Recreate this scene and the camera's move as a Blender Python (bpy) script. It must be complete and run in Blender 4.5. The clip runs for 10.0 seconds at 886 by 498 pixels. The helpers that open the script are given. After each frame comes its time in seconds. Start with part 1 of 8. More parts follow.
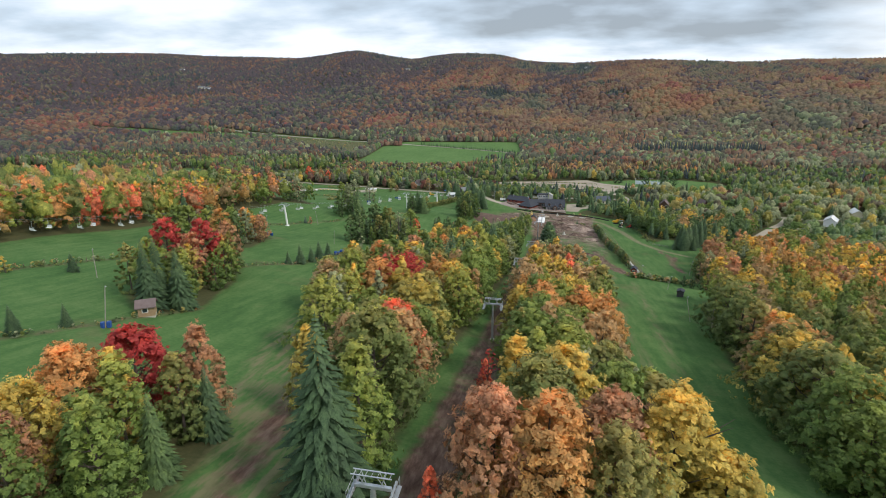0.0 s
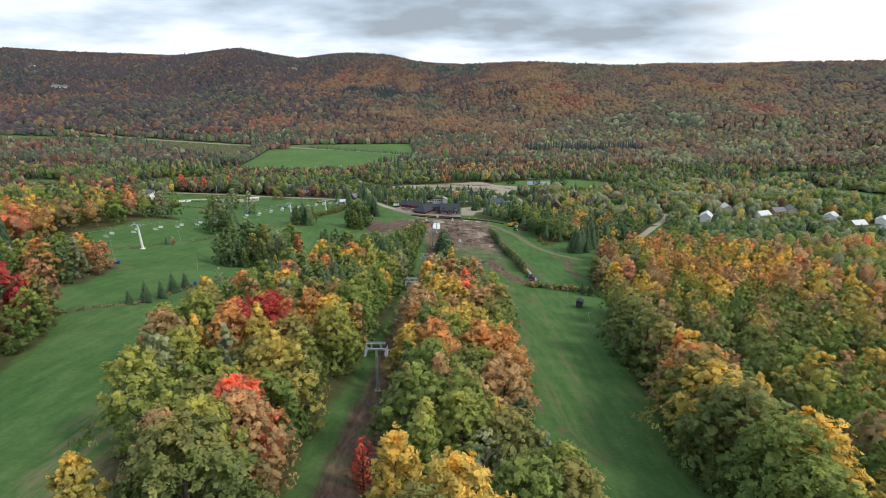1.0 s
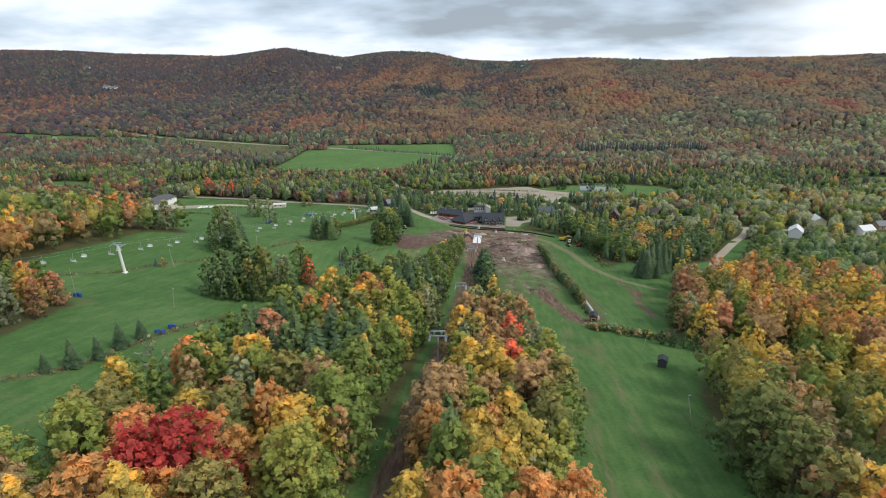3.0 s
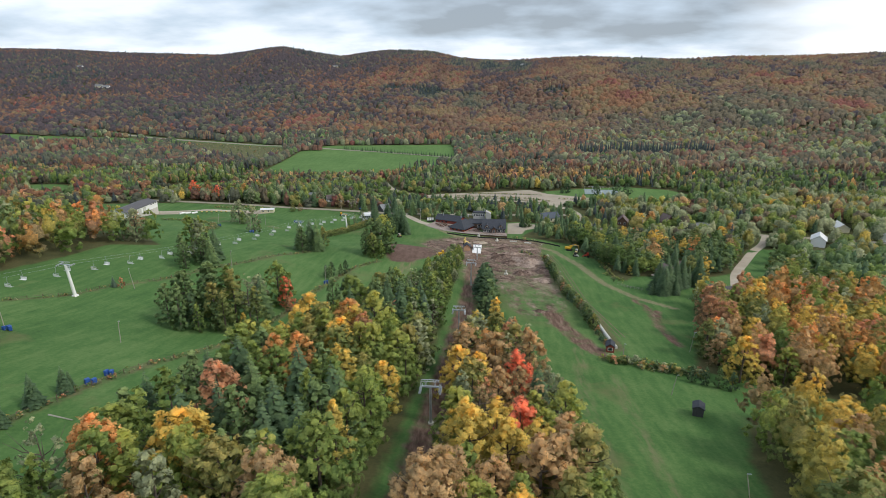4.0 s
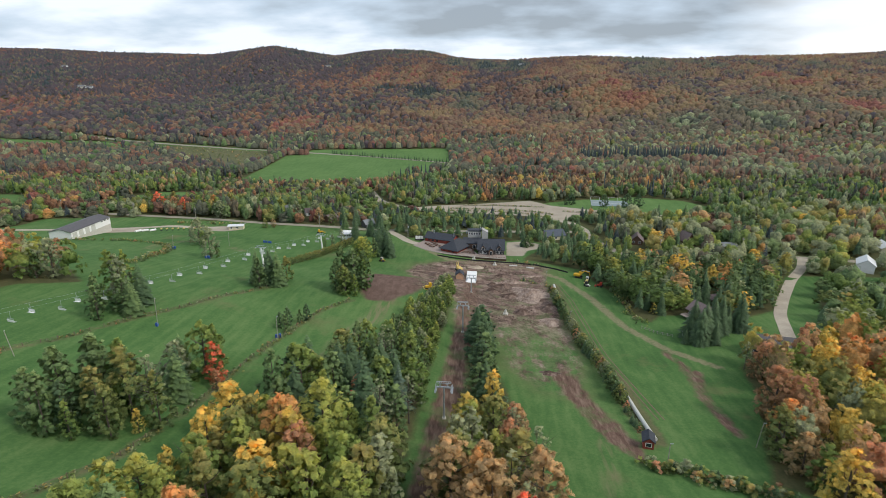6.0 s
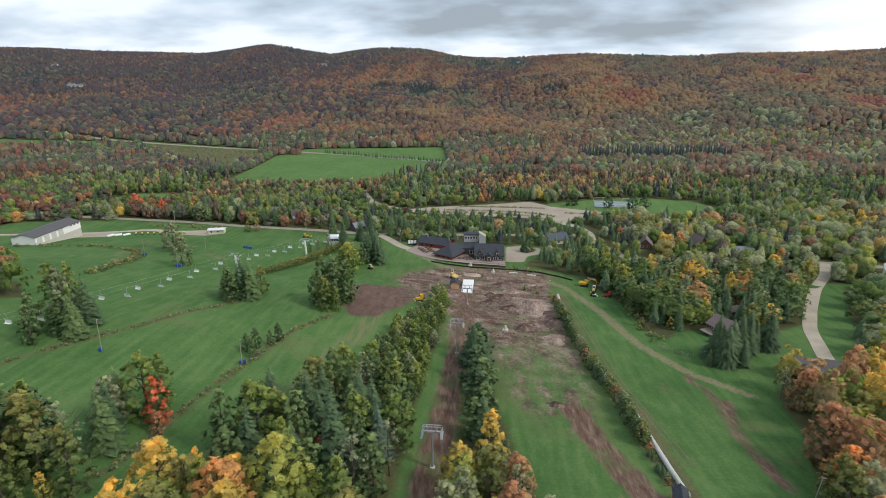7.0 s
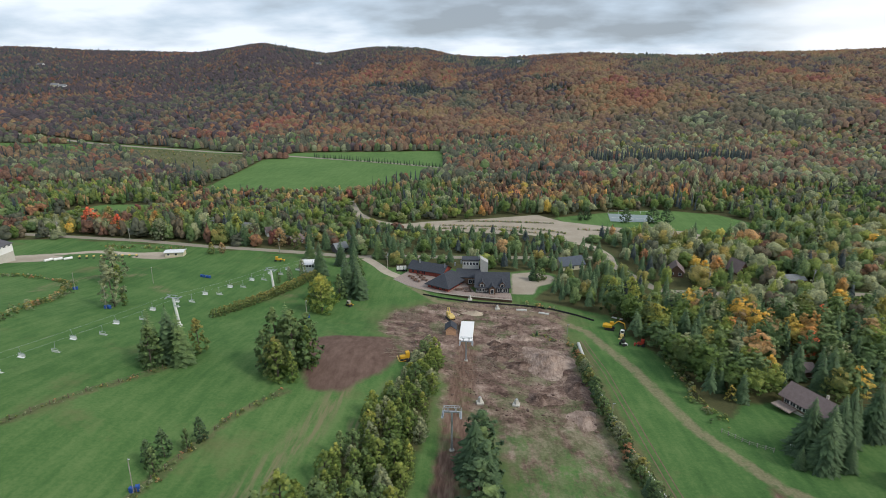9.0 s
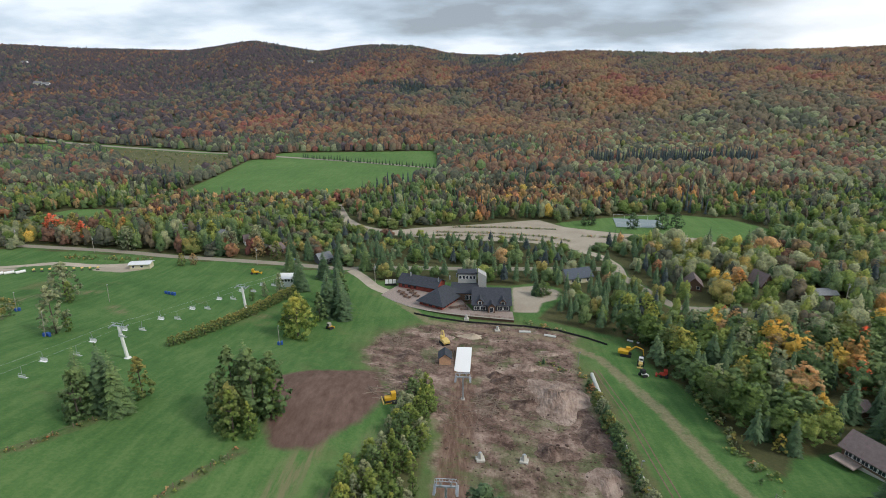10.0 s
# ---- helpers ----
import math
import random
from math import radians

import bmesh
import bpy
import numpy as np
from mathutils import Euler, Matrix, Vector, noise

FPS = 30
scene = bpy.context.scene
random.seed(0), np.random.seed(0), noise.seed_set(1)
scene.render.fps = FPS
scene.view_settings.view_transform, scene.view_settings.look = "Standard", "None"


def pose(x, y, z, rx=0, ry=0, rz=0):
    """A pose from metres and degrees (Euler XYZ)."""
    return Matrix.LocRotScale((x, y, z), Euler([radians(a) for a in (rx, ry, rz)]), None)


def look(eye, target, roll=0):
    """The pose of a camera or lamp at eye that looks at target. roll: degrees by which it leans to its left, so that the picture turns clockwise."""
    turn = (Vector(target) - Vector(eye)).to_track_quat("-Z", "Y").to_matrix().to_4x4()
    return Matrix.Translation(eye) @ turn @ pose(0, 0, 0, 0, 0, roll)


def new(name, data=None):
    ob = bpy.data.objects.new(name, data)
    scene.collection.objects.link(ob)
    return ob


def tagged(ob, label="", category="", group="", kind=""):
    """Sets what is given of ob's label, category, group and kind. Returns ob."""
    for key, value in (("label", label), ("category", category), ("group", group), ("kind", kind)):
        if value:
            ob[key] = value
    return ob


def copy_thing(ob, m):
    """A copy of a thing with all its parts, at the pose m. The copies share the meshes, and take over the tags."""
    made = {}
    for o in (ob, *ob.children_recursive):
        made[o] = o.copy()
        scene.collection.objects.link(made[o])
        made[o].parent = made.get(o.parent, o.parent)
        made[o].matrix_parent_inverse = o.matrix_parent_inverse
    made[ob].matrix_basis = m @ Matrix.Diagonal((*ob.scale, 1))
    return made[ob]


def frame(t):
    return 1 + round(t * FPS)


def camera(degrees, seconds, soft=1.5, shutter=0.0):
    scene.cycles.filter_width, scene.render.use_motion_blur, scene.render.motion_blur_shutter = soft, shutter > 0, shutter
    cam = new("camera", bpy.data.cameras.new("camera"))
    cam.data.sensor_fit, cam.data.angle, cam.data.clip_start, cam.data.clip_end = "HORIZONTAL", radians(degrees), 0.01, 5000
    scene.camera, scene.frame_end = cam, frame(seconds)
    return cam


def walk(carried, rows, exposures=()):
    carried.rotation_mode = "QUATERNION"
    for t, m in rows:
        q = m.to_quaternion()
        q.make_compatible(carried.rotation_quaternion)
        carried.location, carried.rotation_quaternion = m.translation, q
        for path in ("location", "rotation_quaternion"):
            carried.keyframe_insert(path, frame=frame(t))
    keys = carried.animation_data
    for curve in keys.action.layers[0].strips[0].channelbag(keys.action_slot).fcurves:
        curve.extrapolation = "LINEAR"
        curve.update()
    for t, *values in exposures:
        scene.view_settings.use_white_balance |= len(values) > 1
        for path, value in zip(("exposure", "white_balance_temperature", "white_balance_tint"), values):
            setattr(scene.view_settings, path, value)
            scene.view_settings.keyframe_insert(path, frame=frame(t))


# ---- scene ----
cam = camera(77.5, 10.0, soft=0.9)

PATH = [
    (0, (-1.95, -3.12, 112.30), (-19.24, 90.46, 81.60), -0.30),
    (0.1, (-1.71, -0.96, 112.27), (-26.12, 91.11, 81.82), 0.20),
    (0.2, (-1.46, 1.27, 112.27), (-14.60, 95.54, 81.60), 0.11),
    (0.3, (-1.27, 3.50, 112.26), (4.58, 98.49, 81.57), 0.40),
    (0.5, (-1.03, 8.12, 112.33), (4.21, 103.17, 81.69), 0.40),
    (1, (0.18, 19.90, 112.06), (0.83, 115.08, 81.40), 0.30),
    (1.2, (0.87, 24.15, 111.50), (4.80, 119.29, 80.97), 0.13),
    (1.4, (1.46, 28.43, 110.96), (10.01, 123.17, 80.11), 0.10),
    (1.5, (1.44, 30.68, 110.90), (2.74, 125.81, 80.09), -0.10),
    (1.7, (2.01, 35.73, 110.90), (-4.67, 130.66, 80.16), -0.04),
    (2, (2.78, 43.38, 110.92), (-4.87, 138.18, 80.02), -0.20),
    (2.2, (2.64, 48.55, 110.44), (-4.89, 143.47, 79.88), -0.22),
    (3.5, (1.44, 82.86, 106.67), (-5.76, 177.69, 75.76), -0.30),
    (4, (1.08, 96.01, 106.22), (-6.02, 190.84, 75.31), -0.30),
    (4.5, (0.91, 108.77, 105.92), (-6.09, 203.62, 75.02), -0.40),
    (5, (1.18, 121.36, 105.68), (-5.72, 216.20, 74.74), -0.30),
    (5.5, (1.68, 133.75, 105.43), (-5.07, 228.58, 74.44), -0.30),
    (6, (2.11, 145.71, 105.13), (-4.59, 240.59, 74.27), -0.30),
    (7.5, (2.85, 182.19, 99.01), (-3.41, 277.07, 68.05), -0.40),
    (8, (2.63, 194.89, 98.63), (-3.62, 289.79, 67.73), -0.30),
    (8.5, (2.09, 207.70, 98.62), (-4.16, 302.63, 67.81), -0.30),
    (9, (1.65, 221.09, 98.71), (-4.60, 315.99, 67.81), -0.40),
    (9.5, (0.96, 235.06, 98.24), (-5.14, 329.98, 67.38), -0.30),
    (10, (0.62, 248.79, 95.78), (-4.73, 343.70, 64.73), -0.40),
]
walk(cam, [(t, look(eye, target, roll)) for t, eye, target, roll in PATH], exposures=((0.0, 0.02), (3.5, 0.0), (6.0, -0.03), (8.0, -0.07), (10.0, -0.09)))

# ---- world, sun and exposure ----
scene.view_settings.exposure = 0.0
SUN_TURN, SUN_UP = radians(112), radians(43)  # from the east and a little behind, clockwise from north


def sky_world():
    w = bpy.data.worlds.new("overcast_sky")
    scene.world = w
    w.use_nodes = True
    nt = w.node_tree
    n, link = nt.nodes, nt.links
    n.clear()
    out, bg = n.new("ShaderNodeOutputWorld"), n.new("ShaderNodeBackground")
    sky = n.new("ShaderNodeTexSky")
    sky.sky_type, sky.sun_disc = "NISHITA", False
    sky.sun_elevation, sky.sun_rotation = SUN_UP, SUN_TURN
    dim = n.new("ShaderNodeVectorMath")
    dim.operation = "SCALE"
    dim.inputs["Scale"].default_value = 0.10
    link.new(sky.outputs[0], dim.inputs[0])
    # a layer of cloud seen in perspective: the direction spread over a flat sheet
    co, sep = n.new("ShaderNodeTexCoord"), n.new("ShaderNodeSeparateXYZ")
    link.new(co.outputs["Generated"], sep.inputs[0])

    def math(op, a, b=None):
        m = n.new("ShaderNodeMath")
        m.operation = op
        for s, v in zip(m.inputs, (a, b)):
            if v is None:
                continue
            if isinstance(v, (int, float)):
                s.default_value = v
            else:
                link.new(v, s)
        return m.outputs[0]

    z = math("ADD", math("MAXIMUM", sep.outputs[2], 0.0), 0.22)
    flat = n.new("ShaderNodeCombineXYZ")
    link.new(math("DIVIDE", sep.outputs[0], z), flat.inputs[0])
    link.new(math("DIVIDE", sep.outputs[1], z), flat.inputs[1])

    def cloud(scale, detail, shift, rough=0.55):
        mp, t = n.new("ShaderNodeMapping"), n.new("ShaderNodeTexNoise")
        mp.inputs["Location"].default_value = shift
        mp.inputs["Scale"].default_value = (0.9, 1.0, 1.0)
        link.new(flat.outputs[0], mp.inputs[0])
        t.inputs["Scale"].default_value, t.inputs["Detail"].default_value, t.inputs["Roughness"].default_value = scale, detail, rough
        t.inputs["Distortion"].default_value = 0.0
        link.new(mp.outputs[0], t.inputs["Vector"])
        return t.outputs["Fac"]

    big, small = cloud(0.9, 3, (3.1, 4.7, 0), 0.5), cloud(2.6, 6, (8.2, 1.4, 0), 0.5)
    dens = math("ADD", math("MULTIPLY", big, 0.62), math("MULTIPLY", small, 0.38))
    # heavier cloud ahead, thinner low over the hills
    off = math("SUBTRACT", sep.outputs[0], 0.16)
    heavy = math("POWER", 2.718, math("MULTIPLY", math("MULTIPLY", off, off), -11.0))
    high = math("MINIMUM", math("MAXIMUM", math("MULTIPLY", math("SUBTRACT", sep.outputs[2], 0.035), 2.2), 0.0), 0.13)
    dens = math("ADD", dens, math("MULTIPLY", heavy, high))
    low = math("MULTIPLY", math("MAXIMUM", math("SUBTRACT", 0.055, sep.outputs[2]), 0.0), 3.0)
    dens = math("SUBTRACT", dens, low)
    ramp = n.new("ShaderNodeValToRGB")
    link.new(dens, ramp.inputs[0])
    e = ramp.color_ramp.elements
    e[0].position, e[0].color = 0.40, (0.96, 1.04, 1.15, 1)
    e[1].position, e[1].color = 0.64, (0.36, 0.42, 0.49, 1)
    m = e.new(0.52)
    m.color = (0.60, 0.72, 0.86, 1)
    # the bright gap towards the east, low over the hills
    gap = math("MULTIPLY", math("SUBTRACT", sep.outputs[0], 0.36), 4.0)
    gap = math("MINIMUM", math("MAXIMUM", gap, 0.0), 0.9)
    mix = n.new("ShaderNodeMix")
    mix.data_type = "RGBA"
    link.new(gap, mix.inputs[0])
    link.new(ramp.outputs[0], mix.inputs[6])
    mix.inputs[7].default_value = (1.15, 1.15, 1.15, 1)
    thin = n.new("ShaderNodeMix")
    thin.data_type = "RGBA"
    thin.inputs[0].default_value = 0.9
    link.new(dim.outputs[0], thin.inputs[6])
    link.new(mix.outputs[2], thin.inputs[7])
    link.new(thin.outputs[2], bg.inputs[0])
    bg.inputs[1].default_value = 1.08
    link.new(bg.outputs[0], out.inputs[0])


sky_world()
sun = new("sun", bpy.data.lights.new("sun", "SUN"))
sun.data.energy, sun.data.angle, sun.data.color = 1.98, radians(13), (1.0, 0.95, 0.87)
sun.matrix_world = look((300 * math.sin(SUN_TURN), 300 * math.cos(SUN_TURN), 300 * math.tan(SUN_UP)), (0, 0, 0))


# ---- materials ----
def shader(name, rough=0.8, metal=0.0):
    m = bpy.data.materials.new(name)
    m.use_nodes = True
    nt = m.node_tree
    p = nt.nodes["Principled BSDF"]
    p.inputs["Roughness"].default_value, p.inputs["Metallic"].default_value = rough, metal
    p.inputs["Specular IOR Level"].default_value = 0.3
    return m, nt, p


def noise_node(nt, scale, detail=4, rough=0.55, stretch=(1, 1, 1), coords="Object"):
    co, mp, t = nt.nodes.new("ShaderNodeTexCoord"), nt.nodes.new("ShaderNodeMapping"), nt.nodes.new("ShaderNodeTexNoise")
    mp.inputs["Scale"].default_value = stretch
    nt.links.new(co.outputs[coords], mp.inputs[0])
    nt.links.new(mp.outputs[0], t.inputs["Vector"])
    t.inputs["Scale"].default_value, t.inputs["Detail"].default_value, t.inputs["Roughness"].default_value = scale, detail, rough
    return t.outputs["Fac"]


def ramp_node(nt, fac, stops):
    r = nt.nodes.new("ShaderNodeValToRGB")
    e = r.color_ramp.elements
    while len(e) < len(stops):
        e.new(0.5)
    for k, (at, c) in zip(e, stops):
        k.position, k.color = at, (*c, 1)
    nt.links.new(fac, r.inputs[0])
    return r.outputs[0]


def mix_node(nt, fac, a, b, kind="MIX"):
    m = nt.nodes.new("ShaderNodeMix")
    m.data_type, m.blend_type = "RGBA", kind
    for s, v in ((m.inputs[0], fac), (m.inputs[6], a), (m.inputs[7], b)):
        if isinstance(v, (int, float)):
            s.default_value = v
        elif isinstance(v, tuple):
            s.default_value = (*v, 1)
        else:
            nt.links.new(v, s)
    return m.outputs[2]


def math_node(nt, op, a, b=0.0, clamp=False):
    m = nt.nodes.new("ShaderNodeMath")
    m.operation, m.use_clamp = op, clamp
    for s, v in zip(m.inputs, (a, b)):
        if isinstance(v, (int, float)):
            s.default_value = v
        else:
            nt.links.new(v, s)
    return m.outputs[0]


def bump_to(nt, p, height, strength, distance):
    b = nt.nodes.new("ShaderNodeBump")
    b.inputs["Strength"].default_value, b.inputs["Distance"].default_value = strength, distance
    nt.links.new(height, b.inputs["Height"])
    nt.links.new(b.outputs[0], p.inputs["Normal"])


def attr_node(nt, key):
    a = nt.nodes.new("ShaderNodeAttribute")
    a.attribute_name = key
    return a.outputs["Fac"]


def leaf_material(name, stops, sheen=0.36, grain=8.0, ragged=0.46):
    """Foliage: every spray and tree takes its own place on the ramp, further along it the higher in the crown (autumn
    tops turn first, needles just get paler); sprays are ragged-edged and let some light through.
    """
    m, nt, p = shader(name, 0.7)
    geo, info = nt.nodes.new("ShaderNodeNewGeometry"), nt.nodes.new("ShaderNodeObjectInfo")
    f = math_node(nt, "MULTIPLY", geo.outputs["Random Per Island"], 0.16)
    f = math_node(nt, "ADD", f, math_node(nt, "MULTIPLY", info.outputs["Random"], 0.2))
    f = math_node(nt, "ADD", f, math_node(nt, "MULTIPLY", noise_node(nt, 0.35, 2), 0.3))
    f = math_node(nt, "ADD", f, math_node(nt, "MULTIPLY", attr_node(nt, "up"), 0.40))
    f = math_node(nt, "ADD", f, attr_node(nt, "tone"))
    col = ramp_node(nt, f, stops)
    fleck = noise_node(nt, grain, 2, 0.6)
    col = mix_node(nt, 1.0, col, ramp_node(nt, fleck, [(0.36, (0.78, 0.80, 0.82)), (0.5, (1.0, 1.0, 1.0)), (0.64, (1.28, 1.24, 1.15))]), "MULTIPLY")
    clump = noise_node(nt, grain * 0.11 if ragged else grain * 0.55, 3, 0.65)
    col = mix_node(nt, 1.0, col, ramp_node(nt, clump, [(0.34, (0.66, 0.70, 0.74)), (0.5, (1.0, 1.0, 1.0)), (0.66, (1.40, 1.34, 1.22))]), "MULTIPLY")
    nt.links.new(col, p.inputs["Base Color"])
    tr, mx = nt.nodes.new("ShaderNodeBsdfTranslucent"), nt.nodes.new("ShaderNodeMixShader")
    nt.links.new(col, tr.inputs["Color"])
    mx.inputs[0].default_value = sheen
    nt.links.new(p.outputs[0], mx.inputs[1])
    nt.links.new(tr.outputs[0], mx.inputs[2])
    leaf = mx.outputs[0]
    if ragged:
        # gaps between the leaves of a spray
        gap, cut = nt.nodes.new("ShaderNodeBsdfTransparent"), nt.nodes.new("ShaderNodeMixShader")
        nt.links.new(math_node(nt, "GREATER_THAN", fleck, ragged), cut.inputs[0])
        nt.links.new(gap.outputs[0], cut.inputs[1])
        nt.links.new(leaf, cut.inputs[2])
        leaf = cut.outputs[0]
    nt.links.new(leaf, nt.nodes["Material Output"].inputs[0])
    return m


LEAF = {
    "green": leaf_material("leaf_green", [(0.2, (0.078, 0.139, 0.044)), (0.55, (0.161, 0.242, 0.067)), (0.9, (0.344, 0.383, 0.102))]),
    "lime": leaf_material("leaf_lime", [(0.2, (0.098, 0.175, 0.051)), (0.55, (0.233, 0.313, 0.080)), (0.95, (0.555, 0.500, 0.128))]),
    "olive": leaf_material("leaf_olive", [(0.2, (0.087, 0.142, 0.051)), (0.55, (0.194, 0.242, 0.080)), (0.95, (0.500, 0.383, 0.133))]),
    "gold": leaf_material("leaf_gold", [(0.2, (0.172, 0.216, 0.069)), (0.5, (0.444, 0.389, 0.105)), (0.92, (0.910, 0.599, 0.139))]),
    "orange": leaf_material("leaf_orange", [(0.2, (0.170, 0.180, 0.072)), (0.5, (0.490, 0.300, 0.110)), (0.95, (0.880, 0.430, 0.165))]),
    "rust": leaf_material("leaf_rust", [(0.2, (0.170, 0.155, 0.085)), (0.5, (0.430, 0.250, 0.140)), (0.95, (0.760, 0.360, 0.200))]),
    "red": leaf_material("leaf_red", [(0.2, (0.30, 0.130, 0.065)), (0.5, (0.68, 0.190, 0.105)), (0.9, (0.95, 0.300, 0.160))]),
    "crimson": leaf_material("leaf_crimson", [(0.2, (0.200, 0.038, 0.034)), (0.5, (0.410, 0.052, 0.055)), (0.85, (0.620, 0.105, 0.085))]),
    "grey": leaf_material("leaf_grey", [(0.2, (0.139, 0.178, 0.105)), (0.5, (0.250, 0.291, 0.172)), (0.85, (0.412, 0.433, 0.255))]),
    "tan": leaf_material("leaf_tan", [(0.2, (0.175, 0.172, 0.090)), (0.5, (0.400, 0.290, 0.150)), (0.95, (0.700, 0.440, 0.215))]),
    # far leaves: muted and blued, distance haze mixed into the leaf colour
    "far_olive": leaf_material("leaf_hazed_olive", [(0.2, (0.100, 0.092, 0.066)), (0.8, (0.186, 0.154, 0.100))], 0.25, 0.7, 0),
    "far_green": leaf_material("leaf_hazed_green", [(0.2, (0.066, 0.078, 0.058)), (0.8, (0.118, 0.128, 0.088))], 0.25, 0.7, 0),
    "far_rust": leaf_material("leaf_hazed_rust", [(0.2, (0.108, 0.066, 0.05)), (0.8, (0.196, 0.108, 0.074))], 0.25, 0.7, 0),
    "far_orange": leaf_material("leaf_hazed_orange", [(0.2, (0.17, 0.096, 0.058)), (0.8, (0.31, 0.16, 0.086))], 0.25, 0.7, 0),
    "far_tan": leaf_material("leaf_hazed_tan", [(0.2, (0.138, 0.096, 0.070)), (0.8, (0.236, 0.152, 0.100))], 0.25, 0.7, 0),
    "far_gold": leaf_material("leaf_hazed_gold", [(0.2, (0.158, 0.122, 0.070)), (0.8, (0.275, 0.196, 0.104))], 0.25, 0.7, 0),
    "far_mauve": leaf_material("leaf_hazed_mauve", [(0.2, (0.060, 0.052, 0.060)), (0.8, (0.100, 0.078, 0.088))], 0.25, 0.7, 0),
    "far_red": leaf_material("leaf_hazed_red", [(0.2, (0.15, 0.066, 0.055)), (0.8, (0.27, 0.104, 0.08))], 0.25, 0.7, 0),
    "far_spruce": leaf_material("needle_hazed_green", [(0.2, (0.029, 0.044, 0.048)), (0.8, (0.056, 0.076, 0.078))], 0.1, 0.7, 0),
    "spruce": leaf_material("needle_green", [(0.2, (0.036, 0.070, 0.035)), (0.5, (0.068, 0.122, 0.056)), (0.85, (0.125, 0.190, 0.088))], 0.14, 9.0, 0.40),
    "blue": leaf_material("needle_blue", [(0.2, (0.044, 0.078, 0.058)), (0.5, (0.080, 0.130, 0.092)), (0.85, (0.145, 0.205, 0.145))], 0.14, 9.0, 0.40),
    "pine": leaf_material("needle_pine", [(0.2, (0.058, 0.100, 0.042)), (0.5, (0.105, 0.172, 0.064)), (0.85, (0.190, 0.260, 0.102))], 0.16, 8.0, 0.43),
}


def plain(name, base, rough=0.7, metal=0.0, vary=0.25, scale=3.0, bump=0.0, stretch=(1, 1, 1)):
    """A worn surface: the base colour with grain and stains at two scales."""
    m, nt, p = shader(name, rough, metal)
    a, b = noise_node(nt, scale, 5, 0.6, stretch), noise_node(nt, scale * 9, 3, 0.6, stretch)
    f = math_node(nt, "ADD", math_node(nt, "MULTIPLY", a, 0.65), math_node(nt, "MULTIPLY", b, 0.35))
    lo, hi = tuple(c * (1 - vary) for c in base), tuple(min(1, c * (1 + vary)) for c in base)
    nt.links.new(ramp_node(nt, f, [(0.3, lo), (0.7, hi)]), p.inputs["Base Color"])
    if bump:
        bump_to(nt, p, f, 0.6, bump)
    return m


BARK = plain("bark", (0.11, 0.09, 0.075), 0.9, vary=0.4, scale=2.5, bump=0.03)
STEEL = plain("galvanised_steel", (0.50, 0.53, 0.56), 0.45, 0.7, 0.15)
WHITE = plain("white_paint", (0.80, 0.80, 0.79), 0.5, 0.0, 0.06)
DARK_ROOF = plain("dark_shingle", (0.045, 0.05, 0.062), 0.75, 0.0, 0.35, 1.2, 0.03)
BROWN_ROOF = plain("brown_shingle", (0.17, 0.13, 0.125), 0.8, 0.0, 0.25, 1.2, 0.03)
GREY_ROOF = plain("grey_shingle", (0.20, 0.21, 0.22), 0.8, 0.0, 0.25, 1.2, 0.03)
PALE_ROOF = plain("white_tin_roof", (0.68, 0.69, 0.70), 0.5, 0.0, 0.1)
METAL_ROOF = plain("dark_metal_roof", (0.10, 0.095, 0.10), 0.6, 0.0, 0.2, 0.6)
RED_WALL = plain("dark_red_boards", (0.26, 0.06, 0.045), 0.75, 0.0, 0.3, 2.0)
DARK_WALL = plain("dark_grey_boards", (0.07, 0.07, 0.075), 0.75, 0.0, 0.3, 2.0)
TAN_WALL = plain("tan_boards", (0.36, 0.25, 0.15), 0.75, 0.0, 0.25, 2.0)
NEW_WOOD = plain("new_timber", (0.52, 0.32, 0.20), 0.7, 0.0, 0.25, 2.0)
BROWN_WALL = plain("brown_boards", (0.14, 0.085, 0.06), 0.75, 0.0, 0.3, 2.0)
CREAM_WALL = plain("cream_boards", (0.60, 0.56, 0.40), 0.7, 0.0, 0.12, 2.0)
DECK = plain("weathered_decking", (0.30, 0.24, 0.21), 0.8, 0.0, 0.3, 1.5)
STONE = plain("pale_stone", (0.42, 0.38, 0.33), 0.85, 0.0, 0.25, 1.5, 0.05)
POLE_WOOD = plain("grey_pole_wood", (0.34, 0.32, 0.27), 0.85, 0.0, 0.2, 2.0)
POST_WOOD = plain("fence_post_wood", (0.16, 0.12, 0.09), 0.9, 0.0, 0.3, 2.0)
YELLOW = plain("machine_yellow", (0.62, 0.36, 0.03), 0.5, 0.0, 0.15, 2.0)
PALE_YELLOW = plain("faded_machine_yellow", (0.60, 0.45, 0.16), 0.55, 0.0, 0.2, 2.0)
BLACK = plain("black_rubber", (0.03, 0.03, 0.032), 0.8, 0.0, 0.3)
RED_PAINT = plain("red_paint", (0.42, 0.05, 0.03), 0.5, 0.0, 0.15)
BLUE_PAD = plain("blue_vinyl", (0.03, 0.09, 0.32), 0.5, 0.0, 0.2)
PIPE_WHITE = plain("dull_white_pipe", (0.52, 0.52, 0.48), 0.55, 0.0, 0.12, 0.8)
CONCRETE = plain("pale_concrete", (0.50, 0.48, 0.43), 0.85, 0.0, 0.2, 1.0)
BRUSHWOOD = plain("brushwood", (0.22, 0.17, 0.135), 0.95, 0.0, 0.4, 1.0)
GRAVEL = plain("gravel", (0.40, 0.345, 0.275), 0.95, 0.0, 0.22, 0.12, 0.04)
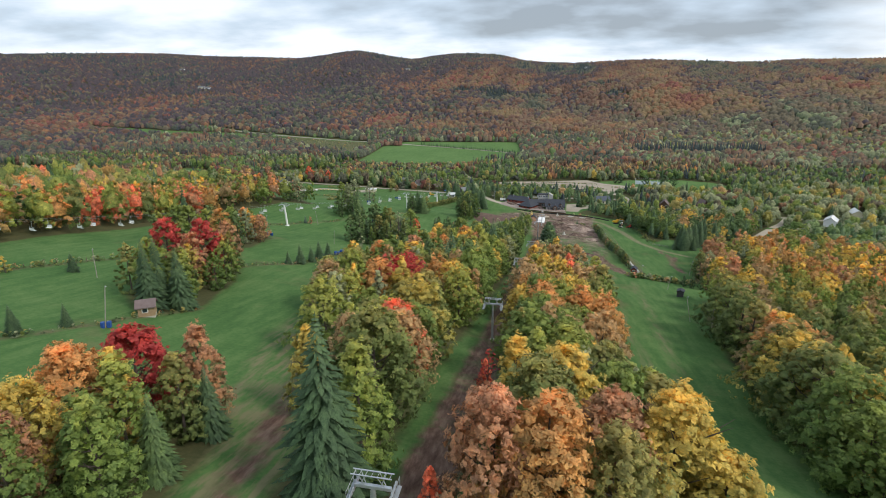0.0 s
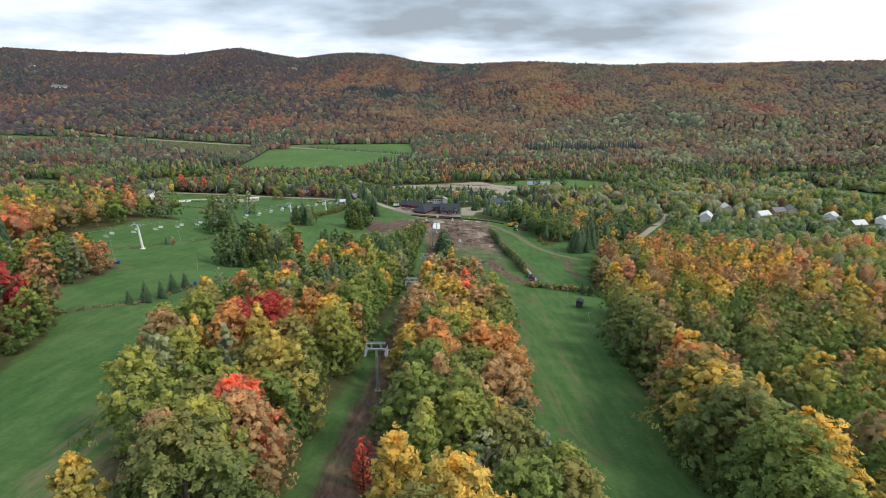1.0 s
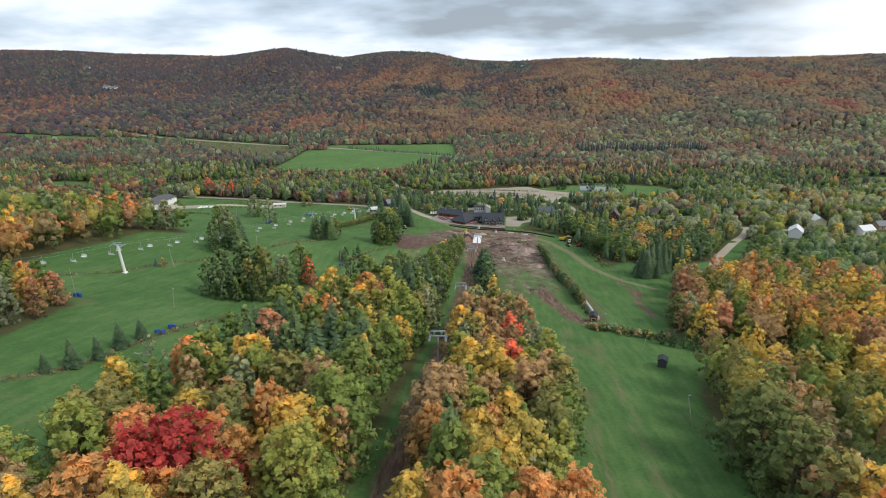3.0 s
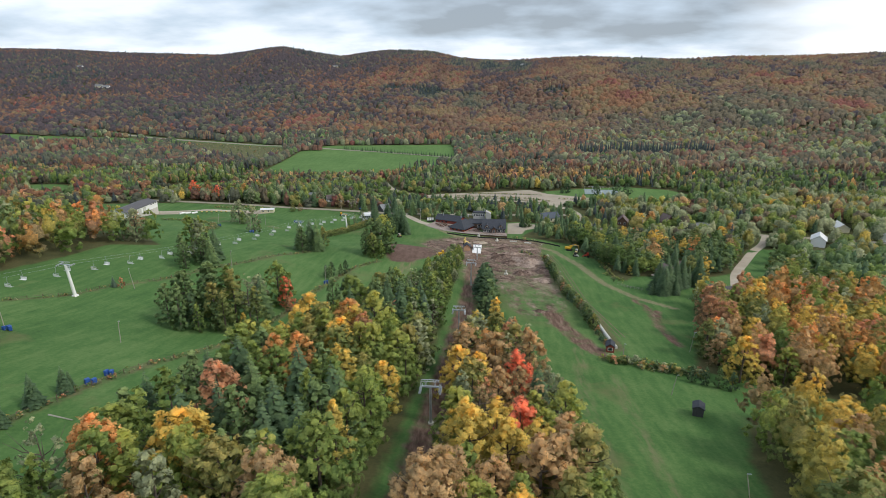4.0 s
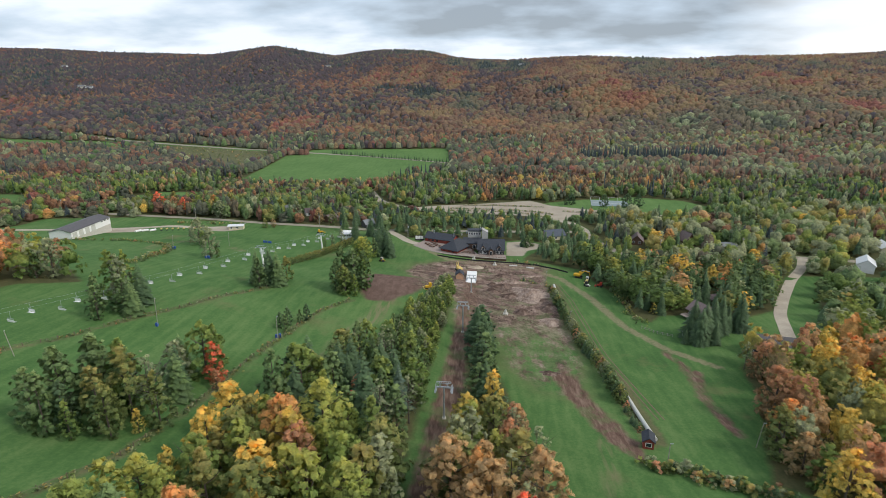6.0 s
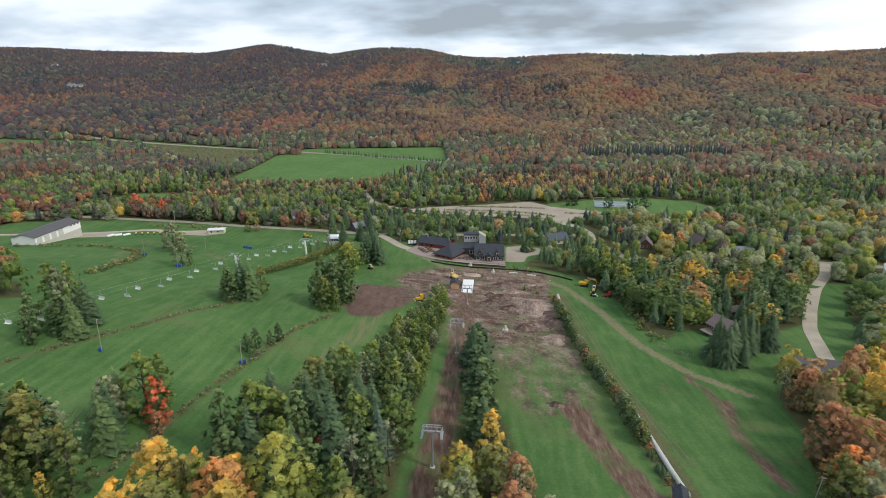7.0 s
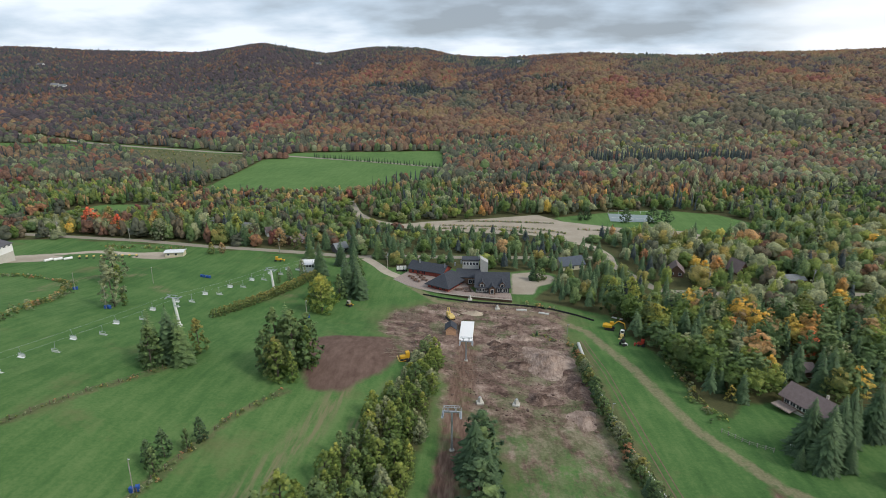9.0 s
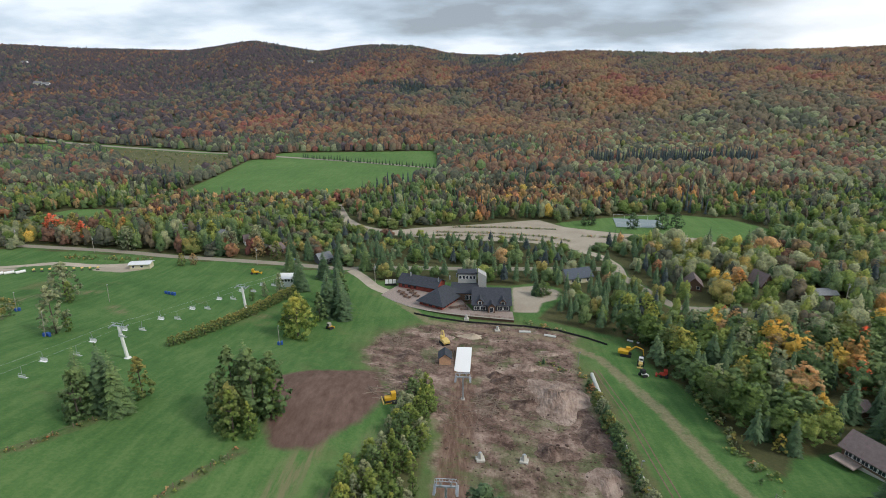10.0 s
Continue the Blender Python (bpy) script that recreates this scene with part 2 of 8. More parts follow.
ASPHALT_PALE = plain("old_road_surface", (0.29, 0.255, 0.205), 0.9, 0.0, 0.15, 0.15)
GLASS = shader("window_glass", 0.08)[0]
GLASS.node_tree.nodes["Principled BSDF"].inputs["Base Color"].default_value = (0.03, 0.04, 0.05, 1)
GLASS.node_tree.nodes["Principled BSDF"].inputs["Specular IOR Level"].default_value = 0.6

# ---- the lie of the land ----
def smooth01(v):
    v = np.clip(v, 0.0, 1.0)
    return v * v * (3 - 2 * v)


# the slope along the lift line, from behind the camera down to the valley floor
LINE_Y = (-320, -100, 0, 113, 155, 197, 232, 268, 331, 386, 422, 470, 560, 700, 850, 1100)
LINE_Z = (146, 104, 75.5, 49.6, 41.4, 32.8, 24.3, 17.8, 11.8, 5.2, 0.3, -1.0, -1.5, -5.0, -8.0, -8.0)
# how fast the ground climbs to the west and falls to the east of the line
WEST_Y, WEST_K = (0, 150, 260, 320, 380, 430, 500, 620), (0.07, 0.12, 0.142, 0.15, 0.115, 0.075, 0.02, 0.0)
EAST_Y, EAST_K = (0, 115, 180, 260, 340, 400, 460), (0.32, 0.34, 0.17, 0.05, 0.075, 0.06, 0.0)
# the skyline of the far hills: bearing in degrees and angle of climb
SKY_A = (-60, -48, -41.1, -37.5, -33.5, -29.1, -25.4, -23.4, -20.9, -19.6, -18.3, -16.3, -14.2, -12.0, -9.8, -7.6, -5.4, -3.7, -2.6, -0.4, 2.3, 5.1, 7.7, 9.8, 12.9, 17.9, 20.2, 22.4, 26.7, 30.6, 33.0, 40, 55)
SKY_E = (1.3, 1.5, 1.63, 1.64, 1.41, 1.34, 1.26, 1.51, 1.92, 2.02, 1.83, 1.47, 1.16, 1.47, 1.72, 1.71, 1.6, 1.28, 1.01, 0.79, 0.72, 0.85, 0.98, 1.01, 0.88, 0.68, 0.75, 0.86, 0.85, 0.91, 0.99, 1.04, 1.1)


def ridge_range(a):
    """How far off the skyline lies, by bearing."""
    return np.interp(a, (-60, -33, -20, -3, 10, 30, 50), (2900, 2850, 2280, 2240, 1920, 2000, 1900))


def ground_z(x, y):
    x, y = np.asarray(x, float), np.asarray(y, float)
    base = 0
    for shift in (-18, -9, 0, 9, 18):
        base = base + np.interp(y + shift, LINE_Y, LINE_Z) / 5
    west = np.interp(y, WEST_Y, WEST_K) * 190 * np.tanh(np.maximum(-x, 0) / 190)
    east = -np.interp(y, EAST_Y, EAST_K) * (27 * np.tanh(np.maximum(x - 4, 0) / 27) + 0.12 * np.maximum(x - 60, 0) * (y < 430))
    knoll = 4.5 * np.exp(-(((x + 40) / 30) ** 2 + ((y - 372) / 34) ** 2))
    roll = 0.5 * np.sin(x / 17 + 1.3) * np.sin(y / 23) + 0.25 * np.sin(x / 6.1 + y / 9.3)
    near = base + west + east + knoll + roll * (y < 430) * (np.abs(x) > 9) * smooth01((430 - y) / 40)
    # far hills, by bearing and range from the middle of the slope
    r, a = np.hypot(x, y - 120), np.degrees(np.arctan2(x, y - 120))
    ridge = ridge_range(a)
    foot = np.interp(a, (-60, -25, 0, 30, 50), (1000, 930, 860, 800, 760))
    top = 106 + ridge * np.tan(np.radians(np.interp(a, SKY_A, SKY_E)))
    up = np.clip((r - foot) / (ridge - foot), 0, 1.25)
    rise = np.where(up < 1, 0.55 * up + 0.45 * smooth01(up), 1 - 0.5 * (up - 1))
    swell = (14 * np.sin(x / 210 + 0.7) * np.sin(y / 260 + 0.4) + 7 * np.sin(x / 95 + y / 130)) * smooth01(up * 3) * (1 - smooth01(up))
    return near + (top + 8) * rise * (y > 300) + swell * (y > 300)




# ---- plan: what lies where on the ground ----
def inside(px, py, poly):
    """Signed distance to a closed outline in metres, positive inside."""
    d, odd = np.full(np.shape(px), 1e9), np.zeros(np.shape(px), bool)
    for (ax, ay), (bx, by) in zip(poly, poly[1:] + poly[:1]):
        ux, uy = bx - ax, by - ay
        s = np.clip(((px - ax) * ux + (py - ay) * uy) / (ux * ux + uy * uy), 0, 1)
        d = np.minimum(d, np.hypot(px - ax - s * ux, py - ay - s * uy))
        odd ^= ((ay > py) != (by > py)) & (px < ux * (py - ay) / (uy if uy else 1e-9) + ax)
    return np.where(odd, d, -d)


def along(px, py, line, half):
    """How far inside a band round a line of points, positive inside."""
    d = np.full(np.shape(px), 1e9)
    for (ax, ay), (bx, by) in zip(line, line[1:]):
        ux, uy = bx - ax, by - ay
        s = np.clip(((px - ax) * ux + (py - ay) * uy) / (ux * ux + uy * uy), 0, 1)
        d = np.minimum(d, np.hypot(px - ax - s * ux, py - ay - s * uy))
    return half - d


LIFT_LINE = [(-17, -60), (-13.6, 60), (-12, 113), (-9.2, 196), (-6.5, 268), (-3.8, 331), (-1.7, 386), (-2, 405)]
LEFT_STRIP = [(-20, 40), (-20.5, 90), (-19.5, 115), (-17, 153), (-15, 200), (-13.5, 260), (-13, 300), (-10.5, 345), (-10, 385), (-14, 390), (-18, 364),
              (-27, 330), (-31, 306), (-44, 284), (-50, 262), (-53, 225), (-60, 190), (-60, 150), (-57, 122), (-44, 88), (-32, 62), (-30, 40)]
LIFT_STRIP = [(-9, 36), (-8, 90), (-8, 148), (-5, 215), (-2.5, 262), (-1.5, 300), (0.5, 338), (5, 338), (8, 300), (14, 268), (19, 225), (20, 178), (18, 132), (16, 97), (21, 62), (20, 36)]
EAST_WOOD = [(44, 20), (47, 105), (52.5, 163), (57, 195), (64, 211), (86, 213), (130, 190), (330, 140), (330, 0)]
HOUSE_WOOD = [(66, 247), (72, 264), (83, 285), (88, 312), (98, 326), (110, 328), (124, 335), (150, 375), (178, 428), (330, 428), (330, 160), (135, 208), (92, 233)]
WEST_PATCH = [(-108, 178), (-116, 208), (-127, 219), (-138, 219), (-147, 190), (-140, 162), (-118, 160)]
WEST_WOOD = [(-178, 60), (-172, 142), (-168, 200), (-172, 270), (-166, 318), (-150, 333), (-166, 350), (-230, 352), (-330, 345), (-420, 200), (-420, 60)]
RUN_COPSE = [(-85, 92), (-80, 104), (-88, 132), (-96, 150), (-112, 152), (-116, 138), (-100, 104)]
NEAR_COPSE = [(-38, 26), (-41, 50), (-46, 60), (-56, 56), (-58, 40), (-54, 22)]
LANE_WOOD = [(58, 442), (62, 414), (67, 398), (67, 384), (66, 366), (72, 356), (78, 364), (86, 366), (100, 372), (110, 362), (136, 382), (160, 425), (170, 445)]
MEADOW = [(-330, 352), (-320, 520), (-254, 530), (-160, 516), (-100, 508), (-66, 502), (-45, 492), (-40, 480), (-34, 470), (22, 456), (58, 438), (60, 400), (0, 330), (-330, 330)]
LODGE_YARD = [(-48, 462), (-44, 491), (-30, 495), (18, 490), (30, 494), (42, 488), (40, 474), (32, 463), (24, 448), (-20, 450)]
LOT = [(-95, 634), (-73, 597), (-52, 583), (-34, 592), (9, 604), (45, 617), (60, 597), (93, 582), (137, 573), (149, 555), (131, 556), (108, 565), (74, 559), (64, 543), (54, 549), (35, 560), (-20, 567), (-47, 572), (-70, 582), (-86, 607)]
SPORT_FIELD = [(57, 609), (100, 627), (138, 637), (175, 623), (193, 588), (169, 570), (149, 555), (137, 573), (93, 582), (60, 597)]
FIELD_A = [(-253, 697), (-271, 909), (-211, 911), (-34, 813), (-50, 780), (-102, 695)]
FIELD_B = [(-249, 964), (-50, 986), (-34, 815), (-211, 912), (-262, 922)]
FIELD_C = [(-900, 999), (-707, 979), (-618, 989), (-530, 994), (-514, 973), (-593, 954), (-663, 928), (-900, 948)]
FIELD_D = [(-330, 590), (-300, 640), (-250, 640), (-260, 590)]
BRUSH_FIELD = [(-518, 988), (-420, 974), (-316, 945), (-272, 862), (-298, 802), (-389, 858)]
DARK_FIELD = [(-463, 619), (-418, 621), (-368, 561), (-401, 551)]
ROAD_LAWN = [(-228, 527), (-178, 519), (-169, 509), (-212, 511)]
RIGHT_FIELD = [(391, 598), (438, 551), (399, 501), (363, 537)]
EAST_FIELD = [(330, 640), (420, 700), (520, 690), (420, 640)]
MAIN_ROAD = [(-420, 560), (-320, 545), (-254, 536), (-197, 529), (-160, 521), (-103, 514), (-66, 508), (-30, 512), (70, 516), (74, 503), (87, 467), (112, 465), (150, 470), (191, 466), (260, 452), (420, 470)]
FARM_ROAD = [(-330, 470), (-255, 486), (-215, 506), (-190, 502), (-165, 508)]
LODGE_LANE = [(-60, 506), (-52, 496), (-44, 482), (-36, 476)]
TRACK_LANE = [(-38, 477), (-28, 462), (-16, 447), (10, 441), (31, 436), (45, 421), (54, 385), (60, 350), (69, 327), (81, 312)]
DRIVEWAY = [(191, 466), (180, 446), (165, 428), (146, 398), (132, 374), (120, 345), (114, 325)]
VALLEY_ROAD = [(-900, 1092), (-557, 1002), (-410, 979), (-331, 962), (-240, 931), (-148, 898), (-86, 872), (-29, 843), (87, 801), (246, 832), (356, 820), (430, 799), (900, 840)]
LOT_ROAD = [(60, 545), (68, 540), (75, 520), (73, 503)]
LOT_LINK = [(-71, 590), (-86, 610), (-96, 638), (-104, 662)]
MUD = [(-32, 434), (-16, 446), (6, 449.5), (28, 446), (40, 438), (36, 418), (37, 380), (36.5, 345), (37, 322), (35, 300), (31, 288), (22, 290), (12, 305), (8, 335), (-7, 342), (-8, 372), (-20, 382), (-32, 398), (-36, 418)]
TILLED = [(-54, 378), (-44, 386), (-28, 394), (-22, 378), (-26, 362), (-34, 348), (-43, 347), (-50, 362)]
SCRAPE = [(24, 300), (33, 262), (41, 250), (43, 262), (36, 285), (32, 310)]
FENCE_A = [(-96, 146), (-84, 164), (-79, 195), (-77, 208), (-73, 218), (-67, 231), (-64, 282), (-61, 310), (-56, 332), (-48, 346)]
FENCE_B = [(-150, 232), (-133, 255), (-128, 267), (-115, 289), (-101, 314), (-90, 340), (-84, 356)]
FENCE_C = [(-140, 96), (-134, 130), (-118, 152)]
FENCE_D = [(-100, 60), (-88, 84), (-80, 104)]
WEST_TRACK = [(-58, 151), (-53, 129), (-48, 108), (-47, 94), (-39.5, 68), (-36.6, 53), (-34.4, 40.5), (-33, 20)]
PIPE = [(39.5, 408), (38.6, 380), (39.3, 345), (42, 322), (44.5, 304), (46, 264)]
HEDGE = [(-96.5, 403), (-88, 432), (-77, 468)]

WOODS = (LEFT_STRIP, LIFT_STRIP, EAST_WOOD, HOUSE_WOOD, WEST_PATCH, WEST_WOOD, RUN_COPSE, NEAR_COPSE, LANE_WOOD)
OPENS = (MEADOW, LODGE_YARD, LOT, SPORT_FIELD, FIELD_A, FIELD_B, FIELD_C, FIELD_D, EAST_FIELD, BRUSH_FIELD, DARK_FIELD, ROAD_LAWN, RIGHT_FIELD)
ROADS = ((MAIN_ROAD, 3.2), (FARM_ROAD, 2.6), (LODGE_LANE, 3.0), (DRIVEWAY, 2.6), (VALLEY_ROAD, 8.0), (LOT_ROAD, 3.0), (LOT_LINK, 3.5))


def wooded(px, py):
    """How deep in the woods a place lies, in metres."""
    px, py = np.asarray(px, float), np.asarray(py, float)
    w = np.full(px.shape, -1e9)
    for poly in WOODS:
        w = np.maximum(w, inside(px, py, poly))
    open_ = np.full(px.shape, -1e9)
    for poly in OPENS:
        open_ = np.maximum(open_, inside(px, py, poly))
    for line, half in ROADS:
        open_ = np.maximum(open_, along(px, py, line, half))
    return np.maximum(w, np.minimum(np.minimum(-open_, py - 434), 60.0))


# ---- ground ----
def spread(*runs):
    at = [runs[0][0]]
    for a, b, n in runs:
        at += list(np.linspace(a, b, n + 1)[1:])
    return np.array(at)


GX = spread((-4300, -1200, 40), (-1200, -330, 36), (-330, -170, 40), (-170, 120, 116), (120, 330, 50), (330, 1200, 36), (1200, 3800, 34))
GY = spread((-420, -60, 10), (-60, 20, 16), (20, 470, 180), (470, 720, 56), (720, 1150, 34), (1150, 4700, 76))


def grid_mesh(name, gx, gy, height, attrs):
    X, Y = np.meshgrid(gx, gy)
    nx, ny = len(gx), len(gy)
    co = np.stack([X, Y, height(X, Y)], -1).reshape(-1, 3)
    k = (np.arange(ny - 1)[:, None] * nx + np.arange(nx - 1)).ravel()
    me = bpy.data.meshes.new(name)
    me.from_pydata(co.tolist(), [], np.stack([k, k + 1, k + nx + 1, k + nx], -1).tolist())
    me.polygons.foreach_set("use_smooth", np.ones(len(me.polygons), bool))
    for key, values in attrs(X, Y).items():
        me.attributes.new(key, "FLOAT", "POINT").data.foreach_set("value", np.asarray(values, np.float32).ravel())
    return me


def ground_kinds(X, Y):
    rough = np.full(X.shape, -1e9)
    for line in (FENCE_A, FENCE_B, FENCE_C, FENCE_D):
        rough = np.maximum(rough, along(X, Y, line, 1.0))
    rough = np.maximum(rough, along(X, Y, PIPE, 3.0))
    rough = np.maximum(rough, inside(X, Y, BRUSH_FIELD))
    worn = np.maximum(along(X, Y, [(-20.8, 361), (-26, 339), (-33, 300), (-38, 280)], 1.6), along(X, Y, [(-34, 350), (-40, 320), (-45.5, 290), (-50, 262)], 3.0))
    worn = np.maximum(worn, np.maximum(along(X, Y, [(-182, 424), (-184, 438), (-178, 452), (-160, 458)], 3.0), np.maximum(np.maximum(np.maximum(np.maximum(along(X, Y, [(33, 262), (28, 215), (25, 150), (28, 105)], 1.2), along(X, Y, [(40, 240), (37, 190), (33, 120)], 1.0)), along(X, Y, WEST_TRACK, 9.5)), along(X, Y, [(-140, 440), (-132, 434)], 2.5)), along(X, Y, [(-92, 444), (-80, 440)], 2.0))))
    mud, tilled = inside(X, Y, MUD), inside(X, Y, TILLED)
    dirt = np.maximum(along(X, Y, LIFT_LINE, 3.6), inside(X, Y, SCRAPE) - 1.0)
    dirt = np.maximum(dirt, along(X, Y, WEST_TRACK, 1.7))
    dirt = np.maximum(dirt, np.maximum(along(X, Y, [(72, 307), (68, 292), (68, 268)], 1.6), along(X, Y, [(21.5, 128), (24, 117), (30, 103)], 0.6)))
    track = along(X, Y, TRACK_LANE, 1.9)
    dirt = np.maximum(dirt, along(X, Y, [(67, 325), (69.5, 314), (69, 300), (68, 270)], 1.2))
    gravel = np.maximum(inside(X, Y, LOT), np.maximum(inside(X, Y, [(18, 460), (19, 488), (30, 491), (41, 485), (38, 475), (31, 471), (28, 460)]), inside(X, Y, [(-225, 496), (-222, 482), (-250, 470), (-256, 488)])))
    gravel = np.maximum(gravel, inside(X, Y, [(-190, 500), (-165, 507), (-160, 500), (-170, 492), (-186, 494)]))
    field = np.full(X.shape, -1e9)
    for poly in (FIELD_A, FIELD_B, FIELD_C, FIELD_D, SPORT_FIELD, EAST_FIELD, DARK_FIELD, ROAD_LAWN, RIGHT_FIELD):
        field = np.maximum(field, inside(X, Y, poly))
    return {"wood": np.clip(wooded(X, Y), -50, 50), "mud": np.clip(mud, -50, 50), "tilled": np.clip(tilled, -50, 50), "dirt": np.clip(dirt, -50, 50), "track": np.clip(track, -50, 50),
            "gravel": np.clip(gravel, -50, 50), "worn": np.clip(worn, -50, 50), "field": np.clip(field, -50, 50), "rough": np.clip(rough, -50, 50), "lush": smooth01((362 - Y) / 45)}


def ground_material():
    m, nt, p = shader("ground_cover", 0.95)
    p.inputs["Specular IOR Level"].default_value = 0.1

    def mask(key, soft, wobble, scale):
        a = nt.nodes.new("ShaderNodeAttribute")
        a.attribute_name = key
        n = math_node(nt, "MULTIPLY", math_node(nt, "SUBTRACT", noise_node(nt, scale, 5, 0.65), 0.5), wobble)
        return math_node(nt, "ADD", math_node(nt, "DIVIDE", math_node(nt, "ADD", a.outputs["Fac"], n), 2 * soft), 0.5, True)

    broad, mid, fine = noise_node(nt, 0.02, 4), noise_node(nt, 0.11, 5, 0.6), noise_node(nt, 1.3, 4, 0.7)
    stripes = noise_node(nt, 0.5, 3, 0.5, (1.0, 0.08, 1.0))
    g = math_node(nt, "ADD", math_node(nt, "MULTIPLY", broad, 0.4), math_node(nt, "MULTIPLY", mid, 0.35))
    g = math_node(nt, "ADD", g, math_node(nt, "MULTIPLY", math_node(nt, "SUBTRACT", fine, 0.5), 0.45))
    g = math_node(nt, "ADD", g, 0.075)
    g = math_node(nt, "ADD", g, math_node(nt, "ADD", math_node(nt, "MULTIPLY", math_node(nt, "SUBTRACT", stripes, 0.5), 0.42), 0.07))
    grass = ramp_node(nt, g, [(0.34, (0.050, 0.112, 0.034)), (0.5, (0.074, 0.150, 0.045)), (0.68, (0.118, 0.192, 0.066))])
    # worn, thin places where the soil shows
    thin = ramp_node(nt, noise_node(nt, 0.045, 6, 0.62), [(0.60, (0, 0, 0)), (0.74, (0.6, 0.6, 0.6))])
    grass = mix_node(nt, thin, grass, (0.17, 0.15, 0.075))
    field = ramp_node(nt, g, [(0.36, (0.075, 0.15, 0.045)), (0.66, (0.125, 0.21, 0.068))])
    col = mix_node(nt, mask("field", 2.0, 4.0, 0.1), grass, field)
    litter = ramp_node(nt, math_node(nt, "ADD", math_node(nt, "MULTIPLY", mid, 0.5), math_node(nt, "MULTIPLY", fine, 0.5)),
                       [(0.3, (0.05, 0.058, 0.026)), (0.55, (0.09, 0.09, 0.04)), (0.75, (0.15, 0.12, 0.06))])
    scuff = ramp_node(nt, noise_node(nt, 0.8, 4, 0.6, (1.0, 0.1, 1.0)), [(0.42, (0, 0, 0)), (0.6, (0.8, 0.8, 0.8))])
    col = mix_node(nt, math_node(nt, "MULTIPLY", mask("worn", 1.5, 4.0, 0.15), scuff), col, (0.20, 0.175, 0.10))
    col = mix_node(nt, mask("wood", 1.0, 4.0, 0.2), col, litter)
    tall = ramp_node(nt, math_node(nt, "ADD", math_node(nt, "MULTIPLY", mid, 0.5), math_node(nt, "MULTIPLY", fine, 0.5)), [(0.35, (0.075, 0.095, 0.042)), (0.65, (0.165, 0.150, 0.078))])
    col = mix_node(nt, mask("rough", 0.8, 4.0, 0.35), col, tall)
    soil_f = math_node(nt, "ADD", math_node(nt, "MULTIPLY", noise_node(nt, 0.16, 6, 0.68), 0.75), math_node(nt, "MULTIPLY", fine, 0.25))
    marks = noise_node(nt, 0.9, 4, 0.6, (1.0, 0.22, 1.0))
    soil_f = math_node(nt, "ADD", soil_f, math_node(nt, "MULTIPLY", math_node(nt, "SUBTRACT", marks, 0.5), 0.22))
    soil = ramp_node(nt, soil_f, [(0.36, (0.062, 0.039, 0.032)), (0.46, (0.138, 0.091, 0.074)), (0.54, (0.228, 0.160, 0.130)), (0.66, (0.38, 0.295, 0.240))])
    # grass left standing in the churned ground
    tuft = ramp_node(nt, noise_node(nt, 0.09, 6, 0.7), [(0.50, (0, 0, 0)), (0.60, (0.75, 0.75, 0.75))])
    worn = mix_node(nt, math_node(nt, "MULTIPLY", noise_node(nt, 0.25, 6, 0.7), 0.9), (0.19, 0.16, 0.085), grass)
    fringe = nt.nodes.new("ShaderNodeAttribute")
    fringe.attribute_name = "mud"
    near_mud = math_node(nt, "ADD", math_node(nt, "DIVIDE", math_node(nt, "ADD", fringe.outputs["Fac"], math_node(nt, "MULTIPLY", math_node(nt, "SUBTRACT", noise_node(nt, 0.1, 5, 0.65), 0.5), 16)), 12.0), 0.7, True)
    col = mix_node(nt, math_node(nt, "MULTIPLY", near_mud, 0.75), col, worn)
    lush = attr_node(nt, "lush")
    grown = math_node(nt, "MULTIPLY", lush, ramp_node(nt, noise_node(nt, 0.14, 6, 0.7, (1.6, 0.7, 1.0)), [(0.40, (0.1, 0.1, 0.1)), (0.54, (1, 1, 1))]))
    turf = math_node(nt, "ADD", math_node(nt, "MULTIPLY", tuft, 0.55), math_node(nt, "MULTIPLY", grown, 0.75), True)
    col = mix_node(nt, mask("mud", 2.0, 12.0, 0.12), col, mix_node(nt, turf, soil, grass))
    till = ramp_node(nt, noise_node(nt, 0.5, 5, 0.65, (1.0, 0.35, 1.0)), [(0.3, (0.095, 0.06, 0.048)), (0.7, (0.175, 0.118, 0.095))])
    col = mix_node(nt, mask("tilled", 1.0, 3.0, 0.3), col, till)
    ruts = ramp_node(nt, noise_node(nt, 0.9, 5, 0.65, (1.0, 0.14, 1.0)), [(0.32, (0.085, 0.05, 0.038)), (0.5, (0.15, 0.095, 0.072)), (0.68, (0.235, 0.165, 0.125))])
    col = mix_node(nt, mask("dirt", 0.8, 4.5, 0.22), col, mix_node(nt, math_node(nt, "MULTIPLY", tuft, 0.55), ruts, grass))
    lane = ramp_node(nt, fine, [(0.3, (0.20, 0.155, 0.10)), (0.7, (0.33, 0.26, 0.18))])
    col = mix_node(nt, math_node(nt, "MULTIPLY", mask("track", 0.6, 2.6, 0.4), 0.62), col, lane)
    stone = ramp_node(nt, math_node(nt, "ADD", math_node(nt, "MULTIPLY", mid, 0.6), math_node(nt, "MULTIPLY", fine, 0.4)), [(0.3, (0.30, 0.255, 0.20)), (0.7, (0.44, 0.385, 0.31))])
    col = mix_node(nt, mask("gravel", 0.6, 1.4, 0.3), col, stone)
    nt.links.new(col, p.inputs["Base Color"])
    h = math_node(nt, "ADD", math_node(nt, "MULTIPLY", fine, 0.3), math_node(nt, "MULTIPLY", math_node(nt, "MULTIPLY", soil_f, near_mud), 1.6))
    bump_to(nt, p, h, 0.5, 0.35)
    return m


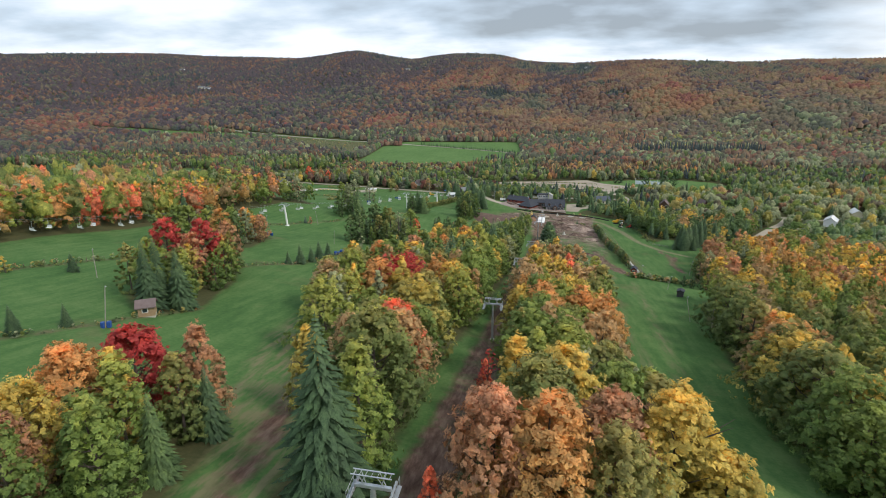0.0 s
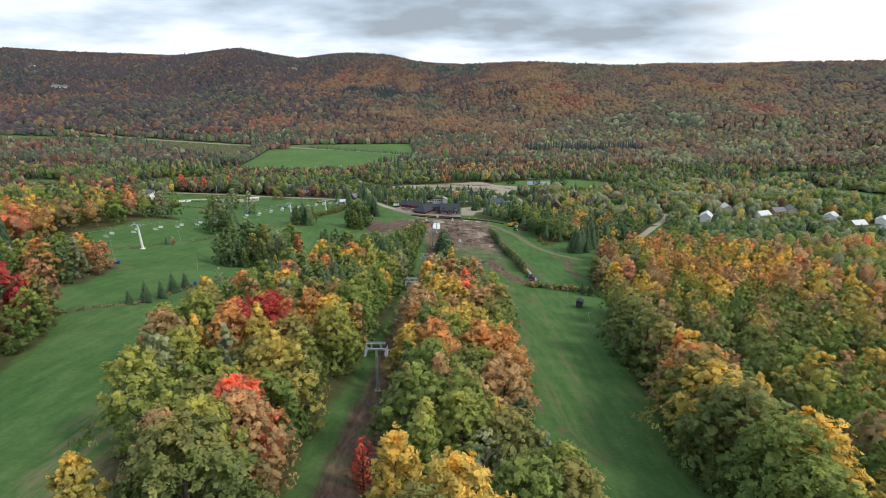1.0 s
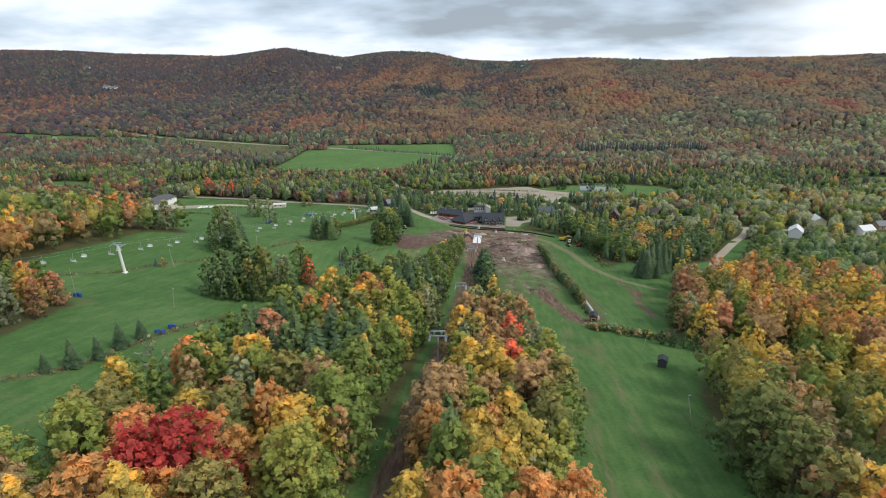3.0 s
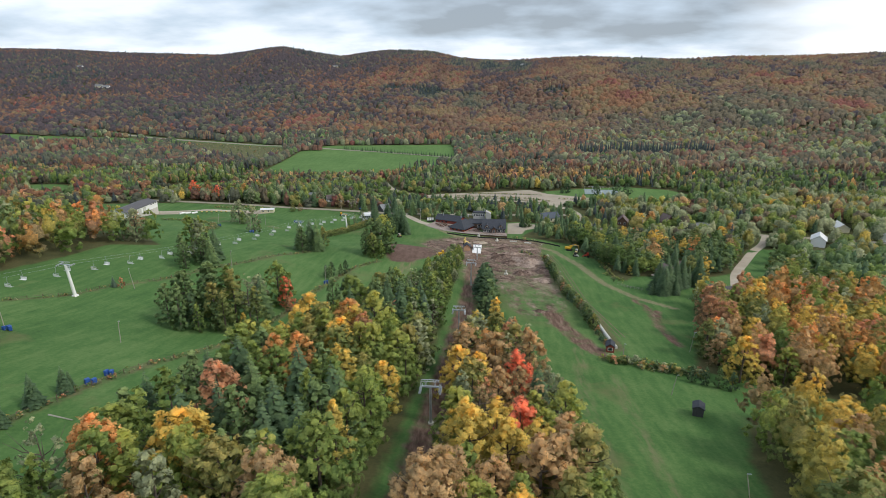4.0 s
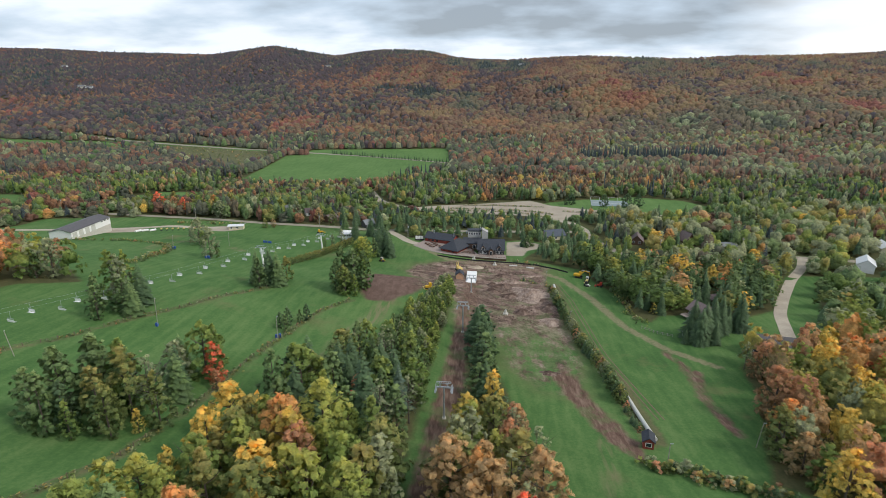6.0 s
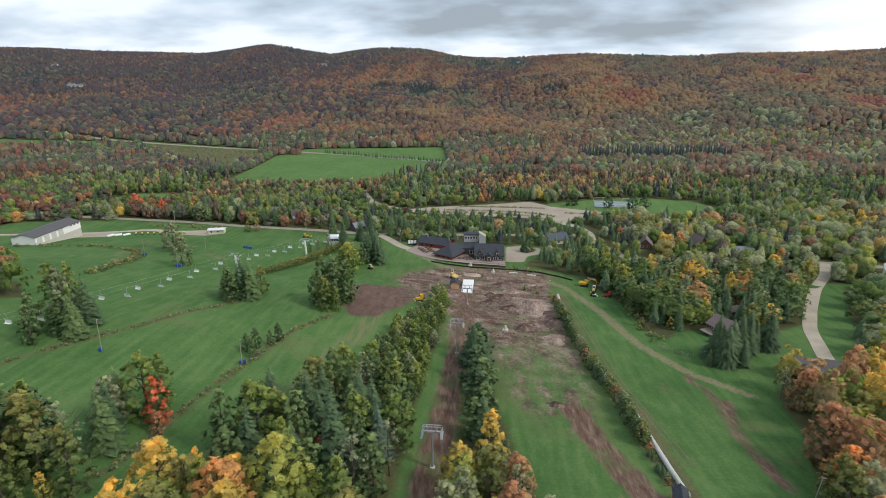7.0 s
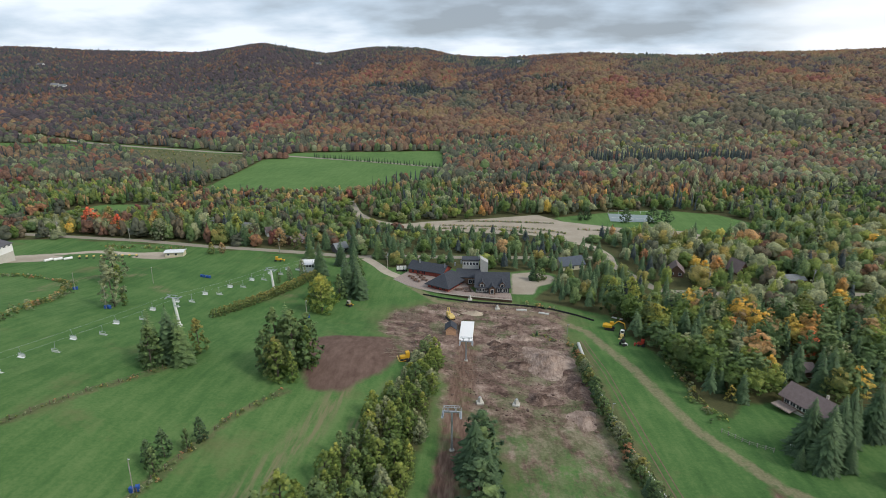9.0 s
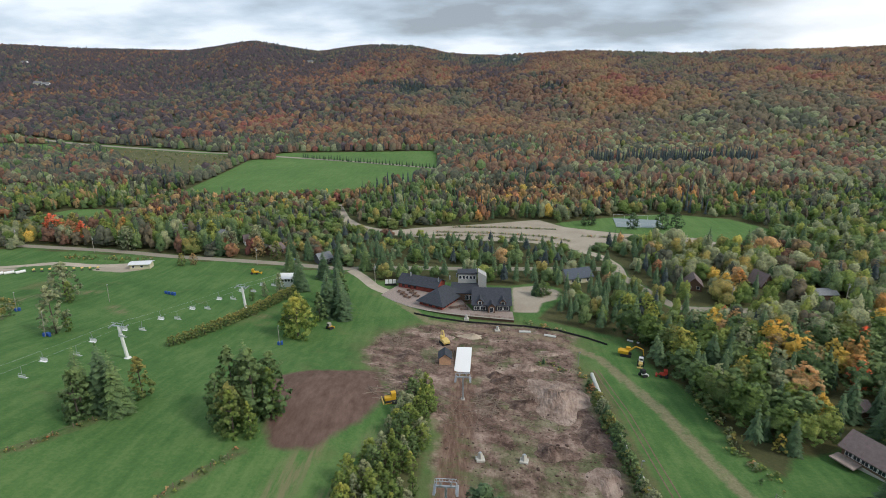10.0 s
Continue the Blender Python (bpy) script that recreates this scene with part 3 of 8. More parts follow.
GROUND = ground_material()
_me = grid_mesh("ground", GX, GY, ground_z, ground_kinds)
_me.materials.append(GROUND)
tagged(new("ground", _me), "green mown ski runs, churned soil and wooded hillsides", "ground", kind="structure")


def gz(x, y):
    return float(ground_z(x, y))


# ---- mesh helpers ----
def part(name, bm, material, parent=None, label=""):
    me = bpy.data.meshes.new(name)
    bm.to_mesh(me)
    bm.free()
    for m in material if isinstance(material, (list, tuple)) else (material,):
        me.materials.append(m)
    ob = new(name, me)
    if parent is not None:
        ob.parent = parent
    return tagged(ob, label)


def thing(name, label, category, m=None, group="", kind=""):
    ob = new(name)
    ob.empty_display_size = 0.5
    if m is not None:
        ob.matrix_world = m
    return tagged(ob, label, category, group, kind)


def box(bm, size, at=(0, 0, 0), turn=(0, 0, 0), bevel=0.0):
    r = bmesh.ops.create_cube(bm, size=1, matrix=pose(*at, *turn) @ Matrix.Diagonal((*size, 1)))
    if bevel:
        bmesh.ops.bevel(bm, geom=list({e for v in r["verts"] for e in v.link_edges}), offset=bevel, segments=1, affect="EDGES")
    return bm


def rod(bm, a, b, r, r2=None, sides=6):
    a, b = Vector(a), Vector(b)
    m = Matrix.Translation((a + b) / 2) @ (b - a).to_track_quat("Z", "Y").to_matrix().to_4x4()
    bmesh.ops.create_cone(bm, cap_ends=True, segments=sides, radius1=r, radius2=r if r2 is None else r2, depth=(b - a).length, matrix=m)
    return bm


def solid(bm, verts, faces):
    vs = [bm.verts.new(v) for v in verts]
    for f in faces:
        bm.faces.new([vs[i] for i in f])
    return bm


def gable_walls(bm, w, d, h, rise, at=(0, 0, 0)):
    """Four walls w by d with gable ends on the short x sides' axis: the ridge runs along x."""
    x, y, (ax, ay, az) = w / 2, d / 2, at
    v = [(-x, -y, 0), (x, -y, 0), (x, y, 0), (-x, y, 0), (-x, -y, h), (x, -y, h), (x, y, h), (-x, y, h), (-x, 0, h + rise), (x, 0, h + rise)]
    return solid(bm, [(a + ax, b + ay, c + az) for a, b, c in v], [(0, 1, 5, 4), (2, 3, 7, 6), (1, 2, 6, 9, 5), (3, 0, 4, 8, 7), (3, 2, 1, 0), (4, 5, 9, 8), (6, 7, 8, 9)])


def gable_roof(bm, w, d, h, rise, over=0.5, thick=0.22, at=(0, 0, 0)):
    """Two thick slabs over gable_walls."""
    x, (ax, ay, az) = w / 2 + over, at
    k = rise / (d / 2)
    y, z0, z1 = d / 2 + over, h - over * k, h + rise
    for s in (-1, 1):
        v = [(-x, s * y, z0), (x, s * y, z0), (x, 0, z1), (-x, 0, z1)]
        v = v + [(a, b, c + thick) for a, b, c in v]
        f = [(0, 1, 2, 3), (7, 6, 5, 4), (0, 4, 5, 1), (1, 5, 6, 2), (3, 2, 6, 7), (0, 3, 7, 4)]
        solid(bm, [(a + ax, b + ay, c + az) for a, b, c in v], f)
    bmesh.ops.recalc_face_normals(bm, faces=bm.faces)
    return bm


def ribbon(name, line, half, material, label, category="road", lift=0.07, step=4.0):
    """A strip of paving laid on the ground along a line."""
    pts = []
    for a, b in zip(line, line[1:]):
        n = max(1, int(math.dist(a, b) / step))
        pts += [(a[0] + (b[0] - a[0]) * i / n, a[1] + (b[1] - a[1]) * i / n) for i in range(n)]
    pts = np.array(pts + [line[-1]])
    for _ in range(2):
        pts[1:-1] = (pts[:-2] + 2 * pts[1:-1] + pts[2:]) / 4
    way = np.gradient(pts, axis=0)
    side = np.stack([-way[:, 1], way[:, 0]], -1) / np.linalg.norm(way, axis=1)[:, None]
    rows = []
    for k in (-1.0, -0.5, 0.0, 0.5, 1.0):
        p = pts + side * half * k
        z = np.maximum(ground_z(pts[:, 0], pts[:, 1]), ground_z(p[:, 0], p[:, 1])) + lift - (0.05 if abs(k) == 1 else 0)
        rows.append(np.c_[p, z])
    n = len(pts)
    low = [np.c_[r[:, :2], r[:, 2] - 0.6] for r in (rows[0], rows[-1])]
    v = np.concatenate([low[0]] + rows + [low[1]])
    f = [(j * n + i, j * n + i + 1, (j + 1) * n + i + 1, (j + 1) * n + i) for j in range(6) for i in range(n - 1)]
    me = bpy.data.meshes.new(name)
    me.from_pydata(v.tolist(), [], f)
    me.materials.append(material)
    return tagged(new(name, me), label, category, kind="structure")


ribbon("road_main", MAIN_ROAD, 2.5, ASPHALT_PALE, "pale gravel-edged village road along the meadow")
ribbon("road_farm", FARM_ROAD, 2.4, GRAVEL, "pale gravel farm road beside the meadow")
ribbon("road_lodge", LODGE_LANE, 2.6, GRAVEL, "pale gravel lane up to the lodge")
ribbon("road_valley", VALLEY_ROAD, 4.0, ASPHALT_PALE, "pale straight country road across the valley", step=12)
ribbon("road_lot", LOT_ROAD, 2.8, GRAVEL, "pale gravel drive into the parking lot")
ribbon("road_lot_link", LOT_LINK, 3.2, GRAVEL, "pale gravel track leaving the parking lot")
RUT_SOIL = plain("rutted_soil", (0.16, 0.115, 0.078), 0.95, 0.0, 0.35, 0.8, 0.05)
RUTS = [(41.6, 412), (42.6, 401), (44.2, 384), (44.4, 360), (45.2, 340), (46.0, 318), (48.4, 296), (51, 275)]
for k, off in enumerate((-0.8, 0.8)):
    ribbon("rut_%d" % (k + 1), [(x + off, y) for x, y in RUTS], 0.22, RUT_SOIL, "brown wheel rut worn into the grass", "rut", 0.03, 2.5)
ribbon("driveway", DRIVEWAY, 2.5, GRAVEL, "pale gravel driveway between the trees", "driveway")


# ---- trees ----
RNG = np.random.default_rng(7)


def ball_points(n, rng):
    v = rng.normal(size=(n, 3))
    return v / np.linalg.norm(v, axis=1)[:, None]


def leaf_cards(at, way, size, rng):
    """A bent four-cornered leaf clump at each place, roughly facing its way. Returns corners and faces."""
    n = len(at)
    soft = way / np.linalg.norm(way, axis=1)[:, None]
    way = way + rng.normal(size=(n, 3)) * 0.6
    way /= np.linalg.norm(way, axis=1)[:, None]
    u = np.cross(way, ball_points(n, rng))
    u /= np.linalg.norm(u, axis=1)[:, None] + 1e-9
    v = np.cross(way, u)
    s = (size * rng.uniform(0.6, 1.35, n))[:, None]
    k = rng.uniform(0.55, 1.0, (n, 4, 1))
    c = np.stack([at - u * s * k[:, 0] * 0.5, at - v * s * k[:, 1] * 0.5 + way * s * 0.18, at + u * s * k[:, 2] * 0.5, at + v * s * k[:, 3] * 0.5 + way * s * 0.12], 1)
    i = np.arange(n)[:, None] * 4
    return c.reshape(-1, 3), np.concatenate([i + (0, 1, 2), i + (0, 2, 3)]), np.repeat(soft * 0.65 + way * 0.55, 4, axis=0)


def faced(v, f, nrm):
    """The faces turned so that they look the way that their corners are lit from."""
    v, f, nrm = np.asarray(v), np.asarray(f), np.asarray(nrm)
    g = np.cross(v[f[:, 1]] - v[f[:, 0]], v[f[:, 2]] - v[f[:, 0]])
    turn = (g * nrm[f].sum(1)).sum(1) < 0
    return np.where(turn[:, None], f[:, ::-1], f)


def crown_cards(height, radius, lobes, per, size, rng, low=0.25, gaps=0.0, blunt=0.62):
    """The leaf sprays of a broad crown: lobes set in an egg, each bearing twigs that carry a handful of sprays."""
    at, way = [], []
    for i in range(lobes):
        h = (i + rng.uniform(0.1, 0.9)) / lobes
        a = 2.4 * i + rng.uniform(-0.5, 0.5)
        girth = radius * (1 - h) ** blunt * min(1.0, (h + 0.10) / 0.34) ** 0.7
        r = radius * rng.uniform(0.22, 0.38) * (1 - 0.35 * h)
        q = max(0.0, girth - 0.45 * r) * math.sqrt(rng.uniform(0.28, 1.0))
        c = np.array([math.cos(a) * q, math.sin(a) * q, height * (low + (1 - low) * h * 0.97) - r * 0.3])
        d = np.array([math.cos(a) * q / radius, math.sin(a) * q / radius, 0.25 + 0.5 * h])
        twigs = max(3, int(per / 6))
        p = ball_points(twigs, rng) + 0.3 * d
        p /= np.linalg.norm(p, axis=1)[:, None]
        p = p[rng.uniform(size=twigs) > gaps]
        n = len(p)
        if not n:
            continue
        k = rng.integers(0, n, max(n, int(per * n / twigs)))
        tip = c + p * r * rng.uniform(0.6, 1.12, (n, 1)) * (1, 1, rng.uniform(0.9, 1.3))
        deep = rng.uniform(0.25, 1.0, (len(k), 1)) ** 0.35
        at.append(c + (tip[k] - c) * deep + rng.normal(size=(len(k), 3)) * r * (0.13, 0.13, 0.10))
        way.append(p[k] + 0.8 * d + (0, 0, 0.3))
    return leaf_cards(np.concatenate(at), np.concatenate(way), size, rng)


def fir_cards(height, radius, levels, rng, ragged=0.25, low=0.06, boughs=11):
    """Drooping boughs in whorls up a spire, each a pointed bent blade with a side twig."""
    V, Fc, N = [], [], []
    for i in range(levels):
        f = i / (levels - 1)
        z = height * (low + (1 - low) * f ** 0.92)
        r = radius * (1 - f) ** 0.85 * (0.9 + 0.2 * rng.uniform()) + 0.12
        n = max(4, int(boughs * (1 - 0.6 * f)))
        for k in range(n):
            a = 2 * math.pi * (k + rng.uniform(-0.35, 0.35)) / n + i
            L = r * rng.uniform(1 - ragged, 1 + ragged * 0.6)
            w = max(0.16, 3.7 / boughs * L) if boughs < 15 else max(0.10, 0.15 * L)
            o, s = np.array([math.cos(a), math.sin(a), 0]), np.array([-math.sin(a), math.cos(a), 0])
            up = np.array([0, 0, 1.0])
            droop = rng.uniform(0.18, 0.42)
            b = len(V)
            N += [o * 0.6 + up * 0.6] * 5
            V += [o * L * 0.06 + up * z, o * L * 0.55 + s * w + up * (z - L * droop * 0.55), o * L * 0.62 + up * (z - L * droop * 0.25),
                  o * L * 0.55 - s * w + up * (z - L * droop * 0.55), o * L + up * (z - L * droop)]
            Fc += [(b, b + 1, b + 2), (b, b + 2, b + 3), (b + 1, b + 4, b + 2), (b + 2, b + 4, b + 3)]
    V += [np.array([0.12, 0, height * 0.97]), np.array([-0.12, 0.05, height * 0.97]), np.array([0, 0, height * 1.03])]
    Fc.append((len(V) - 3, len(V) - 2, len(V) - 1))
    N += [np.array([0, 0, 1.0])] * 3
    return np.array(V), np.array(Fc), np.array(N)


def point_values(me, key, values):
    me.attributes.new(key, "FLOAT", "POINT").data.foreach_set("value", np.asarray(values, np.float32).ravel())


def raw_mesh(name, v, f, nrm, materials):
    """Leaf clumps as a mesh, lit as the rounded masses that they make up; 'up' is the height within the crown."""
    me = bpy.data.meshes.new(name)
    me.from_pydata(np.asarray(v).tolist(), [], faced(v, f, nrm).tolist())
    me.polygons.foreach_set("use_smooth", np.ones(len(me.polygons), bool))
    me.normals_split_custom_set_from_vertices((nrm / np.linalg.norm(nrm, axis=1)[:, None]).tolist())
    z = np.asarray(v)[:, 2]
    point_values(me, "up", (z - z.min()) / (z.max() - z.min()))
    for m in materials:
        me.materials.append(m)
    return me


def trunk_mesh(height, r, limbs, rng, spread_=0.5, fork=0.35):
    bm = bmesh.new()
    rod(bm, (0, 0, -0.4), (0.1, 0.05, height * 0.5), r, r * 0.65, 7)
    rod(bm, (0.1, 0.05, height * 0.5), (0.0, 0.1, height * 0.86), r * 0.65, r * 0.2, 6)
    for i in range(limbs):
        a, z = 6.283 * i / limbs + rng.uniform(-0.4, 0.4), height * rng.uniform(fork, 0.7)
        d = height * spread_ * rng.uniform(0.35, 0.6)
        mid = Vector((math.cos(a) * d * 0.5, math.sin(a) * d * 0.5, z + d * 0.35))
        rod(bm, (0.06, 0.03, z), mid, r * 0.4, r * 0.25, 5)
        rod(bm, mid, (math.cos(a) * d, math.sin(a) * d, z + d * 0.95), r * 0.25, r * 0.06, 4)
    me = bpy.data.meshes.new("trunk")
    bm.to_mesh(me)
    bm.free()
    me.materials.append(BARK)
    return me


# full-size models, ten metres tall, copied at the sizes wanted
def model_set():
    r = np.random.default_rng(21)
    models = {"maple": [], "big_maple": [], "poplar": [], "sparse": [], "spruce": [], "pine": [], "shrub": [], "close_maple": [], "close_poplar": [], "close_spruce": []}
    def add(kind, v, f, q, trunk):
        models[kind].append((trunk, raw_mesh("crown", v, f, q, [LEAF["green"]])))

    for k in range(4):
        low, wide = 0.06 + 0.04 * (k % 2), 0.35 * (k % 3)
        add("close_maple", *crown_cards(10, 4.4 + wide, 58, 110, 0.50, r, low, 0.0, 0.42), trunk_mesh(10, 0.2, 8, r))
        add("big_maple", *crown_cards(10, 4.4 + wide, 44, 66, 0.60, r, low, 0.0, 0.42), trunk_mesh(10, 0.2, 7, r))
        add("maple", *crown_cards(10, 4.1 + wide, 30, 44, 0.80, r, low, 0.0, 0.45), trunk_mesh(10, 0.2, 6, r))
    for k in range(3):
        add("close_poplar", *crown_cards(10, 2.8 + 0.2 * k, 40, 88, 0.46, r, 0.05, 0.0, 0.55), trunk_mesh(10, 0.15, 8, r, 0.3))
        add("poplar", *crown_cards(10, 2.9, 26, 42, 0.66, r, 0.06, 0.0, 0.55), trunk_mesh(10, 0.15, 5, r, 0.3))
        add("pine", *crown_cards(10, 3.0, 26, 42, 0.66, r, 0.05, 0.0, 0.62), trunk_mesh(10, 0.17, 5, r, 0.35))
        add("shrub", *crown_cards(10, 4.2, 14, 30, 1.25, r, 0.03, 0.0, 0.45), trunk_mesh(10, 0.2, 3, r))
        add("sparse", *crown_cards(10, 3.0, 20, 36, 0.42, r, 0.3, 0.35, 0.6), trunk_mesh(10, 0.15, 14, r, 0.55, 0.25))
        add("close_spruce", *fir_cards(10, 2.5 + 0.25 * k, 44, r, 0.35, 0.05, 19), trunk_mesh(10, 0.16, 0, r))
    for k in range(4):
        add("spruce", *fir_cards(10, 2.5 + 0.3 * (k % 2), 26, r), trunk_mesh(10, 0.16, 0, r))
    return models


MODELS = model_set()
COLOUR_WORDS = {"green": "green", "lime": "yellowish", "olive": "olive", "gold": "golden", "orange": "orange", "rust": "rusty", "tan": "tan-coloured",
                "red": "bright red", "crimson": "deep crimson", "grey": "grey-green", "spruce": "dark green", "blue": "bluish", "pine": "dull green"}
KIND_WORDS = {"maple": "broad maple", "poplar": "slender tree", "sparse": "half-bare tree", "spruce": "spruce", "pine": "bushy pine"}
PLACED = []


def tree(kind, x, y, height, colour, where, group="", sink=0.0, girth=1.0):
    model = "big_maple" if kind == "maple" and y < 165 and abs(x) < 64 and height > 5.2 else kind
    if y < 84 and -60 < x < 62 and kind in ("maple", "poplar"):
        model = "close_" + kind
    if kind == "spruce" and ((y < 140 and x > -100) or (72 < x < 112 and 325 < y < 352) or (-2 < x < 6 and y > 280)):
        model = "close_spruce"
    if height < 5.2 and kind in ("maple", "poplar"):
        model = "shrub"
    k = int(RNG.integers(len(MODELS[model])))
    height *= 1.15 if height > 7.5 else 1.0
    s = height / 10
    ob = thing(("bush" if height < 5.2 else {"spruce": "spruce_tree", "pine": "pine_tree", "maple": "maple_tree"}.get(kind, "broadleaf_tree")), f"{COLOUR_WORDS[colour]} {KIND_WORDS[kind]} {where}",
               "bush" if height < 5.2 else "tree", pose(x, y, gz(x, y) - sink, 0, 0, RNG.uniform(0, 360)), group or f"trees {where}")
    wide = s * RNG.uniform(0.95, 1.18) * girth
    wide *= 0.8 if model == "close_spruce" else 1.0
    ob.scale = (wide, wide, s)
    for name, me in zip(("trunk", "crown"), MODELS[model][k]):
        c = new(name, me)
        c.parent = ob
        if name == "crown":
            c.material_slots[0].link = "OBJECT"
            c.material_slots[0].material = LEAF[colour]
    PLACED.append((x, y))
    return ob


def scatter(poly, step, rng, edge=0.5):
    """Places in an outline, about one a step, irregular."""
    p = np.array(poly)
    lo, hi = p.min(0), p.max(0)
    X, Y = np.meshgrid(np.arange(lo[0], hi[0], step), np.arange(lo[1], hi[1], step))
    X = X + np.where(np.arange(X.shape[0])[:, None] % 2, step / 2, 0)
    X, Y = (X + rng.uniform(-0.36, 0.36, X.shape) * step).ravel(), (Y + rng.uniform(-0.36, 0.36, Y.shape) * step).ravel()
    ok = inside(X, Y, poly) > edge
    return np.stack([X[ok], Y[ok]], -1)


def clear_of(x, y, r):
    return all((x - a) ** 2 + (y - b) ** 2 > r * r for a, b in PLACED)


def pick(mix, rng):
    names = list(mix)
    w = np.array([mix[n] for n in names], float)
    return names[int(rng.choice(len(names), p=w / w.sum()))]


SPIRED = ("spruce", "blue", "far_spruce")


def kind_for(colour, rng):
    if colour in ("spruce", "blue"):
        return "spruce"
    if colour == "pine":
        return "pine"
    if colour == "grey":
        return "sparse" if rng.uniform() < 0.5 else "poplar"
    return "maple" if rng.uniform() < 0.62 else "poplar"


# marked trees of the strip west of the lift line
WHERE = "in the wooded strip beside the lift line"
for kind, x, y, h, c in (
    ("maple", -41.7, 160.2, 13.8, "gold"), ("maple", -20.7, 143.4, 15.6, "lime"), ("maple", -46.5, 180.4, 13.2, "rust"), ("spruce", -23.2, 42.9, 19.2, "spruce"), ("poplar", -21.2, 48.4, 15.6, "lime"), ("maple", -24.4, 64.4, 15.6, "olive"),
    ("maple", -30.6, 243.7, 15, "lime"), ("spruce", -42.1, 185.2, 13.8, "pine"), ("spruce", -34.3, 189.4, 15.6, "spruce"), ("maple", -20.6, 184.2, 14.2, "lime"), ("spruce", -23.6, 179.7, 15, "pine"), ("maple", -29, 272, 7.5, "rust"),
    ("poplar", -45.3, 246, 9.6, "gold"), ("maple", -38.5, 245, 9.6, "gold"), ("pine", -45, 267, 12.5, "spruce"), ("maple", -37.5, 267, 11, "green"), ("spruce", -36, 278, 12.5, "spruce"), ("spruce", -44, 277, 12.5, "spruce"),
    ("spruce", -29, 290, 10.5, "pine"), ("poplar", -29, 262, 7.4, "crimson"), ("maple", -34.6, 123.5, 15.2, "crimson"), ("maple", -38.5, 121, 13.6, "crimson"), ("maple", -38.5, 113, 14.6, "orange"), ("poplar", -32.4, 110, 16.2, "gold"),
    ("maple", -25.4, 97, 15, "gold"), ("spruce", -25.2, 260, 17.6, "spruce"), ("maple", -26.4, 83, 13.4, "red"), ("poplar", -44, 110.5, 13.2, "gold"), ("maple", -36, 236, 14.4, "orange"), ("maple", -33, 232, 13.6, "gold"), ("maple", -34.6, 219, 13.4, "gold"),
    ("maple", -30, 222, 12.4, "lime"), ("maple", -22.2, 227, 13, "lime"), ("maple", -19.5, 219, 12.6, "lime"), ("poplar", -27.2, 197.5, 13.2, "gold"), ("maple", -43.6, 201, 12.4, "orange"), ("maple", -40.5, 206, 12.2, "orange"),
    ("maple", -19.6, 199, 11.2, "gold"), ("maple", -21, 191, 11.4, "lime"), ("maple", -30.5, 228, 12.8, "rust"), ("poplar", -33.5, 62, 12.6, "gold"), ("maple", -33, 128, 13.2, "orange"), ("maple", -25, 136, 13.6, "gold"),
    ("maple", -30, 139, 13.4, "orange"), ("maple", -22, 127, 13.8, "lime")):
    tree(kind, x, y, h, c, WHERE)
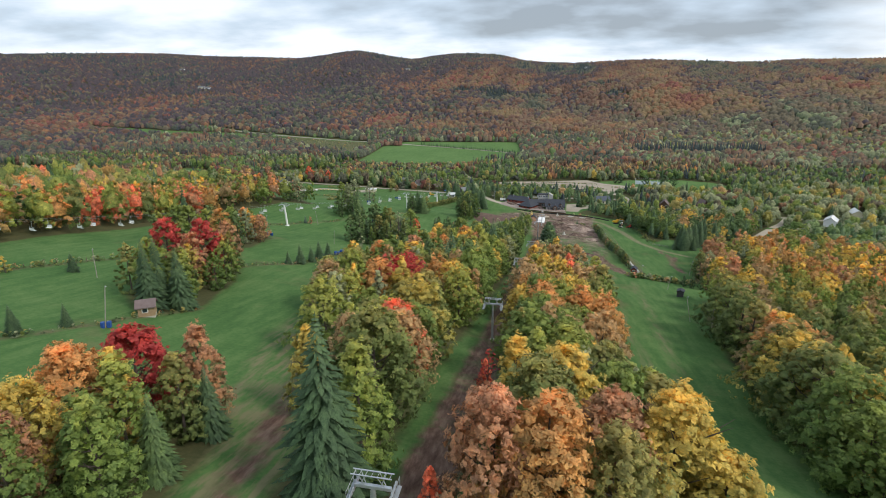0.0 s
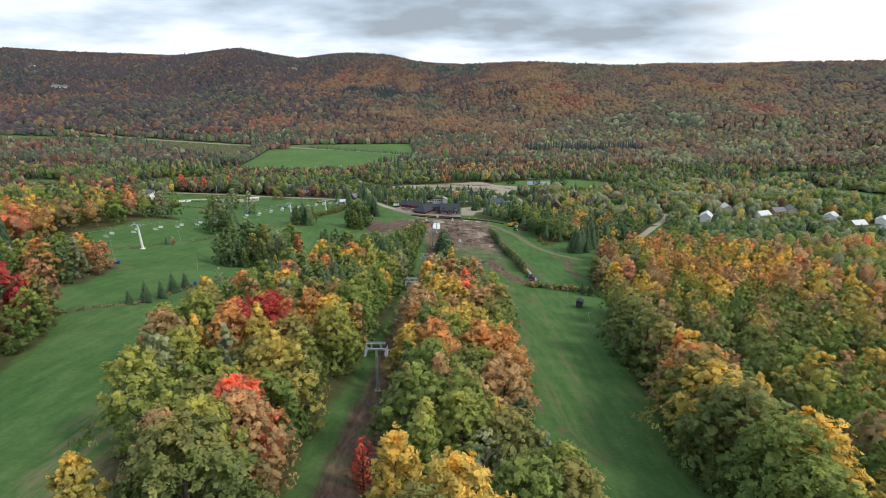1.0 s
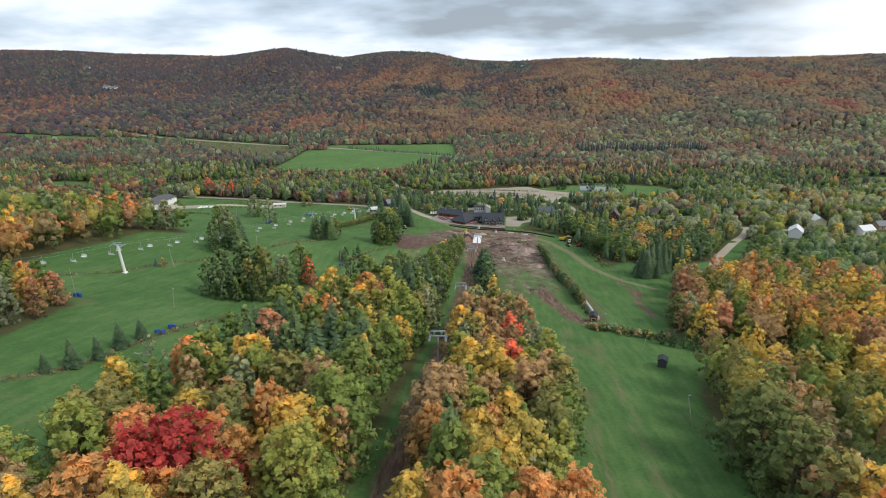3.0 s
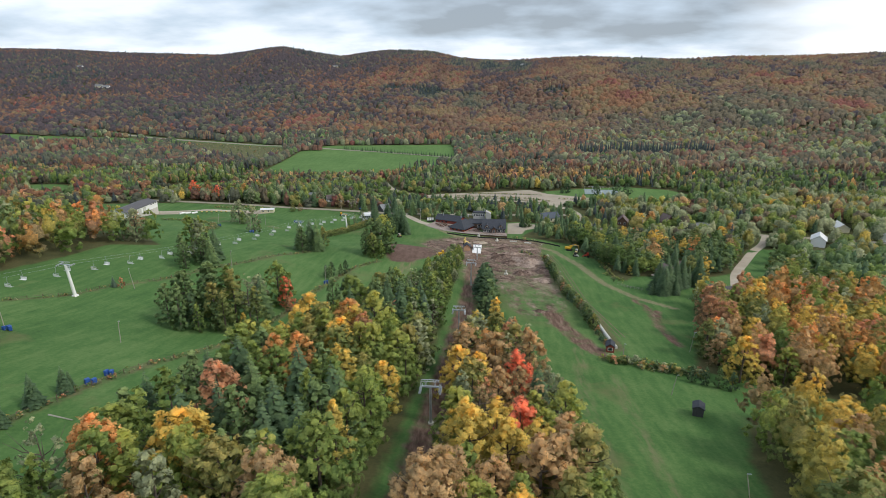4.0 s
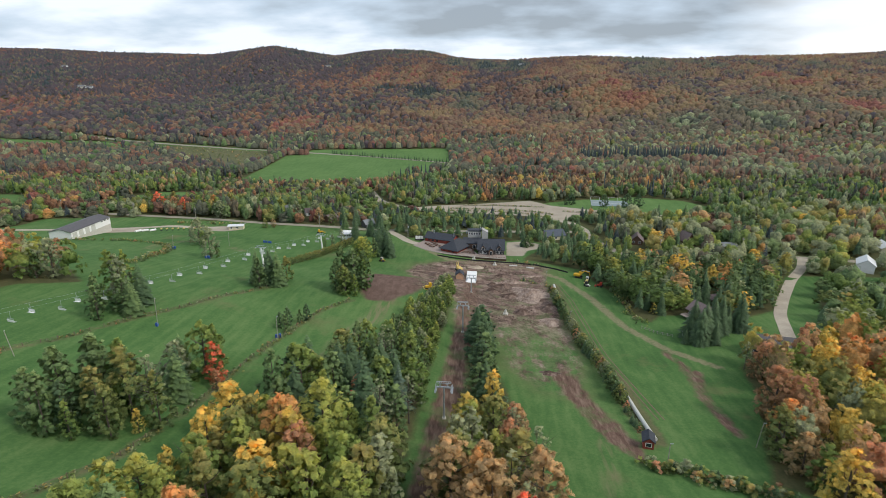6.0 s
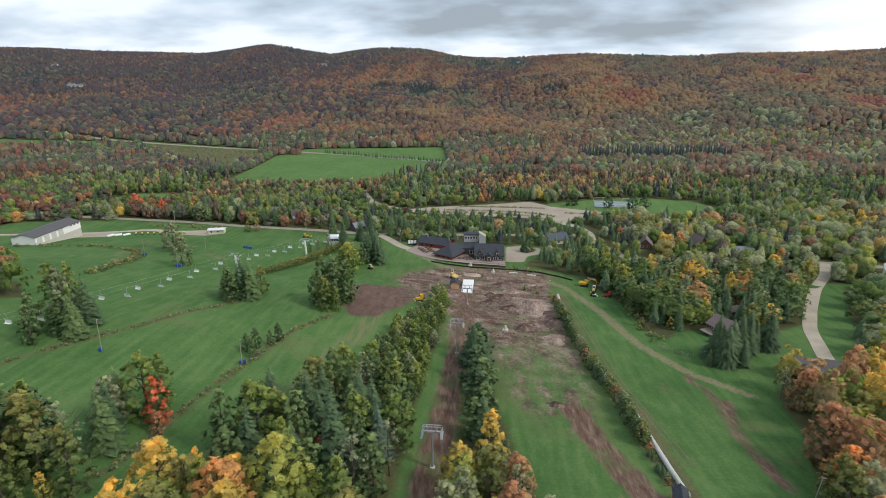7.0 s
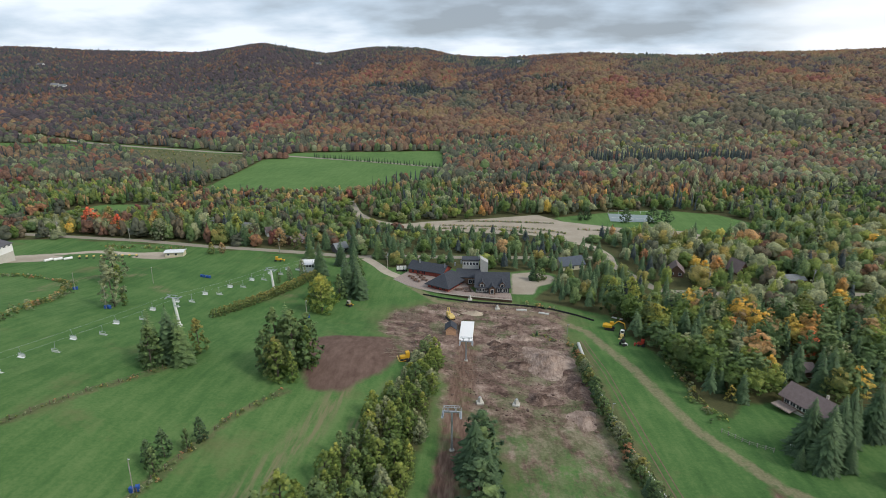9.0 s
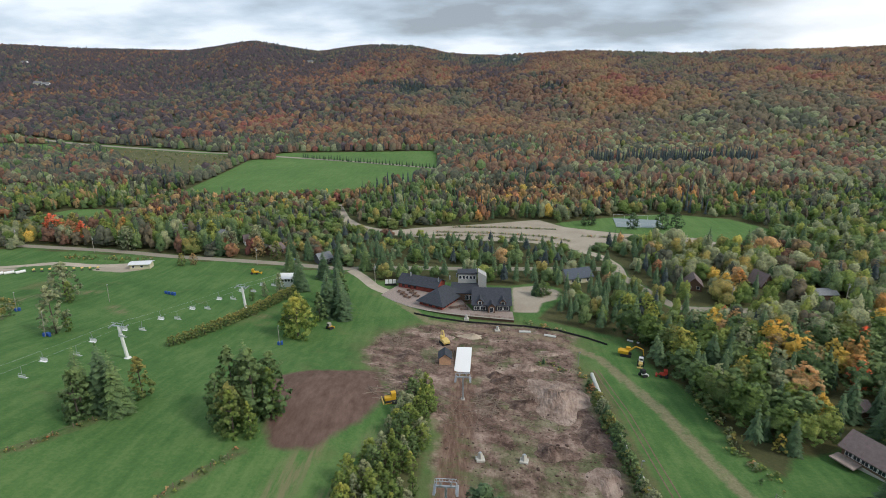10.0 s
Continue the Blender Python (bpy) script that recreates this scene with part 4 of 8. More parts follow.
# marked trees between the lift line and the east run
WHERE = "between the lift line and the east run"
for kind, x, y, h, c in (
    ("maple", -5.7, 43.7, 15, "rust"), ("maple", 6.6, 43.4, 13.2, "olive"), ("maple", 19.1, 49.9, 12, "gold"), ("maple", -1.4, 53.4, 15.6, "olive"), ("maple", 14.1, 52.2, 16.2, "gold"), ("poplar", -12, 43, 6.5, "red"),
    ("maple", 1.9, 60.4, 15.6, "gold"), ("maple", 7.1, 51.9, 14.4, "rust"), ("maple", 0, 43.7, 15, "orange"), ("maple", -1.3, 104.9, 14.4, "green"), ("maple", -2.8, 89.9, 14.4, "green"), ("maple", 3.4, 83.9, 13.2, "lime"),
    ("maple", -0.5, 172.9, 14.4, "gold"), ("maple", 5.7, 171.4, 13.2, "gold"), ("poplar", 9.2, 98, 9.6, "gold"), ("sparse", 11.1, 89.7, 10.2, "rust"), ("poplar", 14, 100, 9.6, "spruce"), ("spruce", 14.3, 206.7, 12.6, "spruce"),
    ("maple", 6.2, 241.4, 10.8, "lime"), ("maple", 11, 261, 9, "rust"), ("sparse", -4.1, 213.2, 9, "crimson"), ("maple", 1.5, 221.2, 11.4, "tan"), ("sparse", 2.5, 196.2, 11.4, "rust"), ("poplar", 5.7, 280, 7.4, "gold"),
    ("maple", 5.5, 268, 7.5, "lime"), ("pine", 3, 331, 10.5, "spruce"), ("pine", 4, 318, 11.0, "spruce"), ("pine", 2.4, 311, 11, "spruce"), ("pine", 4.5, 304, 10.5, "pine"), ("pine", 3.2, 297, 10.5, "spruce"), ("pine", 5, 290, 10, "pine"), ("pine", 3.4, 326, 9.5, "pine"), ("spruce", 4.6, 313, 11.5, "spruce"), ("pine", 2.4, 283, 9.5, "pine"), ("pine", 5.4, 276, 9.5, "spruce"),
    ("spruce", 4.4, 283, 10, "spruce"), ("spruce", 1.6, 324, 12, "spruce"), ("maple", 2.8, 123.9, 14.4, "green"), ("maple", -1.9, 134.2, 13.8, "green"), ("maple", 14.2, 117.6, 13.4, "orange"), ("maple", 8.7, 123, 14.4, "orange"),
    ("maple", 8.4, 183, 12.4, "red"), ("maple", 4.9, 223, 14, "tan"), ("maple", 10.3, 217.3, 11.6, "red"), ("maple", 10.6, 238.4, 13.4, "olive"), ("poplar", 5.9, 271, 12.6, "gold"), ("sparse", 13, 196, 12.6, "tan"),
    ("maple", 13.5, 170, 13, "tan"), ("poplar", -10.2, 82, 7, "red"), ("sparse", -9.4, 78, 9, "crimson"), ("sparse", 1, 190, 12.6, "tan"), ("sparse", 0.5, 207, 12, "tan")):
    tree(kind, x, y, h, c, WHERE, girth=1.5 if y > 274 and c in ("spruce", "pine") else 1.0)
# clumps and single trees on the western grass
WHERE = "on the grass of the west run"
for kind, x, y, h, c in (
    ("spruce", -87, 97, 12.5, "spruce"), ("spruce", -83, 102, 11, "spruce"), ("maple", -104, 127, 13, "crimson"), ("maple", -98, 135, 13, "crimson"), ("maple", -95, 125, 11, "rust"), ("poplar", -91, 118, 10, "gold"),
    ("poplar", -87, 110, 10, "lime"), ("spruce", -93, 108, 12, "spruce"), ("poplar", -105, 142, 12, "grey"), ("maple", -98, 146, 11, "rust"), ("poplar", -92, 138, 10, "olive"),
    ("spruce", -83.5, 166.2, 7.4, "spruce"), ("spruce", -82, 171.9, 6.6, "spruce"), ("spruce", -82.5, 179.9, 7.2, "spruce"), ("spruce", -81.7, 186.5, 6.2, "spruce"), ("spruce", -82.6, 189, 4.2, "spruce"), ("spruce", -86, 162, 5, "spruce"),
    ("pine", -87, 243, 13, "pine"), ("poplar", -81, 247, 14.5, "pine"), ("poplar", -73.5, 245, 14, "olive"), ("sparse", -70, 247, 12.5, "grey"), ("poplar", -78, 241, 11, "olive"), ("pine", -84, 250, 14, "pine"), ("poplar", -77, 249, 13.5, "green"), ("poplar", -69, 240, 6, "gold"), ("pine", -83, 238, 9, "spruce"), ("pine", -76, 238, 8, "pine"), ("pine", -80, 254, 11, "spruce"),
    ("maple", -70, 271, 12, "green"), ("maple", -75, 266, 9, "grey"), ("poplar", -66.5, 269, 9, "red"), ("poplar", -64.5, 265, 6, "rust"), ("spruce", -76.5, 271, 9, "pine"), ("poplar", -72, 280, 9, "green"), ("spruce", -73, 263, 10, "spruce"), ("spruce", -70, 257, 11, "pine"), ("pine", -91, 247, 12, "pine"), ("poplar", -86, 236, 11, "pine"), ("pine", -73, 237, 10, "olive"), ("poplar", -66, 243, 10.5, "olive"), ("pine", -80, 235, 8, "green"), ("pine", -92, 240, 10, "pine"),
    ("poplar", -123.5, 314, 14, "green"), ("poplar", -118, 310, 14, "grey"), ("poplar", -121, 318, 13, "green"), ("maple", -114, 305, 9, "pine"), ("spruce", -113, 313, 12, "spruce"), ("pine", -117.7, 297, 9, "pine"), ("pine", -122, 303, 10, "pine"), ("spruce", -110, 303, 10, "pine"),
    ("spruce", -91, 357, 12.5, "pine"), ("spruce", -86, 358, 13, "spruce"), ("pine", -88, 351, 10, "pine"), ("spruce", -82, 356, 12.5, "pine"), ("pine", -89, 354, 9, "pine"), ("poplar", -81, 364, 9, "olive"),
    ("pine", -55, 358, 14, "pine"), ("pine", -50, 357, 14, "pine"), ("spruce", -52, 360, 14.5, "pine"), ("pine", -46.5, 360, 12.5, "pine"), ("maple", -53, 352, 9, "olive"), ("poplar", -46, 358, 10, "green"), ("pine", -52, 350, 9, "green"), ("pine", -57, 354, 10, "pine"), ("poplar", -48, 350, 8, "lime"),
    ("pine", -63, 313.5, 7, "spruce"), ("pine", -58.5, 320, 6.4, "spruce"), ("pine", -62, 308, 6.4, "pine"), ("pine", -64.5, 310.5, 6.0, "spruce"), ("pine", -60, 317, 5.4, "pine"), ("spruce", -127, 266.5, 4.5, "blue"), ("poplar", -124.5, 267, 4, "rust"),
    ("maple", -65, 436, 9.5, "lime"), ("maple", -61, 433, 8.5, "lime"), ("pine", -67, 441, 8, "green"), ("pine", -58, 440, 9, "pine"), ("spruce", -57, 466, 12, "spruce"), ("spruce", -60, 459, 11, "spruce"), ("pine", -54, 461, 11, "pine"),
    ("spruce", -52.5, 452, 9, "spruce"), ("spruce", -76, 474, 14, "spruce"), ("spruce", -56, 446, 14.5, "spruce"), ("spruce", -52, 449, 13.5, "spruce"), ("spruce", -50, 443, 12, "spruce"), ("maple", -60, 420, 12, "lime"), ("maple", -64, 424, 9, "green"), ("poplar", -84, 470, 8, "grey"), ("poplar", -88, 463, 7, "grey"), ("poplar", -91, 457, 6, "green"),
    ("maple", -163, 446, 12, "grey"), ("poplar", -159, 443, 8, "green"), ("poplar", -136, 406, 13.0, "grey"), ("poplar", -134, 409, 7, "green"), ("maple", -162, 335, 12, "grey"), ("pine", -166, 331, 9, "pine"),
    ("poplar", -135.5, 106.5, 4.5, "gold"), ("spruce", -127, 118, 6, "spruce"), ("poplar", -122, 135, 5, "olive"), ("poplar", -118, 142, 5, "olive"), ("spruce", -95, 72, 6, "spruce"), ("spruce", -92, 80, 5, "spruce"),
    ("maple", -147, 506, 7, "olive"), ("maple", -142, 508, 6.5, "tan")):
    tree(kind, x, y, h * (1.15 if h > 8.5 else 1.0), c, WHERE)
WHERE = "beside the west run"
for kind, x, y, h, c in (
    ("maple", -54, 43.5, 12, "orange"), ("maple", -53.5, 53, 12, "crimson"), ("poplar", -47, 57, 12.5, "rust"), ("poplar", -51, 46.5, 11.5, "gold"), ("maple", -52, 33, 8.5, "rust"), ("poplar", -47, 42.5, 12.5, "lime"),
    ("poplar", -45.5, 50, 11, "olive"), ("poplar", -42, 33.5, 12, "lime"), ("spruce", -42.5, 41.5, 9.5, "pine"), ("spruce", -43, 52, 9, "spruce"), ("poplar", -45, 36, 11, "green"), ("poplar", -47, 29, 11, "green"),
    ("poplar", -112.5, 192, 10, "rust"), ("maple", -117, 196, 9, "orange"), ("maple", -121, 199, 10, "gold"), ("maple", -126, 205, 11, "orange"), ("poplar", -114, 185, 12, "grey"), ("poplar", -121, 186, 12, "green"), ("maple", -119, 206, 9, "rust")):
    tree(kind, x, y, h, c, WHERE)
# round the house by the lane
WHERE = "round the house by the lane"
for kind, x, y, h, c in (
    ("maple", 80.5, 277.5, 14.6, "rust"), ("maple", 90.5, 304, 11.4, "rust"), ("maple", 74.5, 239, 12.6, "gold"), ("sparse", 88.5, 311, 9, "grey"), ("maple", 95, 304, 10, "gold"), ("maple", 84, 252, 11, "gold"), ("maple", 87, 240, 10, "lime"), ("maple", 100, 262, 11.5, "orange"), ("maple", 96, 292, 11, "olive"),
    ("spruce", 82.5, 340, 9.5, "blue"), ("spruce", 86, 338, 9, "blue"), ("spruce", 90, 341, 9.5, "blue"), ("spruce", 94, 344, 10, "blue"), ("spruce", 98, 347, 10.5, "spruce"), ("spruce", 103, 348, 10, "blue"), ("spruce", 83, 334, 8.5, "blue"),
    ("spruce", 88, 333, 8, "spruce"), ("spruce", 78, 334, 6, "spruce"), ("maple", 94.5, 382, 8, "gold"), ("maple", 83, 375, 7.5, "lime"), ("poplar", 76, 366, 5, "gold"), ("spruce", 79, 366, 9, "spruce"), ("spruce", 75, 372, 8, "spruce"),
    ("maple", 120, 404, 8.5, "red"), ("spruce", 106, 375, 11, "spruce"), ("spruce", 112, 380, 12, "spruce"), ("spruce", 104, 384, 12, "spruce"), ("spruce", 88, 421, 12, "spruce"), ("spruce", 80, 416, 12, "spruce"), ("spruce", 72, 404, 10, "spruce"),
    ("spruce", 25, 416, 2.6, "spruce"), ("pine", 61, 238.5, 5.6, "spruce"), ("pine", 64, 236.5, 6.0, "spruce"), ("pine", 67, 235, 6.4, "pine"), ("pine", 70, 233.5, 6.0, "spruce"), ("spruce", 46, 250.5, 3.2, "spruce"), ("spruce", 51, 249, 3.6, "spruce"), ("spruce", 54, 247.5, 3.4, "spruce"), ("spruce", 57.4, 245.5, 3.2, "spruce"),
    ("maple", 102.6, 594.5, 9.2, "spruce"), ("maple", 120.7, 594, 9.8, "spruce"), ("maple", 130, 595, 9.2, "spruce"), ("spruce", 147.7, 539, 14.5, "pine"), ("maple", 73, 601, 6.6, "spruce"), ("maple", 78, 602, 8.2, "spruce")):
    tree(kind, x, y, h * (1.45 if kind == "spruce" and c == "blue" else 1.0), "spruce" if c == "blue" and x % 2 < 1.5 else c, WHERE, girth=1.2 if c == "blue" else 1.0)

# along the main road and in the village
WHERE = "beside the village road"
for kind, x, y, h, c in (
    ("maple", -134, 535, 12, "grey"), ("maple", -118, 531, 12, "grey"), ("maple", -191, 532, 12, "grey"), ("maple", -151, 528, 11, "olive"), ("maple", -226, 545, 11, "red"), ("maple", -236, 549, 11, "rust"), ("spruce", -136, 526, 13, "spruce"), ("spruce", -170, 538, 15, "spruce"),
    ("maple", 106, 508, 10, "lime"), ("maple", 113, 484, 9, "gold"), ("maple", 121, 488, 9, "orange"), ("maple", 151, 441, 11, "gold"), ("maple", 139, 432, 8, "red"), ("maple", 117, 428, 8, "orange"), ("maple", 121, 420, 9, "gold"), ("maple", 63, 457, 9, "lime"), ("maple", 71, 458, 9, "lime"),
    ("maple", 31.5, 478.5, 7.5, "pine"), ("spruce", 29.2, 480, 8, "spruce"), ("maple", 34, 480.5, 6, "green"), ("maple", 194, 533, 13, "grey"), ("maple", 163, 492, 12, "grey"), ("maple", 109, 441, 12, "grey"), ("maple", 117, 455, 9, "lime"), ("poplar", 100, 454, 7.4, "red"), ("maple", 90, 505, 8, "rust"), ("spruce", -70, 492, 13, "spruce"), ("spruce", -64, 496, 12, "spruce"), ("spruce", -90, 503, 12, "pine"), ("spruce", -97, 526, 13, "spruce"), ("spruce", -86, 521, 12, "spruce"), ("spruce", -68, 514, 13, "spruce"), ("spruce", -53, 508, 12, "pine"), ("spruce", -44, 505, 13, "spruce"), ("maple", -114, 524, 10, "tan"), ("maple", -103, 520, 9, "olive"), ("maple", -122, 544, 11, "grey"), ("spruce", -139, 551, 13, "spruce"), ("maple", -152, 552, 11, "lime"), ("spruce", -160, 560, 13, "spruce"), ("maple", -171, 564, 12, "green"), ("spruce", -181, 560, 12, "spruce"), ("maple", -195, 560, 12, "olive"), ("maple", -205, 552, 12, "orange"), ("maple", -216, 550, 12, "green"), ("maple", -240, 558, 13, "olive"), ("maple", -252, 556, 13, "red"), ("maple", -262, 560, 13, "green"), ("spruce", 104, 433, 14, "spruce")):
    tree(kind, x, y, h, c, WHERE)

# the rest of the strips
STRIP_MIX = {"green": 4.4, "lime": 4.4, "olive": 2.2, "gold": 1.0, "orange": 0.3, "tan": 0.3, "rust": 0.15, "spruce": 1.2, "pine": 1.6, "grey": 1.0, "red": 0.1}
FIR_MIX = {"spruce": 3.2, "pine": 4, "green": 1.8, "olive": 1.2, "grey": 0.8, "blue": 0.2}
for poly, step, label in ((LEFT_STRIP, 5.6, "in the wooded strip beside the lift line"), (LIFT_STRIP, 5.7, "between the lift line and the east run"), (RUN_COPSE, 5.0, "on the grass of the west run"),
                          (WEST_PATCH, 5.5, "beside the west run"), (NEAR_COPSE, 5.0, "beside the west run")):
    for x, y in scatter(poly, step, RNG, 1.2):
        if not clear_of(x, y, 4.0) or (poly is LEFT_STRIP and y < 60) or (poly is LIFT_STRIP and y < 66):
            continue
        mix = STRIP_MIX
        if poly is LEFT_STRIP and (y > 246 or (160 < y < 212 and x < -25)):
            mix = FIR_MIX
        if poly is LEFT_STRIP and 205 < y <= 246:
            mix = {"lime": 4.0, "gold": 1.6, "olive": 2.0, "green": 1.6, "orange": 0.7, "grey": 0.6}
        if poly is LEFT_STRIP and y > 300:
            continue
        if poly is LIFT_STRIP and y > 262:
            continue
        if (poly is LEFT_STRIP and 112 < y <= 160) or (poly is LIFT_STRIP and 95 < y <= 192):
            mix = {"gold": 2.2, "orange": 1.4, "lime": 3.2, "green": 1.2, "olive": 2.6, "tan": 1.2, "pine": 0.3, "grey": 0.5}
        if poly is LIFT_STRIP and y > 192:
            mix = {"rust": 0.6, "tan": 2.2, "orange": 0.5, "gold": 0.8, "red": 0.4, "olive": 1.6, "lime": 1.2, "grey": 2.8, "pine": 0.6}
        c = pick(mix, RNG)
        tall = RNG.uniform(10.2, 14.4) if poly in (LEFT_STRIP, LIFT_STRIP) else RNG.uniform(8.0, 12.5)
        tree(kind_for(c, RNG), x, y, tall, c, label)

# young growth at the lower end of the strip
for x, y in scatter(LEFT_STRIP, 3.1, RNG, 0.2):
    if y > 296 and clear_of(x, y, 1.8):
        c = pick({"lime": 1.0, "green": 4.0, "grey": 2.0, "pine": 1.5}, RNG)
        tree("maple" if RNG.uniform() < 0.6 else "pine", x, y, RNG.uniform(5.3, 7.4), c, "in the wooded strip beside the lift line")

# the front of the east wood, tree by tree
EAST_MIX = {"green": 2.6, "lime": 3.6, "olive": 4.6, "gold": 1.8, "tan": 1.4, "orange": 0.7, "pine": 0.5, "spruce": 0.2}
for poly, limit in ((EAST_WOOD, 9.0), (HOUSE_WOOD, 6.0)):
    for x, y in scatter(poly, 6.0, RNG, 1.0):
        front = x < 46 + limit + (0 if poly is EAST_WOOD else 30)
        if front and y > 30 and clear_of(x, y, 4.2) and inside(x, y, poly) < limit:
            c = pick(EAST_MIX, RNG)
            tree(kind_for(c, RNG), x, y, RNG.uniform(13.5, 17.0) if poly is EAST_WOOD else RNG.uniform(9.5, 13.5), c, "at the edge of the east wood", girth=1.1)


# ---- woods too many to count: one mesh each ----
def jitter_ball(level, rng, rough):
    bm = bmesh.new()
    bmesh.ops.create_icosphere(bm, subdivisions=level, radius=1.0)
    v = np.array([x.co[:] for x in bm.verts])
    f = np.array([[x.index for x in q.verts] for q in bm.faces])
    bm.free()
    v *= rng.uniform(1 - rough, 1 + rough, (len(v), 1))
    v[:, 2] = np.where(v[:, 2] < -0.55, -0.55, v[:, 2])
    nrm = v + rng.normal(size=v.shape) * 0.6 + (0, 0, 0.25)
    return v, f, nrm


def spire(rng, tiers, sides):
    V, Fc = [], []
    for i in range(tiers):
        z0, z1, r = -0.9 + 1.75 * i / tiers, -0.9 + 1.75 * i / tiers + 1.25 / tiers + 0.35, 0.62 * (1 - 0.8 * i / tiers)
        b = len(V)
        for k in range(sides):
            a = 6.283 * k / sides + i
            q = r * rng.uniform(0.72, 1.2)
            V.append((math.cos(a) * q, math.sin(a) * q, z0 + rng.uniform(-0.12, 0.1)))
        V.append((0, 0, z1))
        Fc += [(b + k, b + (k + 1) % sides, b + sides) for k in range(sides)]
    V = np.array(V)
    return V, np.array(Fc), V * (1.2, 1.2, 0) + (0, 0, 0.4) + rng.normal(size=V.shape) * 0.1


def wood_mass(name, places, sizes, heights, colours, shapes, spires, label):
    """Every tree of a wood in one mesh; places are the feet."""
    rng = np.random.default_rng(len(places))
    names = sorted(set(colours))
    V, Fc, M, N, UP, TONE, base = [], [], [], [], [], [], 0
    z = ground_z(places[:, 0], places[:, 1])
    which = rng.integers(0, 1000, len(places))
    turn = rng.uniform(0, 6.283, len(places))
    colours = np.array(colours)
    for c in names:
        pool = spires if c in SPIRED else shapes
        for k, (v, f, q) in enumerate(pool):
            sel = np.flatnonzero((colours == c) & (which % len(pool) == k))
            if not len(sel):
                continue
            ca, sa = np.cos(turn[sel])[:, None], np.sin(turn[sel])[:, None]
            w = sizes[sel][:, None] * (0.8 if c in SPIRED else 1.0)
            h = heights[sel][:, None]
            lo = v[:, 2].min()
            P = np.stack([(v[:, 0] * ca - v[:, 1] * sa) * w + places[sel, 0][:, None], (v[:, 0] * sa + v[:, 1] * ca) * w + places[sel, 1][:, None],
                          z[sel][:, None] + h * (0.08 + 0.92 * (v[:, 2] - lo) / (v[:, 2].max() - lo))], -1)
            V.append(P.reshape(-1, 3))
            N.append(np.stack([q[:, 0] * ca - q[:, 1] * sa, q[:, 0] * sa + q[:, 1] * ca, np.broadcast_to(q[:, 2], (len(sel), len(q)))], -1).reshape(-1, 3))
            Fc.append((f[None] + (base + np.arange(len(sel)) * len(v))[:, None, None]).reshape(-1, 3))
            M.append(np.full(len(sel) * len(f), names.index(c)))
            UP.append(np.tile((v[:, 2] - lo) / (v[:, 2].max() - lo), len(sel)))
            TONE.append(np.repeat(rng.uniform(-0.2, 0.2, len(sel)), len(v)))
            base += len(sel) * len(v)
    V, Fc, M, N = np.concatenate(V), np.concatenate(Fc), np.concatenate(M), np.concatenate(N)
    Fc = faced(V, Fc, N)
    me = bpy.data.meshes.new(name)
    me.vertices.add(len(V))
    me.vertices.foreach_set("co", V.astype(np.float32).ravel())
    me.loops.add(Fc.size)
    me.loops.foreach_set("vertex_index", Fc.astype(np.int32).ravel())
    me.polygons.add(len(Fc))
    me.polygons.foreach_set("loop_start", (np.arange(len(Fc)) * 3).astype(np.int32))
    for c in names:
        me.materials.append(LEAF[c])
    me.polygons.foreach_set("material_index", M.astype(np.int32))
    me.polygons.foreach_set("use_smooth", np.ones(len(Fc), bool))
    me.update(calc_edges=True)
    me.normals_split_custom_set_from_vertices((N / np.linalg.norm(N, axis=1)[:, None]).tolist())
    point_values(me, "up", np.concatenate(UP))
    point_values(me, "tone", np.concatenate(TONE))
    return tagged(new(name, me), label, "trees", kind="stuff")


def mixed(rng, n, table, drift=None):
    """Colour names for n trees, from weights per name (numbers or one per tree); drift, a smooth field, keeps neighbours alike."""
    names = list(table)
    w = np.stack([np.broadcast_to(np.asarray(table[k], float), (n,)) for k in names], -1)
    w = np.cumsum(w / w.sum(1, keepdims=True), 1)
    u = rng.uniform(size=n) if drift is None else np.argsort(np.argsort(drift)) / max(1, n)
    return [names[i] for i in np.minimum((u[:, None] > w).sum(1), len(names) - 1)]


MR = np.random.default_rng(5)


def cored(lobes, per, size, level=1, blunt=0.5):
    """A rough crown body with leaf sprays standing out of it, one unit tall."""
    v, f, q = crown_cards(1.0, 0.5, lobes, per, size, MR, 0.04, 0.0, blunt)
    bv, bf, bq = jitter_ball(level, MR, 0.2)
    bv = bv * 0.27 + (0, 0, 0.47)
    return np.concatenate([v, bv]) * (2, 2, 1), np.concatenate([f, bf + len(v)]), np.concatenate([q, bq])


